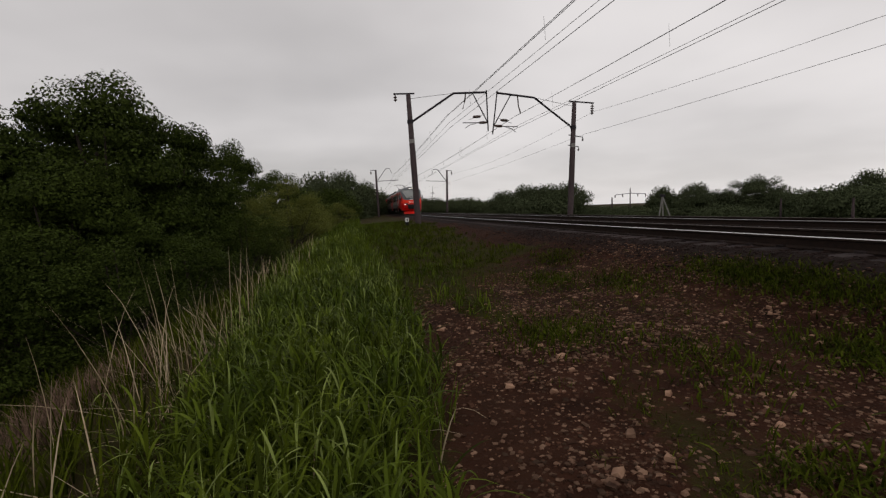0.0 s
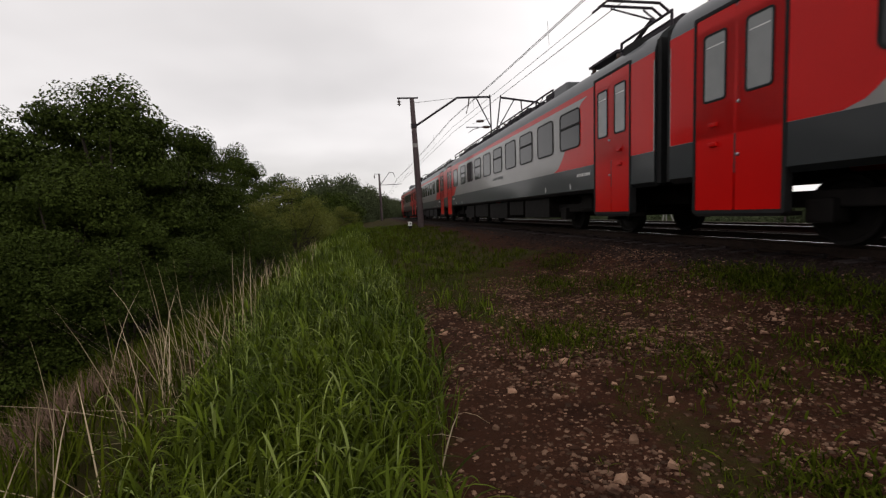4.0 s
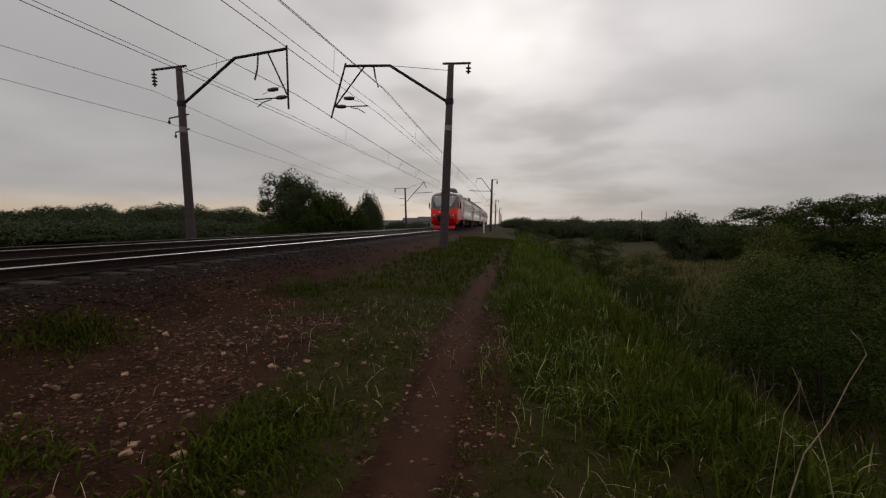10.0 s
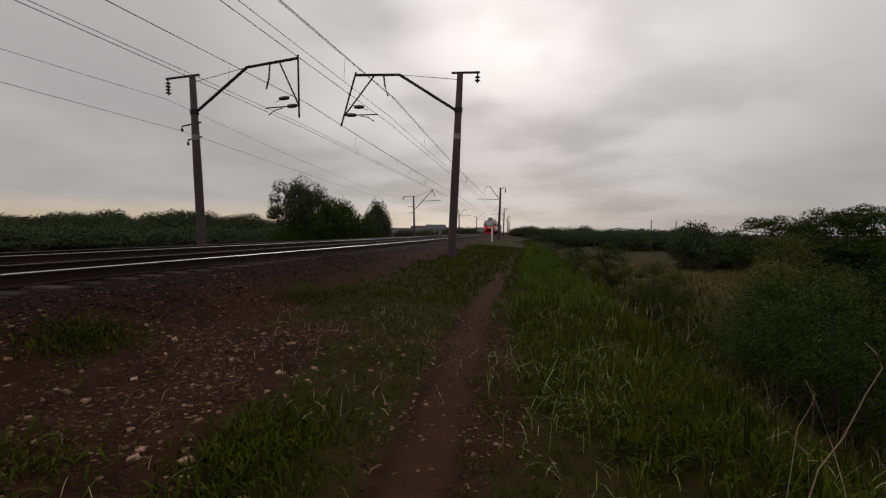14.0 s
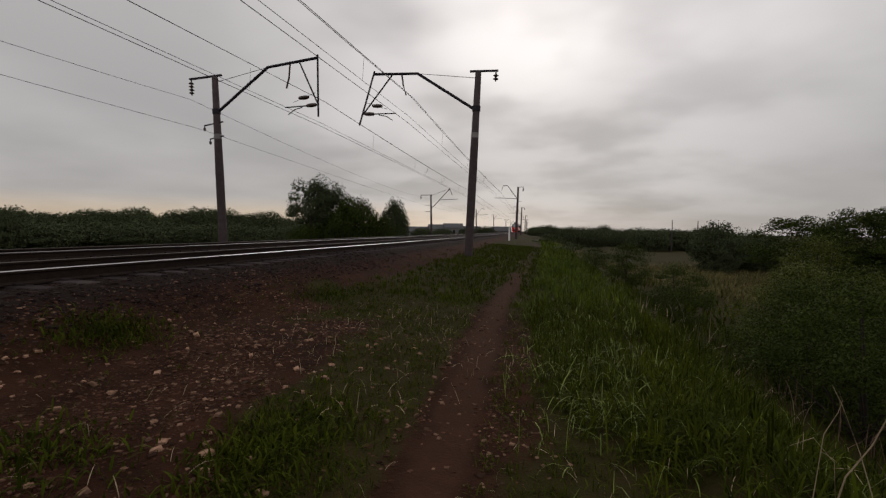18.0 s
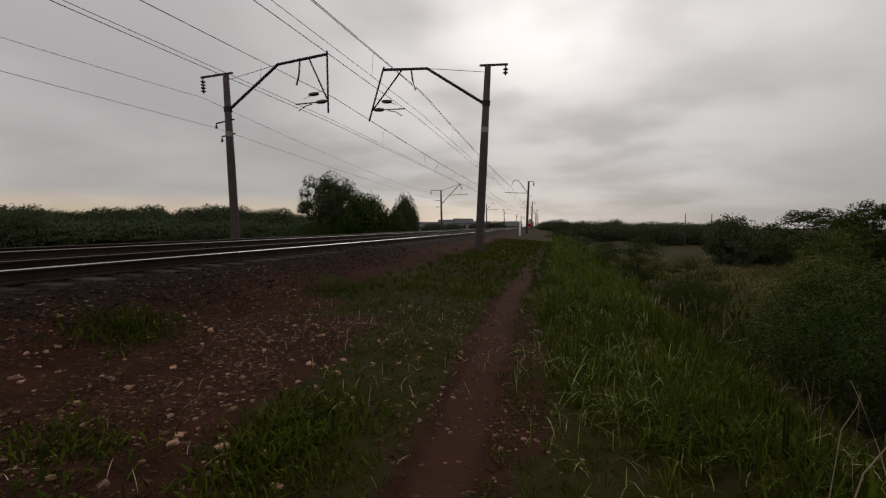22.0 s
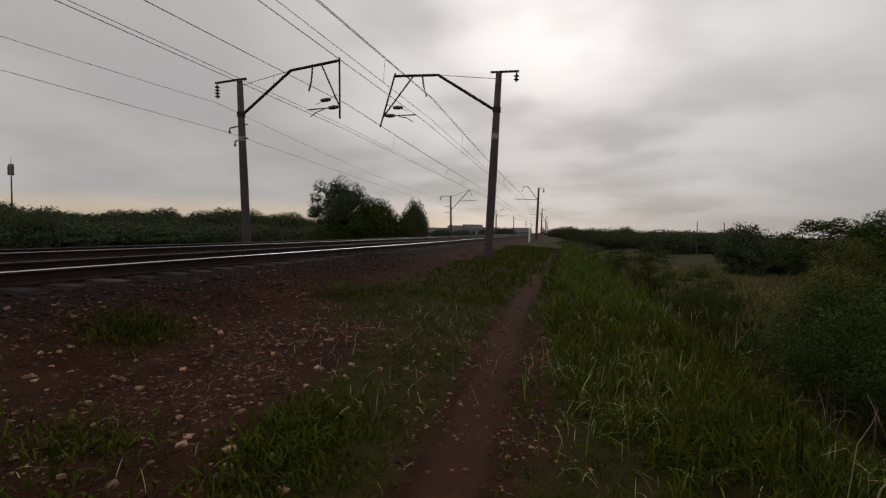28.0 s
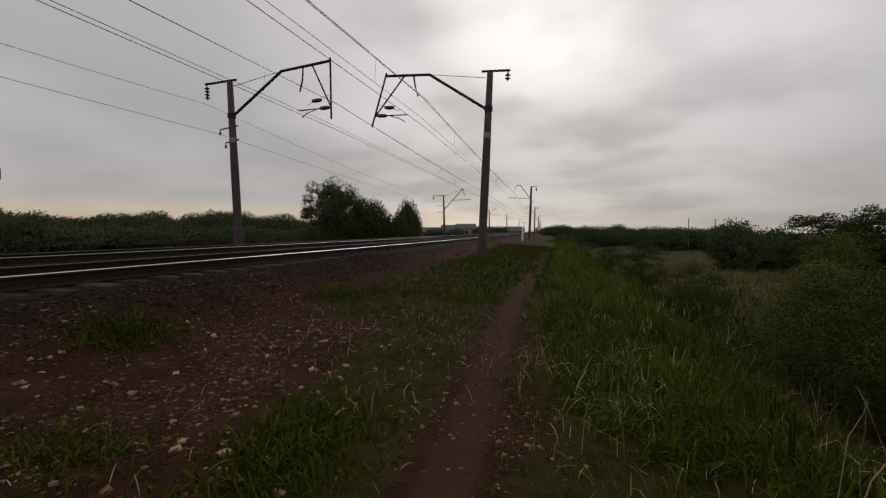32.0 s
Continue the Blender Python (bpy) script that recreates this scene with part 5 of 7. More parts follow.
def tree_mesh(seed, leaves, leaf, blobs, low=0.15, airy=0.0, bush=False, size=1.0, tall=1.0):
    """Crown of a tree one metre high and one wide: leaves set round many uneven clumps; tall draws the clumps up in crowns that are spread wide."""
    rng = np.random.default_rng(seed)
    cs = []
    while len(cs) < blobs:
        p = rng.uniform(-1, 1, 3)
        if (p ** 2).sum() > 1:
            continue
        z = low + (1 - low) * (p[2] * 0.5 + 0.5)
        zz = (z - low) / (1 - low)
        wide = math.sqrt(max(0.0, 1 - zz ** 3.5)) * min(1.0, (0.55 if not bush else 0.9) + zz)
        cs.append((p[0] * 0.42 * (0.2 + 0.8 * wide), p[1] * 0.42 * (0.2 + 0.8 * wide), z * 0.96, rng.uniform(0.07, 0.15) * (1.2 if bush else 1) * size))
    cs = np.array(cs)
    k = rng.integers(0, blobs, leaves)
    d = rng.normal(size=(leaves, 3))
    d /= np.linalg.norm(d, axis=1)[:, None]
    d[:, 2] = np.where(d[:, 2] < -0.3, d[:, 2] * 0.5, d[:, 2])
    r = cs[k, 3] * (0.55 + 0.5 * rng.random(leaves) ** 0.6 + airy * rng.random(leaves))
    cs[:, 2] *= 1.12 - 0.12 * tall
    c = cs[k, :3] + d * r[:, None] * [1.12, 1.12, 0.95 * tall]
    nrm = d + rng.normal(size=(leaves, 3)) * 0.5 + [0, 0, 0.3]
    nrm /= np.linalg.norm(nrm, axis=1)[:, None]
    t = np.cross(nrm, rng.normal(size=(leaves, 3)))
    t /= np.linalg.norm(t, axis=1)[:, None]
    b = np.cross(nrm, t)
    s = leaf * rng.uniform(0.6, 1.3, leaves)[:, None]
    t, b, nrm = t * [1, 1, tall], b * [1, 1, tall], nrm * [1, 1, tall]
    v = np.stack([c - t * s, c - b * s * 0.55 + nrm * s * 0.1, c + t * s, c + b * s * 0.55 + nrm * s * 0.1], 1).reshape(-1, 3)
    f = np.arange(leaves * 4).reshape(-1, 4).tolist()
    me = bpy.data.meshes.new("crown")
    me.from_pydata(v.tolist(), [], f)
    return me, cs


def trunk_mesh(seed, cs, bush):
    rng = np.random.default_rng(seed + 100)
    bm = bmesh.new()
    top = 0.25 if bush else 0.75
    pts = [(0.02 * math.sin(k * 2.1 + seed), 0.02 * math.cos(k * 1.7 + seed), top * k / 6 - 0.02) for k in range(7)]
    tube(bm, pts, 0.028 if not bush else 0.015, 7, 0.008)
    for j in rng.choice(len(cs), min(len(cs), 14), replace=False):
        a = pts[int(rng.integers(1, 6))]
        e = cs[j][:3]
        m = [(a[i] + e[i]) / 2 + rng.uniform(-0.02, 0.02) for i in range(3)]
        tube(bm, [a, m, tuple(e)], 0.010, 5, 0.003)
    me = bpy.data.meshes.new("trunk")
    bm.to_mesh(me)
    bm.free()
    me.materials.append(M["bark"])
    return me


KINDS = {}
for kind, args, kw in (("oak", (1, 60000, 0.0072, 90), {"size": 0.78}), ("oak_b", (2, 58000, 0.0074, 80), {"low": 0.2, "size": 0.8}), ("round", (8, 26000, 0.0092, 115), {"low": 0.05, "size": 0.72}), ("airy", (3, 17000, 0.0125, 60), {"airy": 0.25, "low": 0.15, "size": 0.8}),
                       ("bush", (4, 22000, 0.0078, 80), {"low": 0.0, "bush": True, "airy": 0.1, "size": 0.72}), ("bush_b", (5, 21000, 0.008, 70), {"low": 0.0, "bush": True, "airy": 0.2, "size": 0.75}),
                       ("far", (6, 17000, 0.0145, 120), {"low": 0.0, "bush": True, "size": 0.8, "tall": 1.7}), ("far_b", (7, 14000, 0.015, 110), {"low": 0.0, "bush": True, "size": 0.8, "tall": 2.2})):
    me, cs = tree_mesh(*args, **kw)
    KINDS[kind] = (me, trunk_mesh(args[0], cs, kw.get("bush", False)))
CROWNS = {}


def tree(kind, x, y, height, width, turn, leaf="leaf", label="", group="", name=None, sink=0.15):
    me, tk = KINDS[kind]
    if (kind, leaf) not in CROWNS:
        c = me.copy()
        c.materials.clear()
        c.materials.append(M[leaf])
        CROWNS[kind, leaf] = c
    bush = "bush" in kind or kind == "far_b"
    top = new(name or ("bush" if bush else "tree"))
    top.matrix_basis = pose(x, y, ground_z(x, y) - sink, 0, 0, turn) @ Matrix.Diagonal((width * 1.1, width * 1.1, height, 1))
    shared("trunk" if not bush else "stem", tk, top, Matrix())
    shared("crown", CROWNS[kind, leaf], top, Matrix())
    return tagged(top, label, "bush" if bush else "tree", group)


rt = random.Random(11)


def grove(rows, label, group):
    """rows: kind, x, y, height of the top over the rails, width, leaf."""
    for kind, x, y, ztop, w, leaf in rows:
        g = ground_z(x, y)
        tree(kind, x, y, ztop - g + 0.15, w, rt.uniform(0, 360), leaf, label, group)


grove((
    ('oak', -11.5, 21.1, 5.5, 7.7, 'leaf'),
    ('oak_b', -8.3, 19.3, 5.7, 8.5, 'leaf'),
    ('oak', -7.5, 20.7, 5.5, 7.0, 'leaf'),
    ('oak', -7.4, 23.9, 5.3, 5.2, 'leaf'),
    ('oak_b', -6.8, 32.3, 5.3, 6.1, 'leaf'),
    ('oak', -5.5, 41.6, 4.9, 6.7, 'leaf'),
    ('oak_b', -13.2, 20.0, 5.0, 7.1, 'leaf'),
    ('oak', -13.4, 17.4, 4.5, 7.0, 'leaf'),
    ('oak_b', -13.5, 14.8, 4.2, 7.4, 'leaf'),
), 'broad dark green tree with dense uneven crown', 'trees below the bank')
grove((
    ('bush', -7.8, 14.0, 0.5, 5.1, 'leaf'),
    ('bush_b', -5.9, 13.8, 0.1, 4.4, 'leaf'),
    ('bush', -4.5, 15.4, 0.1, 3.9, 'leaf'),
    ('bush_b', -4.1, 21.6, 0.8, 4.1, 'leaf'),
    ('bush', -8.5, 12.3, 0.6, 4.8, 'leaf'),
    ('bush_b', -2.3, 33.9, 0.7, 3.8, 'leaf'),
    ('bush', -3.8, 25.7, 0.6, 3.8, 'leaf'),
    ('bush', -9.2, 10.5, 0.7, 5.2, 'leaf'),
    ('bush_b', -7.0, 19.8, 0.6, 4.9, 'leaf'),
    ('bush', -8.9, 17.9, 1.0, 5.4, 'leaf'),
    ('round', -6.0, 23.2, 2.8, 5.9, 'leaf'),
    ('oak_b', -8.0, 16.1, 2.5, 5.8, 'leaf'),
), 'dense dark green bush on the bank', 'bank bushes')
grove((
    ('bush_b', -3.0, 29.9, 2.7, 5.5, 'leaf_olive'),
    ('bush', -2.2, 32.9, 1.9, 3.7, 'leaf_olive'),
    ('bush', -4.4, 25.6, 1.5, 4.2, 'leaf_olive'),
    ('bush', 0.1, 48.0, 1.6, 4.1, 'leaf_olive'),
    ('bush_b', -1.8, 40.0, 1.4, 3.9, 'leaf_olive'),
), 'lighter olive-green rounded bush below the line', 'bank bushes')
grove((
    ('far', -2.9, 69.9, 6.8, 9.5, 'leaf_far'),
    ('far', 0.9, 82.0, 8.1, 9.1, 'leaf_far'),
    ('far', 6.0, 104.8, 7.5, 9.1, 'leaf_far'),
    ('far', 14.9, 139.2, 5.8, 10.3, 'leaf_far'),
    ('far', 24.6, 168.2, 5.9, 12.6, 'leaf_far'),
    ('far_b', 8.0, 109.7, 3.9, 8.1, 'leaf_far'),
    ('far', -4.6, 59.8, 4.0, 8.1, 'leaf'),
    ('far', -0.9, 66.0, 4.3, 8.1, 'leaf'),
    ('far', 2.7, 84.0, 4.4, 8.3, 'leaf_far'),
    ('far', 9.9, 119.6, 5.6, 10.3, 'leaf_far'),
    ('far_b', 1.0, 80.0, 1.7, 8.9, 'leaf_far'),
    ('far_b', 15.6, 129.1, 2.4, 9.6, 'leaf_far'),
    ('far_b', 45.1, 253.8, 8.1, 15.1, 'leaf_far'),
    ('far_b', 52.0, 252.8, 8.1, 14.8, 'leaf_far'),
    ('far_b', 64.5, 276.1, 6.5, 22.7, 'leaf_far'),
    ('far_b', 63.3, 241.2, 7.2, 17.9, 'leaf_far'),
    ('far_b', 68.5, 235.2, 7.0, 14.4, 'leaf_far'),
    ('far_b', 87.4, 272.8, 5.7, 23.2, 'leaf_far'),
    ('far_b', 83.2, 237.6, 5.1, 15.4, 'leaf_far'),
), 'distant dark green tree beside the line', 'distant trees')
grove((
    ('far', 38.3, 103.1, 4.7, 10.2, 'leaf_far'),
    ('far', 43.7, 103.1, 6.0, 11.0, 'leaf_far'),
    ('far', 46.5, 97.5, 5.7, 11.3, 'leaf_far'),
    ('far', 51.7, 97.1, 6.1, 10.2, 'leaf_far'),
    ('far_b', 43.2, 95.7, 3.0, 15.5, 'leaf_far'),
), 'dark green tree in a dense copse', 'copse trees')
grove((
    ('far', 56.9, 72.3, 3.6, 5.9, 'leaf_far'),
    ('far', 59.6, 67.4, 3.8, 7.8, 'leaf_far'),
    ('airy', 63.6, 66.4, 2.5, 6.8, 'leaf_far'),
    ('airy', 63.4, 61.0, 4.2, 7.2, 'leaf_far'),
    ('airy', 66.4, 60.8, 4.6, 6.7, 'leaf_far'),
    ('far', 71.5, 62.6, 2.6, 8.2, 'leaf_far'),
    ('far_b', 63.7, 63.6, 1.3, 12.2, 'leaf_far'),
), 'uneven green tree across the tracks', 'trees across the tracks')
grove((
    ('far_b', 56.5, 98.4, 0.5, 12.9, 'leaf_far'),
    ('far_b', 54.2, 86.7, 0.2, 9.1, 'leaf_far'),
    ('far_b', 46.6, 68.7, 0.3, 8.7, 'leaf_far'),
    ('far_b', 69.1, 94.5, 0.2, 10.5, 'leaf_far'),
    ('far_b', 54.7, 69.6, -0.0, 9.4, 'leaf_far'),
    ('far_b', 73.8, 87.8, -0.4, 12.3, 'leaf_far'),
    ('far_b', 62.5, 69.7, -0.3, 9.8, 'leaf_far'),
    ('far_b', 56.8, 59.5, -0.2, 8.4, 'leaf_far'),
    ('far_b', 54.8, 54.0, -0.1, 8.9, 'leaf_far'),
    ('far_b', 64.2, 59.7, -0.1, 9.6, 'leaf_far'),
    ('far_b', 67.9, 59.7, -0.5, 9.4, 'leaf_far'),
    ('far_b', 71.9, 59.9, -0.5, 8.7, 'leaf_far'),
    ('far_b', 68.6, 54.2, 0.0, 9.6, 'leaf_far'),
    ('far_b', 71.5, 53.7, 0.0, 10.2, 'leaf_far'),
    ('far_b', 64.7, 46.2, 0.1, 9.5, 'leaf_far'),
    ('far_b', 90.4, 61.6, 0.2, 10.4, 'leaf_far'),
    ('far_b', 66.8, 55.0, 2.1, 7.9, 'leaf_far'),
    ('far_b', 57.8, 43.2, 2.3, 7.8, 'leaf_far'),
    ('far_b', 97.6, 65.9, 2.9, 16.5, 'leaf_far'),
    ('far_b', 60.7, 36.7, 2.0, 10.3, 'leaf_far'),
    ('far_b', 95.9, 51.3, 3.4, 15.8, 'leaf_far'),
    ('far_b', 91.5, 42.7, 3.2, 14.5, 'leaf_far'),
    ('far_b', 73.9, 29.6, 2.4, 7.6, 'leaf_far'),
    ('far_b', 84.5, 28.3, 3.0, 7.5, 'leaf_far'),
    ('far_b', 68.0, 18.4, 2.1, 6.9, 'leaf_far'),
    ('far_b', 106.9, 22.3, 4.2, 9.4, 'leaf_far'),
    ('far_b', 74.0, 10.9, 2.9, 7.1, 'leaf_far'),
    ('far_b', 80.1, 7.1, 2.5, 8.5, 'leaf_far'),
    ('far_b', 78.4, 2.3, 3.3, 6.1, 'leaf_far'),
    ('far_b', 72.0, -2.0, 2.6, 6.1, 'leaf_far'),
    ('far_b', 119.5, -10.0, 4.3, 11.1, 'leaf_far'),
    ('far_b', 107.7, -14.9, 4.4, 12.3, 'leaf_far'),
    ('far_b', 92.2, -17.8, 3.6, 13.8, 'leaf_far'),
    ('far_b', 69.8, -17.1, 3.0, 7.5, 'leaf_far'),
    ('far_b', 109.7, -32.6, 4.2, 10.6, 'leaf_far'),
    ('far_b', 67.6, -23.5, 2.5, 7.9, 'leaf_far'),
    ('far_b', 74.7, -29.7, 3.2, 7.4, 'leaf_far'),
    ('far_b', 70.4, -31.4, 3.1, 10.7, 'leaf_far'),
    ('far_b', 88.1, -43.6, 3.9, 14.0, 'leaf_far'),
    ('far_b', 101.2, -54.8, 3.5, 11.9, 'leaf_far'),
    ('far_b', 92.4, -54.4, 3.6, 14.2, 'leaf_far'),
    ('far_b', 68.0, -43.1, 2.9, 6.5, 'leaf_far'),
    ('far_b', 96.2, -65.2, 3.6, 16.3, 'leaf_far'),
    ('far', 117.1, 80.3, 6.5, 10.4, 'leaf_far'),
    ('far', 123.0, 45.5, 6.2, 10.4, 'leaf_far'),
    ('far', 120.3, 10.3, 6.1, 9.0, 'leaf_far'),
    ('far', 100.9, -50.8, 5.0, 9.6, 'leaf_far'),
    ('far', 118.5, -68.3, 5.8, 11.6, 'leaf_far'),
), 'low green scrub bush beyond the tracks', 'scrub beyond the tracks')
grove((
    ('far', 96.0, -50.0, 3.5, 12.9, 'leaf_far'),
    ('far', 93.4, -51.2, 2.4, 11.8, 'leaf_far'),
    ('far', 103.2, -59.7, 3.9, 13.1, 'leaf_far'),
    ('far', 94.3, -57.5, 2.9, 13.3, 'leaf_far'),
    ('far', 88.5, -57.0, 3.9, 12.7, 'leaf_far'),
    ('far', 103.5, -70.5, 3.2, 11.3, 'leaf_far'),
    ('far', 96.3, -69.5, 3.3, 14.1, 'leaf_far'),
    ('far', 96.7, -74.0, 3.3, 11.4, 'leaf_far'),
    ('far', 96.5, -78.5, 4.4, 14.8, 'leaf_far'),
    ('far', 79.9, -69.2, 3.7, 11.2, 'leaf_far'),
    ('far', 86.1, -79.6, 4.9, 12.7, 'leaf_far'),
    ('far', 77.1, -76.2, 3.3, 11.8, 'leaf_far'),
    ('far', 81.0, -85.9, 4.6, 13.5, 'leaf_far'),
    ('far', 82.8, -94.5, 5.6, 14.7, 'leaf_far'),
    ('far', 72.2, -89.0, 5.1, 12.2, 'leaf_far'),
    ('far', 66.4, -88.8, 3.9, 10.8, 'leaf_far'),
    ('far', 60.8, -88.5, 4.4, 13.1, 'leaf_far'),
    ('far', 64.0, -102.1, 3.5, 10.9, 'leaf_far'),
    ('far_b', 80.6, -41.9, 0.6, 11.2, 'leaf_far'),
    ('far_b', 71.5, -39.5, 0.6, 11.2, 'leaf_far'),
    ('far_b', 75.5, -44.4, 0.6, 9.5, 'leaf_far'),
    ('far_b', 84.7, -53.1, 0.7, 11.9, 'leaf_far'),
    ('far_b', 70.1, -47.0, 1.4, 12.0, 'leaf_far'),
    ('far_b', 71.9, -51.6, 1.5, 10.9, 'leaf_far'),
    ('far_b', 77.5, -59.6, 1.2, 14.0, 'leaf_far'),
    ('far_b', 72.1, -59.7, 1.8, 10.7, 'leaf_far'),
    ('far_b', 68.7, -61.3, 1.3, 12.3, 'leaf_far'),
    ('far_b', 72.8, -70.3, 2.0, 11.2, 'leaf_far'),
    ('far_b', 72.2, -75.7, 1.7, 14.3, 'leaf_far'),
    ('far_b', 62.7, -71.7, 1.3, 12.6, 'leaf_far'),
    ('far_b', 57.2, -71.7, 1.7, 13.2, 'leaf_far'),
    ('far_b', 59.6, -82.4, 1.0, 11.6, 'leaf_far'),
    ('far_b', 49.7, -76.3, 1.1, 11.7, 'leaf_far'),
    ('far_b', 44.8, -77.0, 2.0, 12.2, 'leaf_far'),
), 'dark green tree in the far tree line', 'far tree line')
grove((
    ('airy', 33.3, -59.3, 8.5, 8.0, 'leaf_far'),
    ('far', 27.4, -60.0, 5.4, 8.9, 'leaf'),
    ('airy', 31.6, -61.4, 7.6, 7.6, 'leaf_far'),
    ('far', 24.1, -67.8, 5.7, 4.6, 'leaf_far'),
    ('bush', 23.7, -61.6, 2.4, 5.7, 'leaf'),
    ('far_b', 32.9, -57.2, 1.5, 5.7, 'leaf'),
), 'green tree standing beside the far track', 'trees by the far track')
grove((
    ('far', -22.4, -71.6, 2.5, 7.4, 'leaf_far'),
    ('round', -23.6, -53.0, 3.1, 9.3, 'leaf'),
    ('round', -22.9, -42.2, 3.3, 7.1, 'leaf'),
    ('far_b', -28.5, -74.8, 1.6, 8.9, 'leaf_far'),
    ('round', -26.4, -42.4, 3.7, 8.6, 'leaf'),
    ('far', -31.6, -62.4, 2.6, 6.0, 'leaf_far'),
    ('round', -26.2, -36.6, 3.5, 8.9, 'leaf'),
), 'dark green tree in the hollow', 'trees in the hollow')
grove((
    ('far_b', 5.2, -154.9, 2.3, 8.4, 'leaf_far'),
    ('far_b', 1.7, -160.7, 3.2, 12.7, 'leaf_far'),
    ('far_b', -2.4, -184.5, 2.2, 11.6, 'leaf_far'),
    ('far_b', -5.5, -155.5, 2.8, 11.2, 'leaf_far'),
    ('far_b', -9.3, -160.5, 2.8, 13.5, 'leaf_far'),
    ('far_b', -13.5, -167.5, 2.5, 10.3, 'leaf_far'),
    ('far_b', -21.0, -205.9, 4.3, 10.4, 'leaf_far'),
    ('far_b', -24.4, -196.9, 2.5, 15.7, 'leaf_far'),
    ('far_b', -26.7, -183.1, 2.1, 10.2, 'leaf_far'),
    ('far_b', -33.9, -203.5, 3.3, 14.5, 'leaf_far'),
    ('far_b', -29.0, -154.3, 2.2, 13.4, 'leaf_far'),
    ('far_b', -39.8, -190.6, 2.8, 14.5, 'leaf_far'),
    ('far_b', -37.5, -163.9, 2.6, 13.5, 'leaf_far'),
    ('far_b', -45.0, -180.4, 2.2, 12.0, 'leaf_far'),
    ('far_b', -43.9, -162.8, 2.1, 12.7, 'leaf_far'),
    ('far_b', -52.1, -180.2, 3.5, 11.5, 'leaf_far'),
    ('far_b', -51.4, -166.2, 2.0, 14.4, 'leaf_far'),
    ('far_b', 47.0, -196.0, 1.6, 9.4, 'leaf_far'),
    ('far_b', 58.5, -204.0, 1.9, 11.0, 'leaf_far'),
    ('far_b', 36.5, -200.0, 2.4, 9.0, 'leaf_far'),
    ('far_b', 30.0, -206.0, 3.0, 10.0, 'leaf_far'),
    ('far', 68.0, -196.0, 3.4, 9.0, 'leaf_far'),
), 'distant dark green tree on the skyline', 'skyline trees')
grove((
    ('bush', -4.0, -26.7, 0.0, 3.2, 'leaf'),
    ('bush_b', -3.1, -13.1, -0.2, 2.0, 'leaf'),
    ('bush', -2.0, -23.9, -0.2, 2.1, 'leaf'),
    ('bush_b', -1.2, -40.0, -0.3, 3.4, 'leaf'),
    ('bush', 0.6, -60.0, 0.2, 4.4, 'leaf'),
), 'dark green bush at the edge of the verge', 'verge bushes')
# all but two take the darker leaf: the hollow's shade put into colour
grove((
    ('bush', -8.1, -17.2, -0.35, 4.4, 'leaf2'),
    ('bush_b', -6.0, -11.5, -0.1, 3.6, 'leaf'),
    ('bush_b', -4.4, -7.8, -0.1, 2.7, 'leaf'),
    ('bush', -4.7, -10.0, -0.3, 2.7, 'leaf'),
    ('bush_b', -7.6, -11.8, 0.0, 3.9, 'leaf'),
    ('bush_b', -14.1, -28.7, 0.6, 5.9, 'leaf2'),
), 'low olive-green scrub bush in the hollow', 'scrub in the hollow')



def ribbons(name, base, length, width, azim, lean, bend, material, label, category, kinks=5):
    """Blades or stalks as tapering bent ribbons, all in one mesh."""
    n = len(base)
    az = np.stack([np.cos(azim), np.sin(azim), np.zeros(n)], 1)
    side = np.stack([-np.sin(azim), np.cos(azim), np.zeros(n)], 1)
    rows = []
    for k in range(kinks):
        f = k / (kinks - 1)
        out = length * (np.sin(lean) * f + bend * f * f * 0.6)
        up = length * (np.cos(lean) * f - bend * f * f * f * 0.55)
        c = base + az * out[:, None]
        c[:, 2] += up
        w = width * 0.5 * math.sin(math.pi * (0.13 + 0.87 * f)) ** 0.8 + 0.0004
        rows += [c - side * w[:, None], c + side * w[:, None]]
    v = np.stack(rows, 1).reshape(-1, 3)
    i = np.arange(n)[:, None] * (2 * kinks)
    f = np.concatenate([np.concatenate([i + 2 * k, i + 2 * k + 1, i + 2 * k + 3, i + 2 * k + 2], 1) for k in range(kinks - 1)])
    me = bpy.data.meshes.new(name)
    me.from_pydata(v.tolist(), [], f.tolist())
    me.materials.append(M[material])
    return tagged(new(name, me), label, category, kind="stuff")


def scatter(seed, n, u0, u1, y0, y1, keep=None):
    """Places beside the line, in u from the line's bend and y, on the ground."""
    rng = np.random.default_rng(seed)
    out = []
    while len(out) < n:
        u, y = rng.uniform(u0, u1), rng.uniform(y0, y1)
        x = u + shift(u, y)
        if keep is None or keep(x, y, u) > rng.random():
            out.append((x, y, ground_z(x, y) - 0.012))
    return np.array(out), rng


def blades(name, seed, n, area, length, width, material, label, category="grass", keep=None, lean=0.35, bend=0.55, wind=None, tuft=0.035):
    p, r = scatter(seed, max(1, n // 9), *area, keep)
    p = np.repeat(p, 9, 0)
    n = len(p)
    p[:, :2] += r.normal(0, tuft, (n, 2))
    L = r.uniform(*length, n)
    return ribbons(name, p, L, r.uniform(*width, n), r.uniform(0, math.tau, n) if wind is None else r.normal(wind, 1.0, n), np.abs(r.normal(0, lean, n)), r.uniform(0, bend, n), material, label, category)


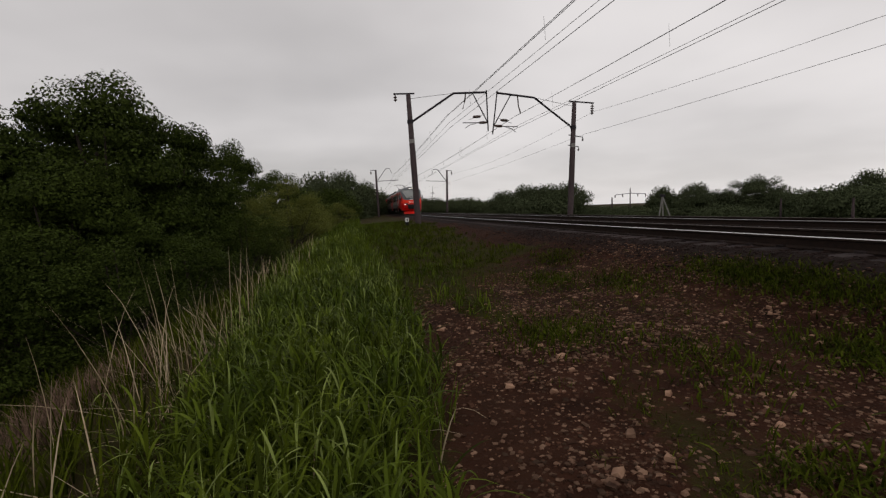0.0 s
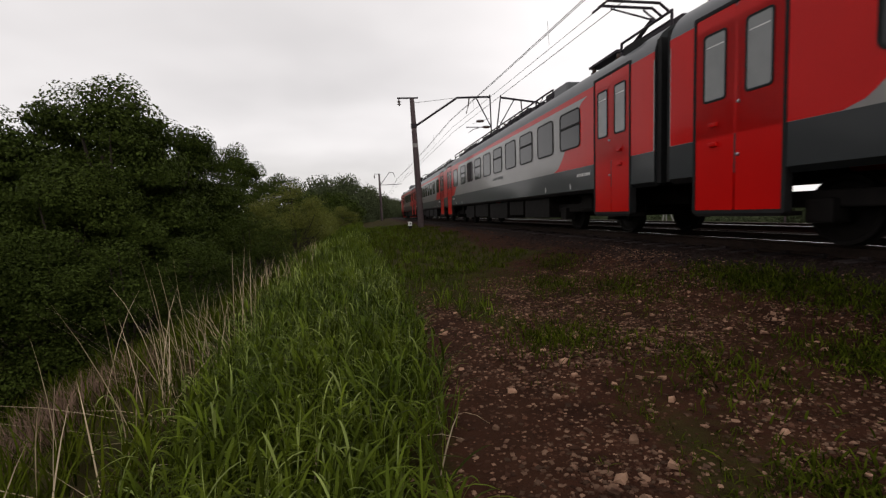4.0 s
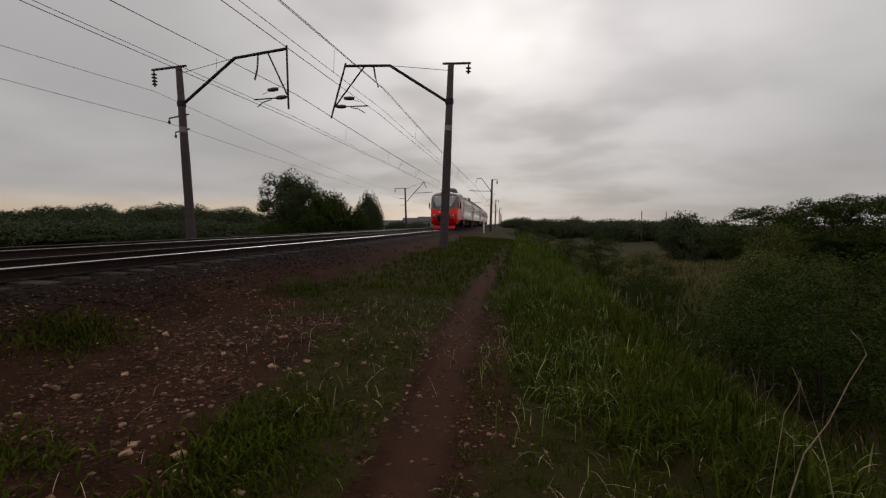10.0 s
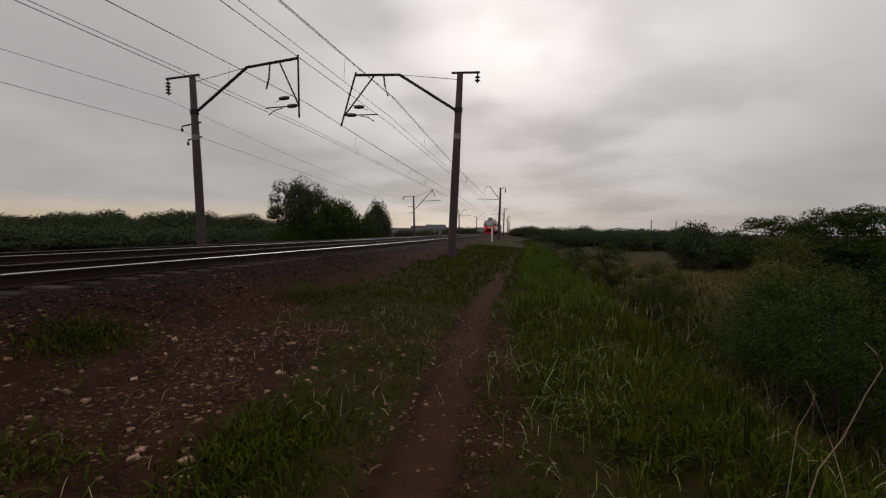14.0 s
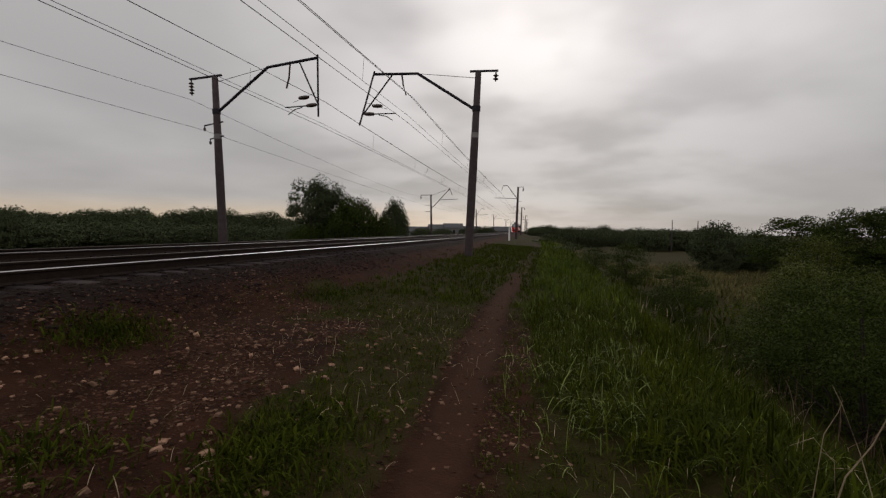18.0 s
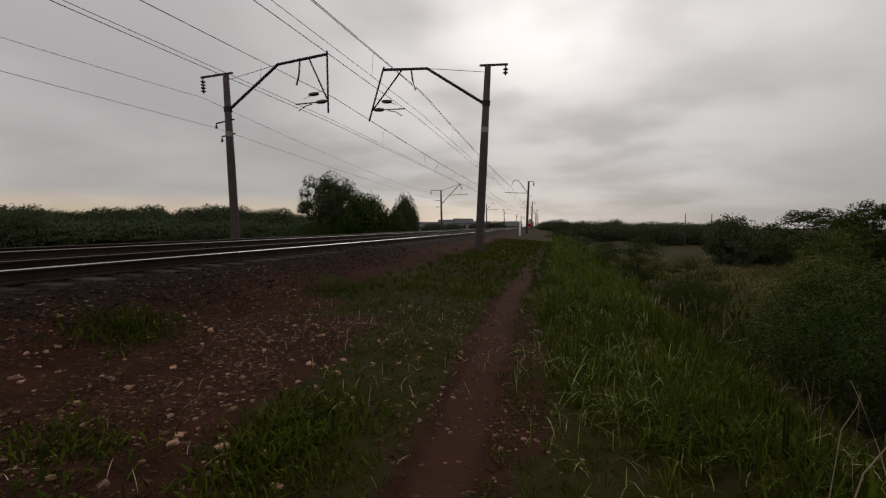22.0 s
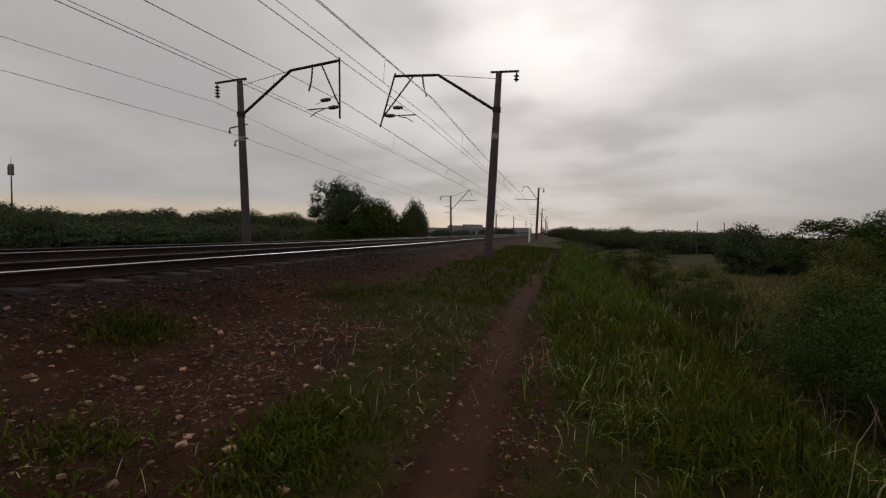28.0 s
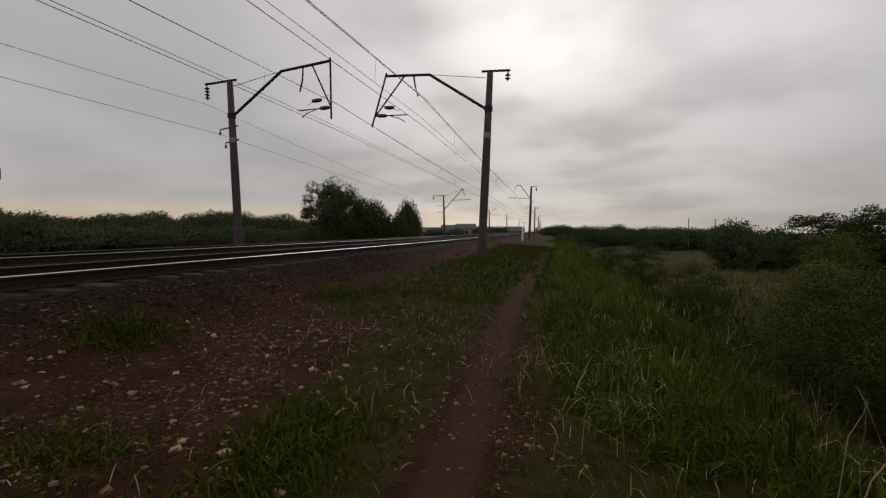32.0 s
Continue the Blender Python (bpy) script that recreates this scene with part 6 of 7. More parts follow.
def verge_edge(x, y, u):
    """Thick on the verge, thinning at the path and over the bank."""
    pu = path_u(y)
    k = u + 0.35 * noise.noise((x, y * 0.7, 4))
    if y > 0:
        lo = -0.72 - 0.07 * min(y, 12)
        return (1 - smooth01(pu - 0.95, pu - 0.22, u + 0.2 * noise.noise((x * 2, y * 1.3, 6)))) * smooth01(lo - 0.45, lo + 0.25, k)
    w = 0.75 * smooth01(-6.0, -1.8, y)
    return (1 - smooth01(pu - 1.1 - w, pu - 0.2 - w, u + 0.45 * noise.noise((x * 1.3, y * 1.0, 6)))) * smooth01(-2.3, -1.2, k) * (0.2 + 0.8 * smooth01(-1.6, -4.5, y))


def patchy(x, y, u):
    return 0.03 + max(0.0, cover_at(x, y) - 0.15) if u > path_u(y) + 0.3 or y > 6 or y < -9 else 0.6 if y < -0.8 and u < path_u(y) - 0.28 else 0.0


T1 = "tall bright green grass beside the trodden path"


def reeds(name, seed, n, area, height, length, width, material, label, keep, leaves=6):
    """Grass plants: a thin stem with arching leaves set along it."""
    p, r = scatter(seed, n, *area, keep)
    h = r.uniform(*height, n)
    tilt, az0 = np.abs(r.normal(0, 0.12, n)), r.uniform(0, math.tau, n)
    k = np.repeat(np.arange(n), leaves)
    m = len(k)
    f = r.uniform(0.08, 1.0, m)
    q = p[k].copy()
    q[:, 0] += np.cos(az0[k]) * np.sin(tilt[k]) * h[k] * f
    q[:, 1] += np.sin(az0[k]) * np.sin(tilt[k]) * h[k] * f
    q[:, 2] += np.cos(tilt[k]) * h[k] * f
    lean = np.clip(r.normal(0.28, 0.16, m), 0.03, 0.9)
    az = r.uniform(0, math.tau, m)
    base = np.concatenate([q, p])
    return ribbons(name, base, np.concatenate([r.uniform(*length, m) * (1.1 - 0.35 * f), h * 1.02]), np.concatenate([r.uniform(*width, m), np.full(n, 0.006)]), np.concatenate([az, az0]),
                   np.concatenate([lean, tilt]), np.concatenate([r.uniform(0.25, 1.15, m), np.full(n, 0.02)]), material, label, "grass", kinks=7)


reeds("tall_grass", 21, 720, (-1.7, 0.7, 1.2, 4.2), (0.22, 0.54), (0.18, 0.40), (0.009, 0.020), "blade", T1, verge_edge)
reeds("tall_grass", 57, 1100, (-1.75, 0.9, 4.0, 9.5), (0.25, 0.58), (0.18, 0.38), (0.010, 0.022), "blade", T1, verge_edge)
reeds("tall_grass", 53, 420, (-1.5, 0.8, 1.3, 9), (0.38, 0.66), (0.14, 0.30), (0.006, 0.013), "blade_light", T1, verge_edge, leaves=3)
blades("tall_grass", 58, 9000, (-1.9, 0.9, 1.0, 9), (0.18, 0.48), (0.005, 0.013), "blade", T1, keep=verge_edge, lean=0.24, bend=1.1, tuft=0.07)
blades("dead_blades", 52, 380, (-1.8, 0.7, 1.0, 9), (0.15, 0.5), (0.004, 0.010), "straw", "withered blades among the tall grass", keep=verge_edge, lean=0.5, bend=1.2, tuft=0.2)
blades("tall_grass", 22, 9000, (-1.9, 0.8, 9, 22), (0.3, 0.62), (0.012, 0.024), "blade", T1, keep=verge_edge, bend=1.1, tuft=0.06)
blades("tall_grass", 23, 7000, (-2.0, 0.9, 22, 60), (0.3, 0.6), (0.02, 0.035), "blade", T1, keep=verge_edge)
blades("tall_grass", 54, 700, (-1.6, 0.8, 9, 24), (0.4, 0.7), (0.012, 0.026), "blade_light", T1, keep=verge_edge, lean=0.35, bend=1.4, tuft=0.12)
blades("trampled_grass", 65, 1800, (-2.6, -0.25, -1.4, 1.3), (0.08, 0.3), (0.005, 0.012), "blade2", "trampled short grass on the verge", keep=lambda x, y, u: 0.0 if math.hypot(x, y) < 0.45 else 1.0, lean=0.7, bend=1.0)
T2 = "shorter mixed green grass on the verge"
blades("verge_grass", 24, 11500, (-2.6, 0.45, -9, -1.0), (0.08, 0.30), (0.005, 0.013), "blade2", T2, keep=lambda x, y, u: verge_edge(x, y, u) * (0.35 + 0.65 * smooth01(-0.25, 0.3, noise.noise((x * 1.1, y * 0.9, 17)))), lean=0.5, bend=1.2)
blades("verge_grass", 50, 3000, (-2.4, 0.3, -11, -3.2), (0.14, 0.34), (0.006, 0.012), "blade2", T2, keep=lambda x, y, u: verge_edge(x, y, u) * smooth01(-0.1, 0.3, noise.noise((x * 0.7, y * 0.5, 12)) + 0.05), lean=0.4, bend=1.2)
blades("verge_grass", 25, 9000, (-2.6, 0.5, -26, -9), (0.15, 0.42), (0.009, 0.018), "blade", T2, keep=verge_edge, lean=0.45)
blades("verge_grass", 26, 6000, (-2.6, 0.5, -75, -26), (0.2, 0.45), (0.02, 0.035), "blade", T2, keep=verge_edge)
blades("verge_grass", 55, 380, (-2.2, 0.3, -11, -2.4), (0.14, 0.36), (0.005, 0.011), "blade_light", T2, keep=verge_edge, lean=0.6, bend=1.5, tuft=0.2)
blades("sparse_grass", 27, 62000, (-0.8, 5.0, -10, 11), (0.02, 0.10), (0.003, 0.008), "blade2", "thin low grass growing through gravel", keep=patchy, lean=0.6, bend=0.9)
blades("sparse_grass", 28, 36000, (0.4, 4.7, -44, -9), (0.06, 0.20), (0.006, 0.014), "blade2", "thin low grass growing through gravel", keep=patchy)
blades("sparse_grass", 60, 7000, (0.4, 3.4, 6, 40), (0.10, 0.30), (0.008, 0.018), "blade", "thin low grass growing through gravel", keep=lambda x, y, u: patchy(x, y, u) * smooth01(3.4, 1.6, u))
blades("sparse_grass", 29, 22000, (0.6, 4.6, 10, 40), (0.06, 0.22), (0.008, 0.018), "blade2", "thin low grass growing through gravel", keep=patchy)
bank = lambda x, y, u: 0.25 + 0.75 * smooth01(-0.1, 0.4, noise.noise((x * 0.5, y * 0.5, 8)))
blades("bank_grass", 30, 9000, (-7, -1.2, 0.5, 16), (0.25, 0.7), (0.008, 0.018), "blade2", "rank dark grass on the shaded bank", keep=bank)
blades("bank_grass", 31, 8000, (-8, -1.4, -22, -0.5), (0.2, 0.55), (0.008, 0.018), "blade2", "rank dark grass on the shaded bank", keep=bank)
blades("bank_grass", 32, 9000, (-22, -4, -60, 50), (0.3, 0.9), (0.03, 0.07), "blade2", "rank dark grass on the shaded bank", keep=bank)
blades("dry_grass", 33, 1100, (-5.0, -1.4, 2.4, 9), (0.2, 0.5), (0.003, 0.006), "rust_straw", "dead reddish straw on the bank", keep=lambda x, y, u: smooth01(0.0, 0.35, noise.noise((x * 0.6 + 3, y * 0.4, 5)) + 0.12), lean=0.5)
blades("dry_grass", 59, 2000, (-5.0, -2.2, 4.6, 8.6), (0.3, 0.75), (0.004, 0.008), "rust_straw", "fuzzy patch of dead reddish grass on the bank", lean=0.35, bend=0.6, tuft=0.12, keep=lambda x, y, u: smooth01(1.0, 0.2, math.hypot((u + 3.5) / 1.2, (y - 6.4) / 1.7)))
SL = "tall dead straw stalks leaning on the bank"
blades("dry_stalks", 34, 63, (-1.75, -1.2, 3.6, 6.0), (0.5, 1.1), (0.003, 0.006), "straw", SL, "dry stalks", wind=2.7, lean=0.75, bend=0.35, tuft=0.2)
blades("dry_stalks", 56, 36, (-1.8, -1.3, 3.8, 6.2), (0.9, 1.6), (0.0035, 0.0065), "straw", SL, "dry stalks", wind=2.9, lean=0.5, bend=0.35, tuft=0.22)
blades("dry_stalks", 61, 45, (-1.9, -1.25, 5.6, 10.0), (0.6, 1.2), (0.0035, 0.0065), "straw", SL, "dry stalks", lean=0.5, bend=0.35, tuft=0.2)
blades("fallen_stalks", 67, 18, (-2.6, -0.9, 1.7, 3.4), (1.0, 1.6), (0.003, 0.006), "straw", "long dead stalks lying over the bank", "dry stalks", wind=2.9, lean=1.0, bend=0.55, tuft=0.3)
blades("fallen_stalks", 62, 27, (-2.3, -1.1, 1.8, 3.6), (0.6, 1.1), (0.005, 0.009), "straw", "long dead stalks lying over the bank", "dry stalks", lean=1.15, bend=0.3, tuft=0.25)
blades("dry_stalks", 35, 90, (-2.6, -1.2, 9, 20), (0.5, 0.9), (0.008, 0.014), "straw", "tall dead straw stalks leaning on the bank", "dry stalks", lean=0.4, bend=0.35, tuft=0.12)
blades("bank_herbs", 66, 7000, (-3.6, -1.0, -9, -1.3), (0.12, 0.36), (0.006, 0.016), "blade2", "dark low herbs and grass at the edge of the bank", keep=lambda x, y, u: smooth01(-3.6, -2.4, u) * smooth01(-0.9, -1.5, u), lean=0.5, bend=0.9, tuft=0.07)
blades("dry_grass", 63, 300, (-5.5, -2.9, -10, -4.5), (0.25, 0.7), (0.004, 0.009), "rust_straw", "brown dead grass below the verge", lean=0.4, bend=0.7, tuft=0.15)
blades("verge_tips", 64, 420, (-1.9, 0.1, -8, -2.2), (0.12, 0.34), (0.003, 0.006), "blade_light", "pale drooping seed blades over the verge grass", keep=verge_edge, lean=0.45, bend=1.4, tuft=0.3)
blades("dry_stalks", 36, 60, (-3.2, -1.5, -14, -4.2), (0.4, 0.9), (0.005, 0.009), "straw", "thin dead stalks among verge grass", "dry stalks", lean=0.6, bend=0.6, tuft=0.3)
blades("dry_grass", 37, 900, (-2.4, 3.6, -8, -1.2), (0.06, 0.20), (0.0025, 0.0048), "straw", "scattered dead grass blades on the verge", lean=0.7, bend=0.9, tuft=0.4, keep=lambda x, y, u: 0.0 if abs(u - path_u(y)) < 0.5 else 1.0)
for k, (wx, wy, rx, ry, n) in enumerate(((5.05, 3.6, 0.35, 1.6, 900), (4.75, 0.2, 0.5, 1.0, 900), (3.2, 0.9, 0.4, 0.5, 220), (3.0, 3.2, 0.45, 0.7, 220), (4.6, -3.9, 0.4, 0.55, 420), (4.3, 6.4, 0.4, 0.9, 320), (4.6, 9.3, 0.4, 0.8, 260), (4.2, -8.0, 0.4, 0.9, 260), (2.6, -1.3, 0.5, 0.35, 260), (3.0, -2.1, 0.5, 0.3, 160), (1.75, -2.6, 0.35, 0.7, 600), (2.3, 4.6, 0.6, 0.7, 420), (3.6, 7.5, 0.5, 0.9, 300), (2.4, 1.7, 0.3, 0.3, 160), (4.2, 2.5, 0.4, 0.8, 700), (4.55, 1.3, 0.4, 0.7, 800), (4.4, 0.2, 0.4, 0.6, 800), (4.2, -0.8, 0.4, 0.5, 500), (5.1, 4.9, 0.3, 1.1, 600), (3.75, -22.3, 0.5, 0.7, 500), (3.3, -19.5, 0.5, 0.9, 300))):
    r = np.random.default_rng(60 + k)
    n *= 3
    q = r.normal(size=(n, 2)) * [rx * 0.6, ry * 0.6] + [wx, wy]
    p = np.array([(a, b, ground_z(a, b) - 0.01) for a, b in q])
    ribbons("weed_clump", p, r.uniform(0.04, 0.15, n), r.uniform(0.006, 0.018, n), r.uniform(0, math.tau, n), np.abs(r.normal(0.3, 0.45, n)), r.uniform(0.1, 0.8, n), "blade2", "low leafy green weeds on the ballast slope", "weeds")

# ---- stones ----


def stone_shape(rng):
    a = np.array([(-1, -1, -1), (1, -1, -1), (1, 1, -1), (-1, 1, -1), (-1, -1, 1), (1, -1, 1), (1, 1, 1), (-1, 1, 1)], float)
    a[4:, :2] *= rng.uniform(0.45, 0.95)
    a += rng.uniform(-0.35, 0.35, a.shape)
    return a * rng.uniform(0.45, 1.0, 3) * [1, 1, 0.55]


BOX_F = np.array([(0, 3, 2, 1), (4, 5, 6, 7), (0, 1, 5, 4), (1, 2, 6, 5), (2, 3, 7, 6), (3, 0, 4, 7)])


def stones(name, seed, n, area, size, keep, label, material="stone"):
    p, rng = scatter(seed, n, *area, keep)
    vs, fs = [], []
    shapes = [stone_shape(rng) for _ in range(40)]
    for i, c in enumerate(p):
        a = rng.uniform(0, math.tau)
        s = shapes[i % 40] * rng.uniform(*size) * 0.5 * (1.7 if rng.random() < 0.06 else 1)
        co, si = math.cos(a), math.sin(a)
        vs.append(np.stack([s[:, 0] * co - s[:, 1] * si, s[:, 0] * si + s[:, 1] * co, s[:, 2] * 0.7], 1) + c + [0, 0, 0.012])
        fs.append(BOX_F + 8 * i)
    me = bpy.data.meshes.new(name)
    me.from_pydata(np.concatenate(vs).tolist(), [], np.concatenate(fs).tolist())
    me.materials.append(M[material])
    return tagged(new(name, me), label, "gravel", kind="stuff")


bare = lambda x, y, u: (1 - 0.85 * cover_at(x, y)) * (0.25 if y < 1.5 and abs(u - path_u(y)) < 0.26 else 1.0) * (0.3 + 0.7 * smooth01(-0.3, 0.3, noise.noise((x * 0.8, y * 0.8, 31)) + 0.4 * noise.noise((x * 2.6, y * 2.6, 33))))
stones("gravel", 41, 15000, (-0.2, 5.6, -8, 9), (0.014, 0.044), lambda x, y, u: bare(x, y, u) * (0.3 if y < -0.3 else 0.75), "loose brown and grey crushed stones")
stones("gravel", 45, 20000, (0.1, 4.9, -6.5, 7.5), (0.008, 0.026), bare, "loose brown and grey crushed stones", "stone_dark")
stones("gravel", 46, 16000, (0.3, 5.4, -9, 9), (0.012, 0.045), bare, "loose brown and grey crushed stones", "stone_dark")
stones("gravel", 47, 4200, (0.9, 5.2, -8, 9), (0.018, 0.052), lambda x, y, u: bare(x, y, u) * (0.3 if y < -0.5 else 0.8) * smooth01(-0.15, 0.35, noise.noise((x * 0.5 + 9, y * 0.5, 40)) + 0.1), "loose pale angular crushed stones")
stones("ballast", 48, 6000, (4.7, 6.3, -14, 14), (0.035, 0.075), lambda x, y, u: 1.0, "dark crushed stone ballast round the sleepers", "ballast")
stones("gravel", 42, 8000, (0.5, 5.6, -26, 26), (0.02, 0.06), bare, "loose brown and grey crushed stones", "stone_dark")
stones("ballast", 43, 9000, (4.9, 9.6, -16, 16), (0.035, 0.08), lambda x, y, u: 1.0, "dark crushed stone ballast round the sleepers", "ballast")
stones("ballast", 44, 5000, (9.0, 13.6, -26, 26), (0.04, 0.09), lambda x, y, u: 1.0, "dark crushed stone ballast round the sleepers", "ballast")
rs = np.random.default_rng(5)
STONES = []
for k in range(8):
    me = bpy.data.meshes.new("stone")
    me.from_pydata((stone_shape(rs) * 0.034).tolist(), [], BOX_F.tolist())
    me.materials.append(M["stone"])
    STONES.append(me)
for k in range(260):
    y = rs.uniform(-5.5, 6.5)
    u = rs.uniform(0.9, 4.6)
    x = u + shift(u, y)
    s = rs.uniform(0.5, 1.25)
    shared("stone", STONES[k % 8], ground, pose(x, y, ground_z(x, y) + 0.008, rs.uniform(-15, 15), rs.uniform(-15, 15), rs.uniform(0, 360)) @ Matrix.Diagonal((s, s, s * 0.8, 1)))

# pale dry fields in the hollow and curved dead stems by the verge
for k, (fx, fy, rx, ry, n) in enumerate(((-9.5, -52, 5, 9, 2600), (-15, -62, 6, 9, 2600), (-24, -58, 7, 8, 2200), (-19, -42, 5, 6, 1800), (-30, -75, 10, 10, 2200))):
    r = np.random.default_rng(80 + k)
    n *= 2
    q = r.normal(size=(n, 2)) * [rx * 0.6, ry * 0.6] + [fx, fy]
    p = np.array([(a, b, ground_z(a, b) - 0.02) for a, b in q])
    ribbons("dry_field_grass", p, r.uniform(0.5, 1.1, n), r.uniform(0.05, 0.1, n), r.uniform(0, math.tau, n), np.abs(r.normal(0.1, 0.3, n)), r.uniform(0.1, 0.8, n), "drygrass", "pale dry grass in the hollow field", "grass")
STEMS = ((0.0037, ((-1.19, -2.42, -1.08), (-1.29, -2.37, -0.51), (-1.36, -2.33, -0.34), (-1.42, -2.30, -0.13), (-1.46, -2.27, 0.0), (-1.44, -2.28, 0.06), (-1.41, -2.30, 0.10))),
         (0.0027, ((-1.45, -2.28, -1.08), (-1.37, -2.33, -0.56), (-1.33, -2.35, -0.39), (-1.27, -2.38, -0.19), (-1.24, -2.40, -0.11))),
         (0.0022, ((-1.18, -2.45, -0.95), (-1.22, -2.41, -0.34), (-1.26, -2.39, -0.23), (-1.27, -2.38, -0.17), (-1.26, -2.39, -0.13))),
         (0.0022, ((-1.6, -3.0, -1.1), (-1.55, -2.95, -0.7), (-1.42, -2.9, -0.55), (-1.3, -2.88, -0.6))))
for w, pts in STEMS:
    tagged(part("dead_stem", T(list(pts), w, 6, w * 0.4), "straw"), "pale curved dead stem among verge grass", "dead stem", group="dead stems")

# ---- small things along the line and far off ----


def km_post(x, y, h, label):
    z = ground_z(x, y)
    top = tagged(new("marker_post"), label, "marker post")
    top.matrix_basis = pose(x, y, z - 0.2)
    part("post", B(-0.09, 0.09, -0.09, 0.09, 0, h - 0.02, bev=0.015), "black" if h < 1 else "white", top, "painted concrete post")
    part("white_head", B(-0.1, 0.1, -0.1, 0.1, h - 0.02, h + 0.22, bev=0.015), "white", top, "white painted post head")
    part("number_plate", B(-0.04, 0.04, -0.106, -0.1, h + 0.04, h + 0.16), "dgrey", top)
    return top


def mast(x, y, h, arms, label):
    """A far pole with crossarms: (height, half width)."""
    z = ground_z(x, y)
    top = tagged(new("utility_pole"), label, "utility pole", group="utility poles")
    top.matrix_basis = pose(x, y, z - 0.3, 0, 0, -math.degrees(math.atan2(x, y)))
    part("pole_shaft", T([(0, 0, 0), (0, 0, h + 0.3)], 0.16, 8, 0.1), "pole", top)
    for a, w in arms:
        part("crossarm", T([(-w, 0, a + 0.1), (0, 0, a + 0.35), (w, 0, a + 0.1)], 0.07, 6), "iron", top)
        for k in (-1, -0.5, 0.5, 1):
            part("insulator", lathe(bmesh.new(), [(0.05, -0.7), (0.1, -0.6), (0.1, -0.1), (0.05, 0)], 8, at=(w * k, 0, a + 0.12 + (0.12 if abs(k) < 1 else 0))), "porcelain", top)
    return top


def house(x, y, w, d, h, roof_h, label):
    z = ground_z(x, y)
    top = tagged(new("house"), label, "house", group="distant houses")
    top.matrix_basis = pose(x, y, z, 0, 0, -math.degrees(math.atan2(x, y)) + 8)
    wl = part("wall", B(-w / 2, w / 2, -d / 2, d / 2, -0.5, h), "plaster", top, "pale plastered house wall")
    bm = bmesh.new()
    vs = [bm.verts.new(v) for v in ((-w / 2 - 0.4, -d / 2 - 0.4, h), (w / 2 + 0.4, -d / 2 - 0.4, h), (w / 2 + 0.4, d / 2 + 0.4, h), (-w / 2 - 0.4, d / 2 + 0.4, h), (-w / 2 - 0.4, 0, h + roof_h), (w / 2 + 0.4, 0, h + roof_h))]
    for q in ((0, 1, 5, 4), (2, 3, 4, 5), (0, 4, 3), (1, 2, 5), (0, 3, 2, 1)):
        bm.faces.new([vs[i] for i in q])
    part("roof", bm, "slate", top, "grey sheet-metal pitched roof")
    n = max(2, int(w / 3))
    for k in range(n):
        xx = -w / 2 + w * (k + 0.5) / n
        part("window", B(xx - 0.5, xx + 0.5, -d / 2 - 0.04, -d / 2 + 0.02, h * 0.35, h * 0.75), "glass", wl)
    return top


km_post(4.15, 28.70, 0.52, 'short white marker post with black foot by the path')
km_post(5.74, -61.73, 1.9, 'tall white kilometre post beside the line')
mast(62.9, 90.3, 3.8 - ground_z(62.9, 90.3), ((3.8 - ground_z(62.9, 90.3) - 1.2, 3.1),), 'far power line pole with wide insulator crossarm')
mast(46.2, 71.4, 1.6 - ground_z(46.2, 71.4), (), 'plain pale pole standing across the tracks')
mast(56.6, 49.2, 0.4 - ground_z(56.6, 49.2), (), 'plain pale pole standing across the tracks')
mast(48.8, 34.9, 0.3 - ground_z(48.8, 34.9), (), 'plain pale pole standing across the tracks')
mast(-33.7, -146.2, 4.4 - ground_z(-33.7, -146.2), (), 'thin far pole on the skyline')
mast(-37.4, -134.9, 3.8 - ground_z(-37.4, -134.9), (), 'thin far pole on the skyline')
house(64.9, -220.7, 13, 8, 2.2 - ground_z(64.9, -220.7) - 2.2, 2.2, 'long low pale distant house')
house(55.3, -223.2, 11, 8, 3.4 - ground_z(55.3, -223.2) - 2.2, 2.2, 'distant pale house with grey pitched roof')
house(49.0, -224.7, 9, 8, 4.0 - ground_z(49.0, -224.7) - 2.2, 2.2, 'distant house with tall roof')
house(40.7, -226.4, 10, 8, 2.7 - ground_z(40.7, -226.4) - 2.2, 2.2, 'distant pale house with grey pitched roof')
house(25.5, -228.6, 9, 8, 2.7 - ground_z(25.5, -228.6) - 2.2, 2.2, 'distant pale house with grey pitched roof')
house(122.0, -87.2, 12, 8, 2.7 - ground_z(122.0, -87.2) - 0.7, 0.7, 'flat-roofed far building behind trees')
TX, TY, TZ = 145.9, -87.2, 16.7
tower = tagged(new("antenna_tower"), "slender far antenna tower with boxy head", "antenna tower")
tower.matrix_basis = pose(TX, TY, ground_z(TX, TY))
TH = TZ - ground_z(TX, TY)
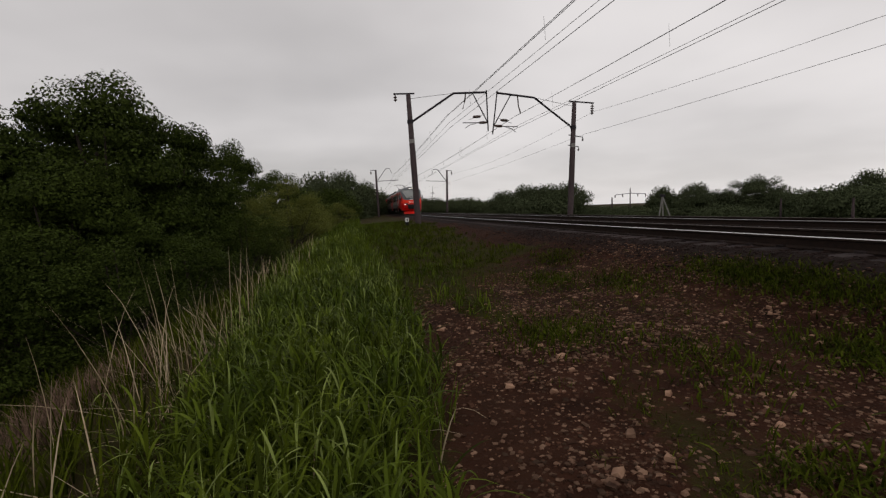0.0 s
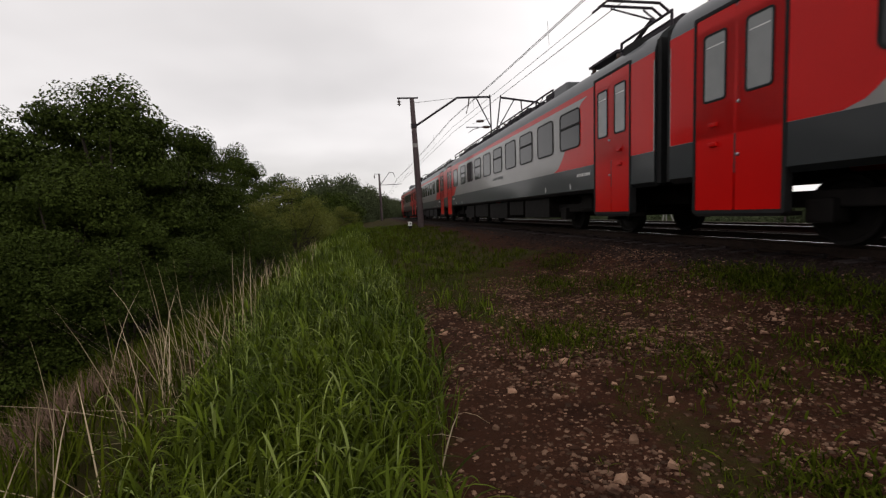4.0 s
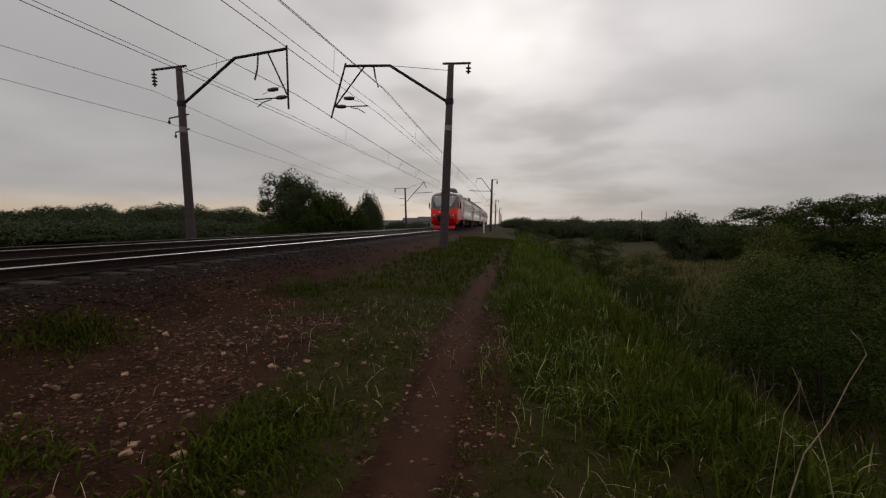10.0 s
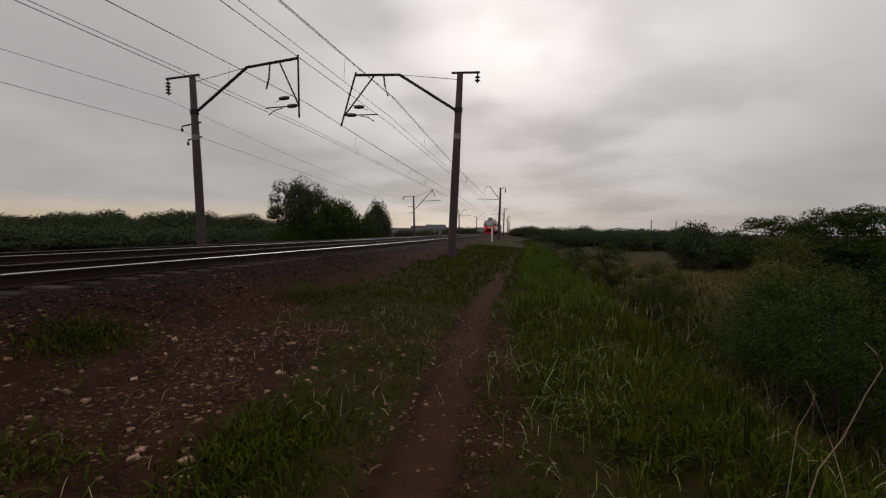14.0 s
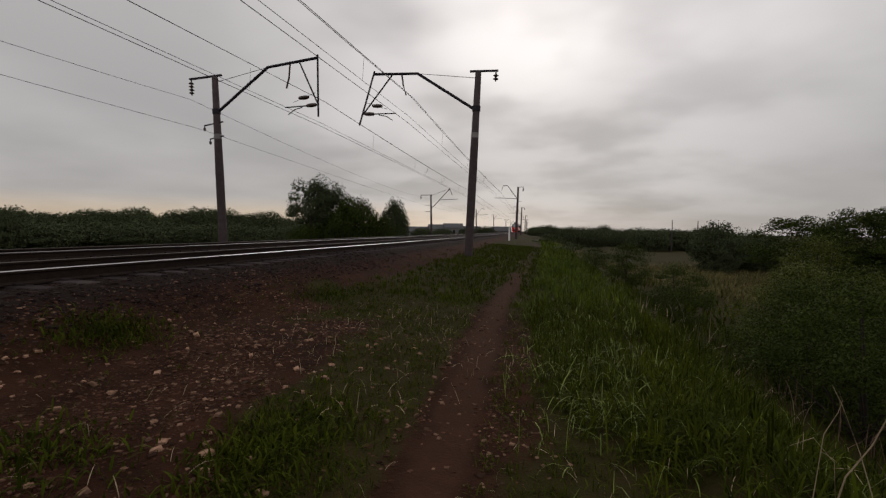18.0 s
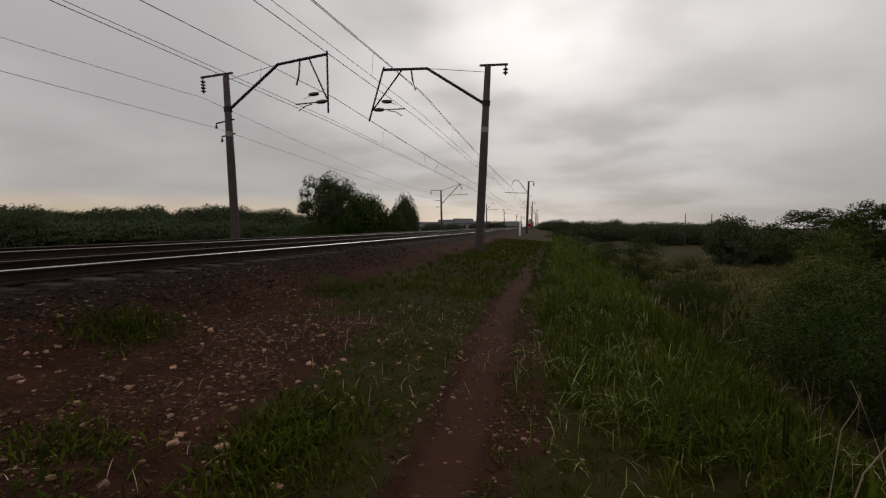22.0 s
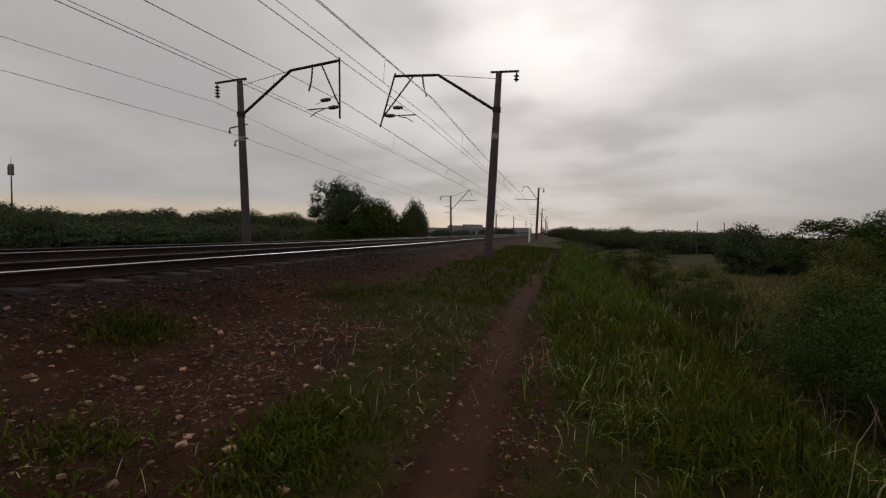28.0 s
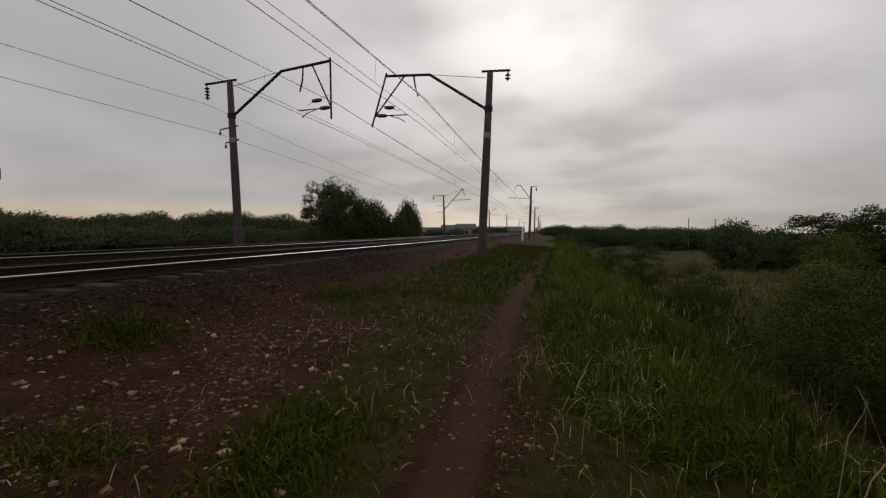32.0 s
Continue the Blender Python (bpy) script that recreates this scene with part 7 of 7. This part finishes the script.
part("tower_mast", T([(0, 0, -0.5), (0, 0, TH - 2.5)], 0.3, 8, 0.14), "slate", tower)
part("antenna_head", B(-0.45, 0.45, -0.45, 0.45, TH - 3.0, TH, bev=0.1), "plaster", tower, "pale boxy antenna head")
for k in range(3):
    part("antenna_panel", B(-0.16, 0.16, -0.75, -0.5, TH - 3.0, TH - 0.6), "slate", tower, m=pose(0, 0, 0, 0, 0, k * 120 + 30))
part("lightning_rod", T([(0, 0, TH), (0, 0, TH + 1.6)], 0.06, 6), "iron", tower)
# far radio mast and three-legged stand across the tracks
mast(59.9, 293.9, 15.6 - ground_z(59.9, 293.9), ((15.6 - ground_z(59.9, 293.9) - 4, 1.2),), 'thin far lattice mast above the trees')
stand = tagged(new("cable_stand"), "tall pale three-legged cable stand", "stand")
SX, SY, SZ = 43.3, 55.0, 1.3
stand.matrix_basis = pose(SX, SY, ground_z(SX, SY))
for dx in (-0.9, 0.15, 2.1):
    part("leg", T([(dx * 0.55, -dx * 0.5, -0.3), (0, 0, SZ - ground_z(SX, SY))], 0.09, 6), "plaster", stand)
part("stand_head", B(-0.25, 0.25, -0.25, 0.25, SZ - ground_z(SX, SY) - 0.1, SZ - ground_z(SX, SY) + 0.25, bev=0.04), "iron", stand)



def place_on_track(s, turned):
    """The pose of a car whose origin stands at s along the line."""
    h = -math.degrees(math.atan((off(s + 8) - off(s - 8)) / 16))
    return pose(AXIS + off(s), s, 0, 0, 0, h + (180 if turned else 0))


def tail_at(t):
    """How far along the line the last car's rear door stands."""
    return float(np.interp(t, [0, 1, 2, 3, 5.5, 6, 6.6, 7, 7.4, 8, 9, 32], [150.3, 130.2, 108.9, 88.95, 38.1, 27.8, 15.93, 8.13, 0.1, -12.38, -32.5, -506.0]))


def motions():
    for car, shift, turned in CARS:
        walk(car, [(t, place_on_track(tail_at(t) + shift, turned)) for t in (*np.arange(0, 6.1, 0.5), 6.3, 6.6, 6.8, 7.0, 7.2, 7.4, 7.7, *np.arange(8, 32.01, 0.5))])


motions()
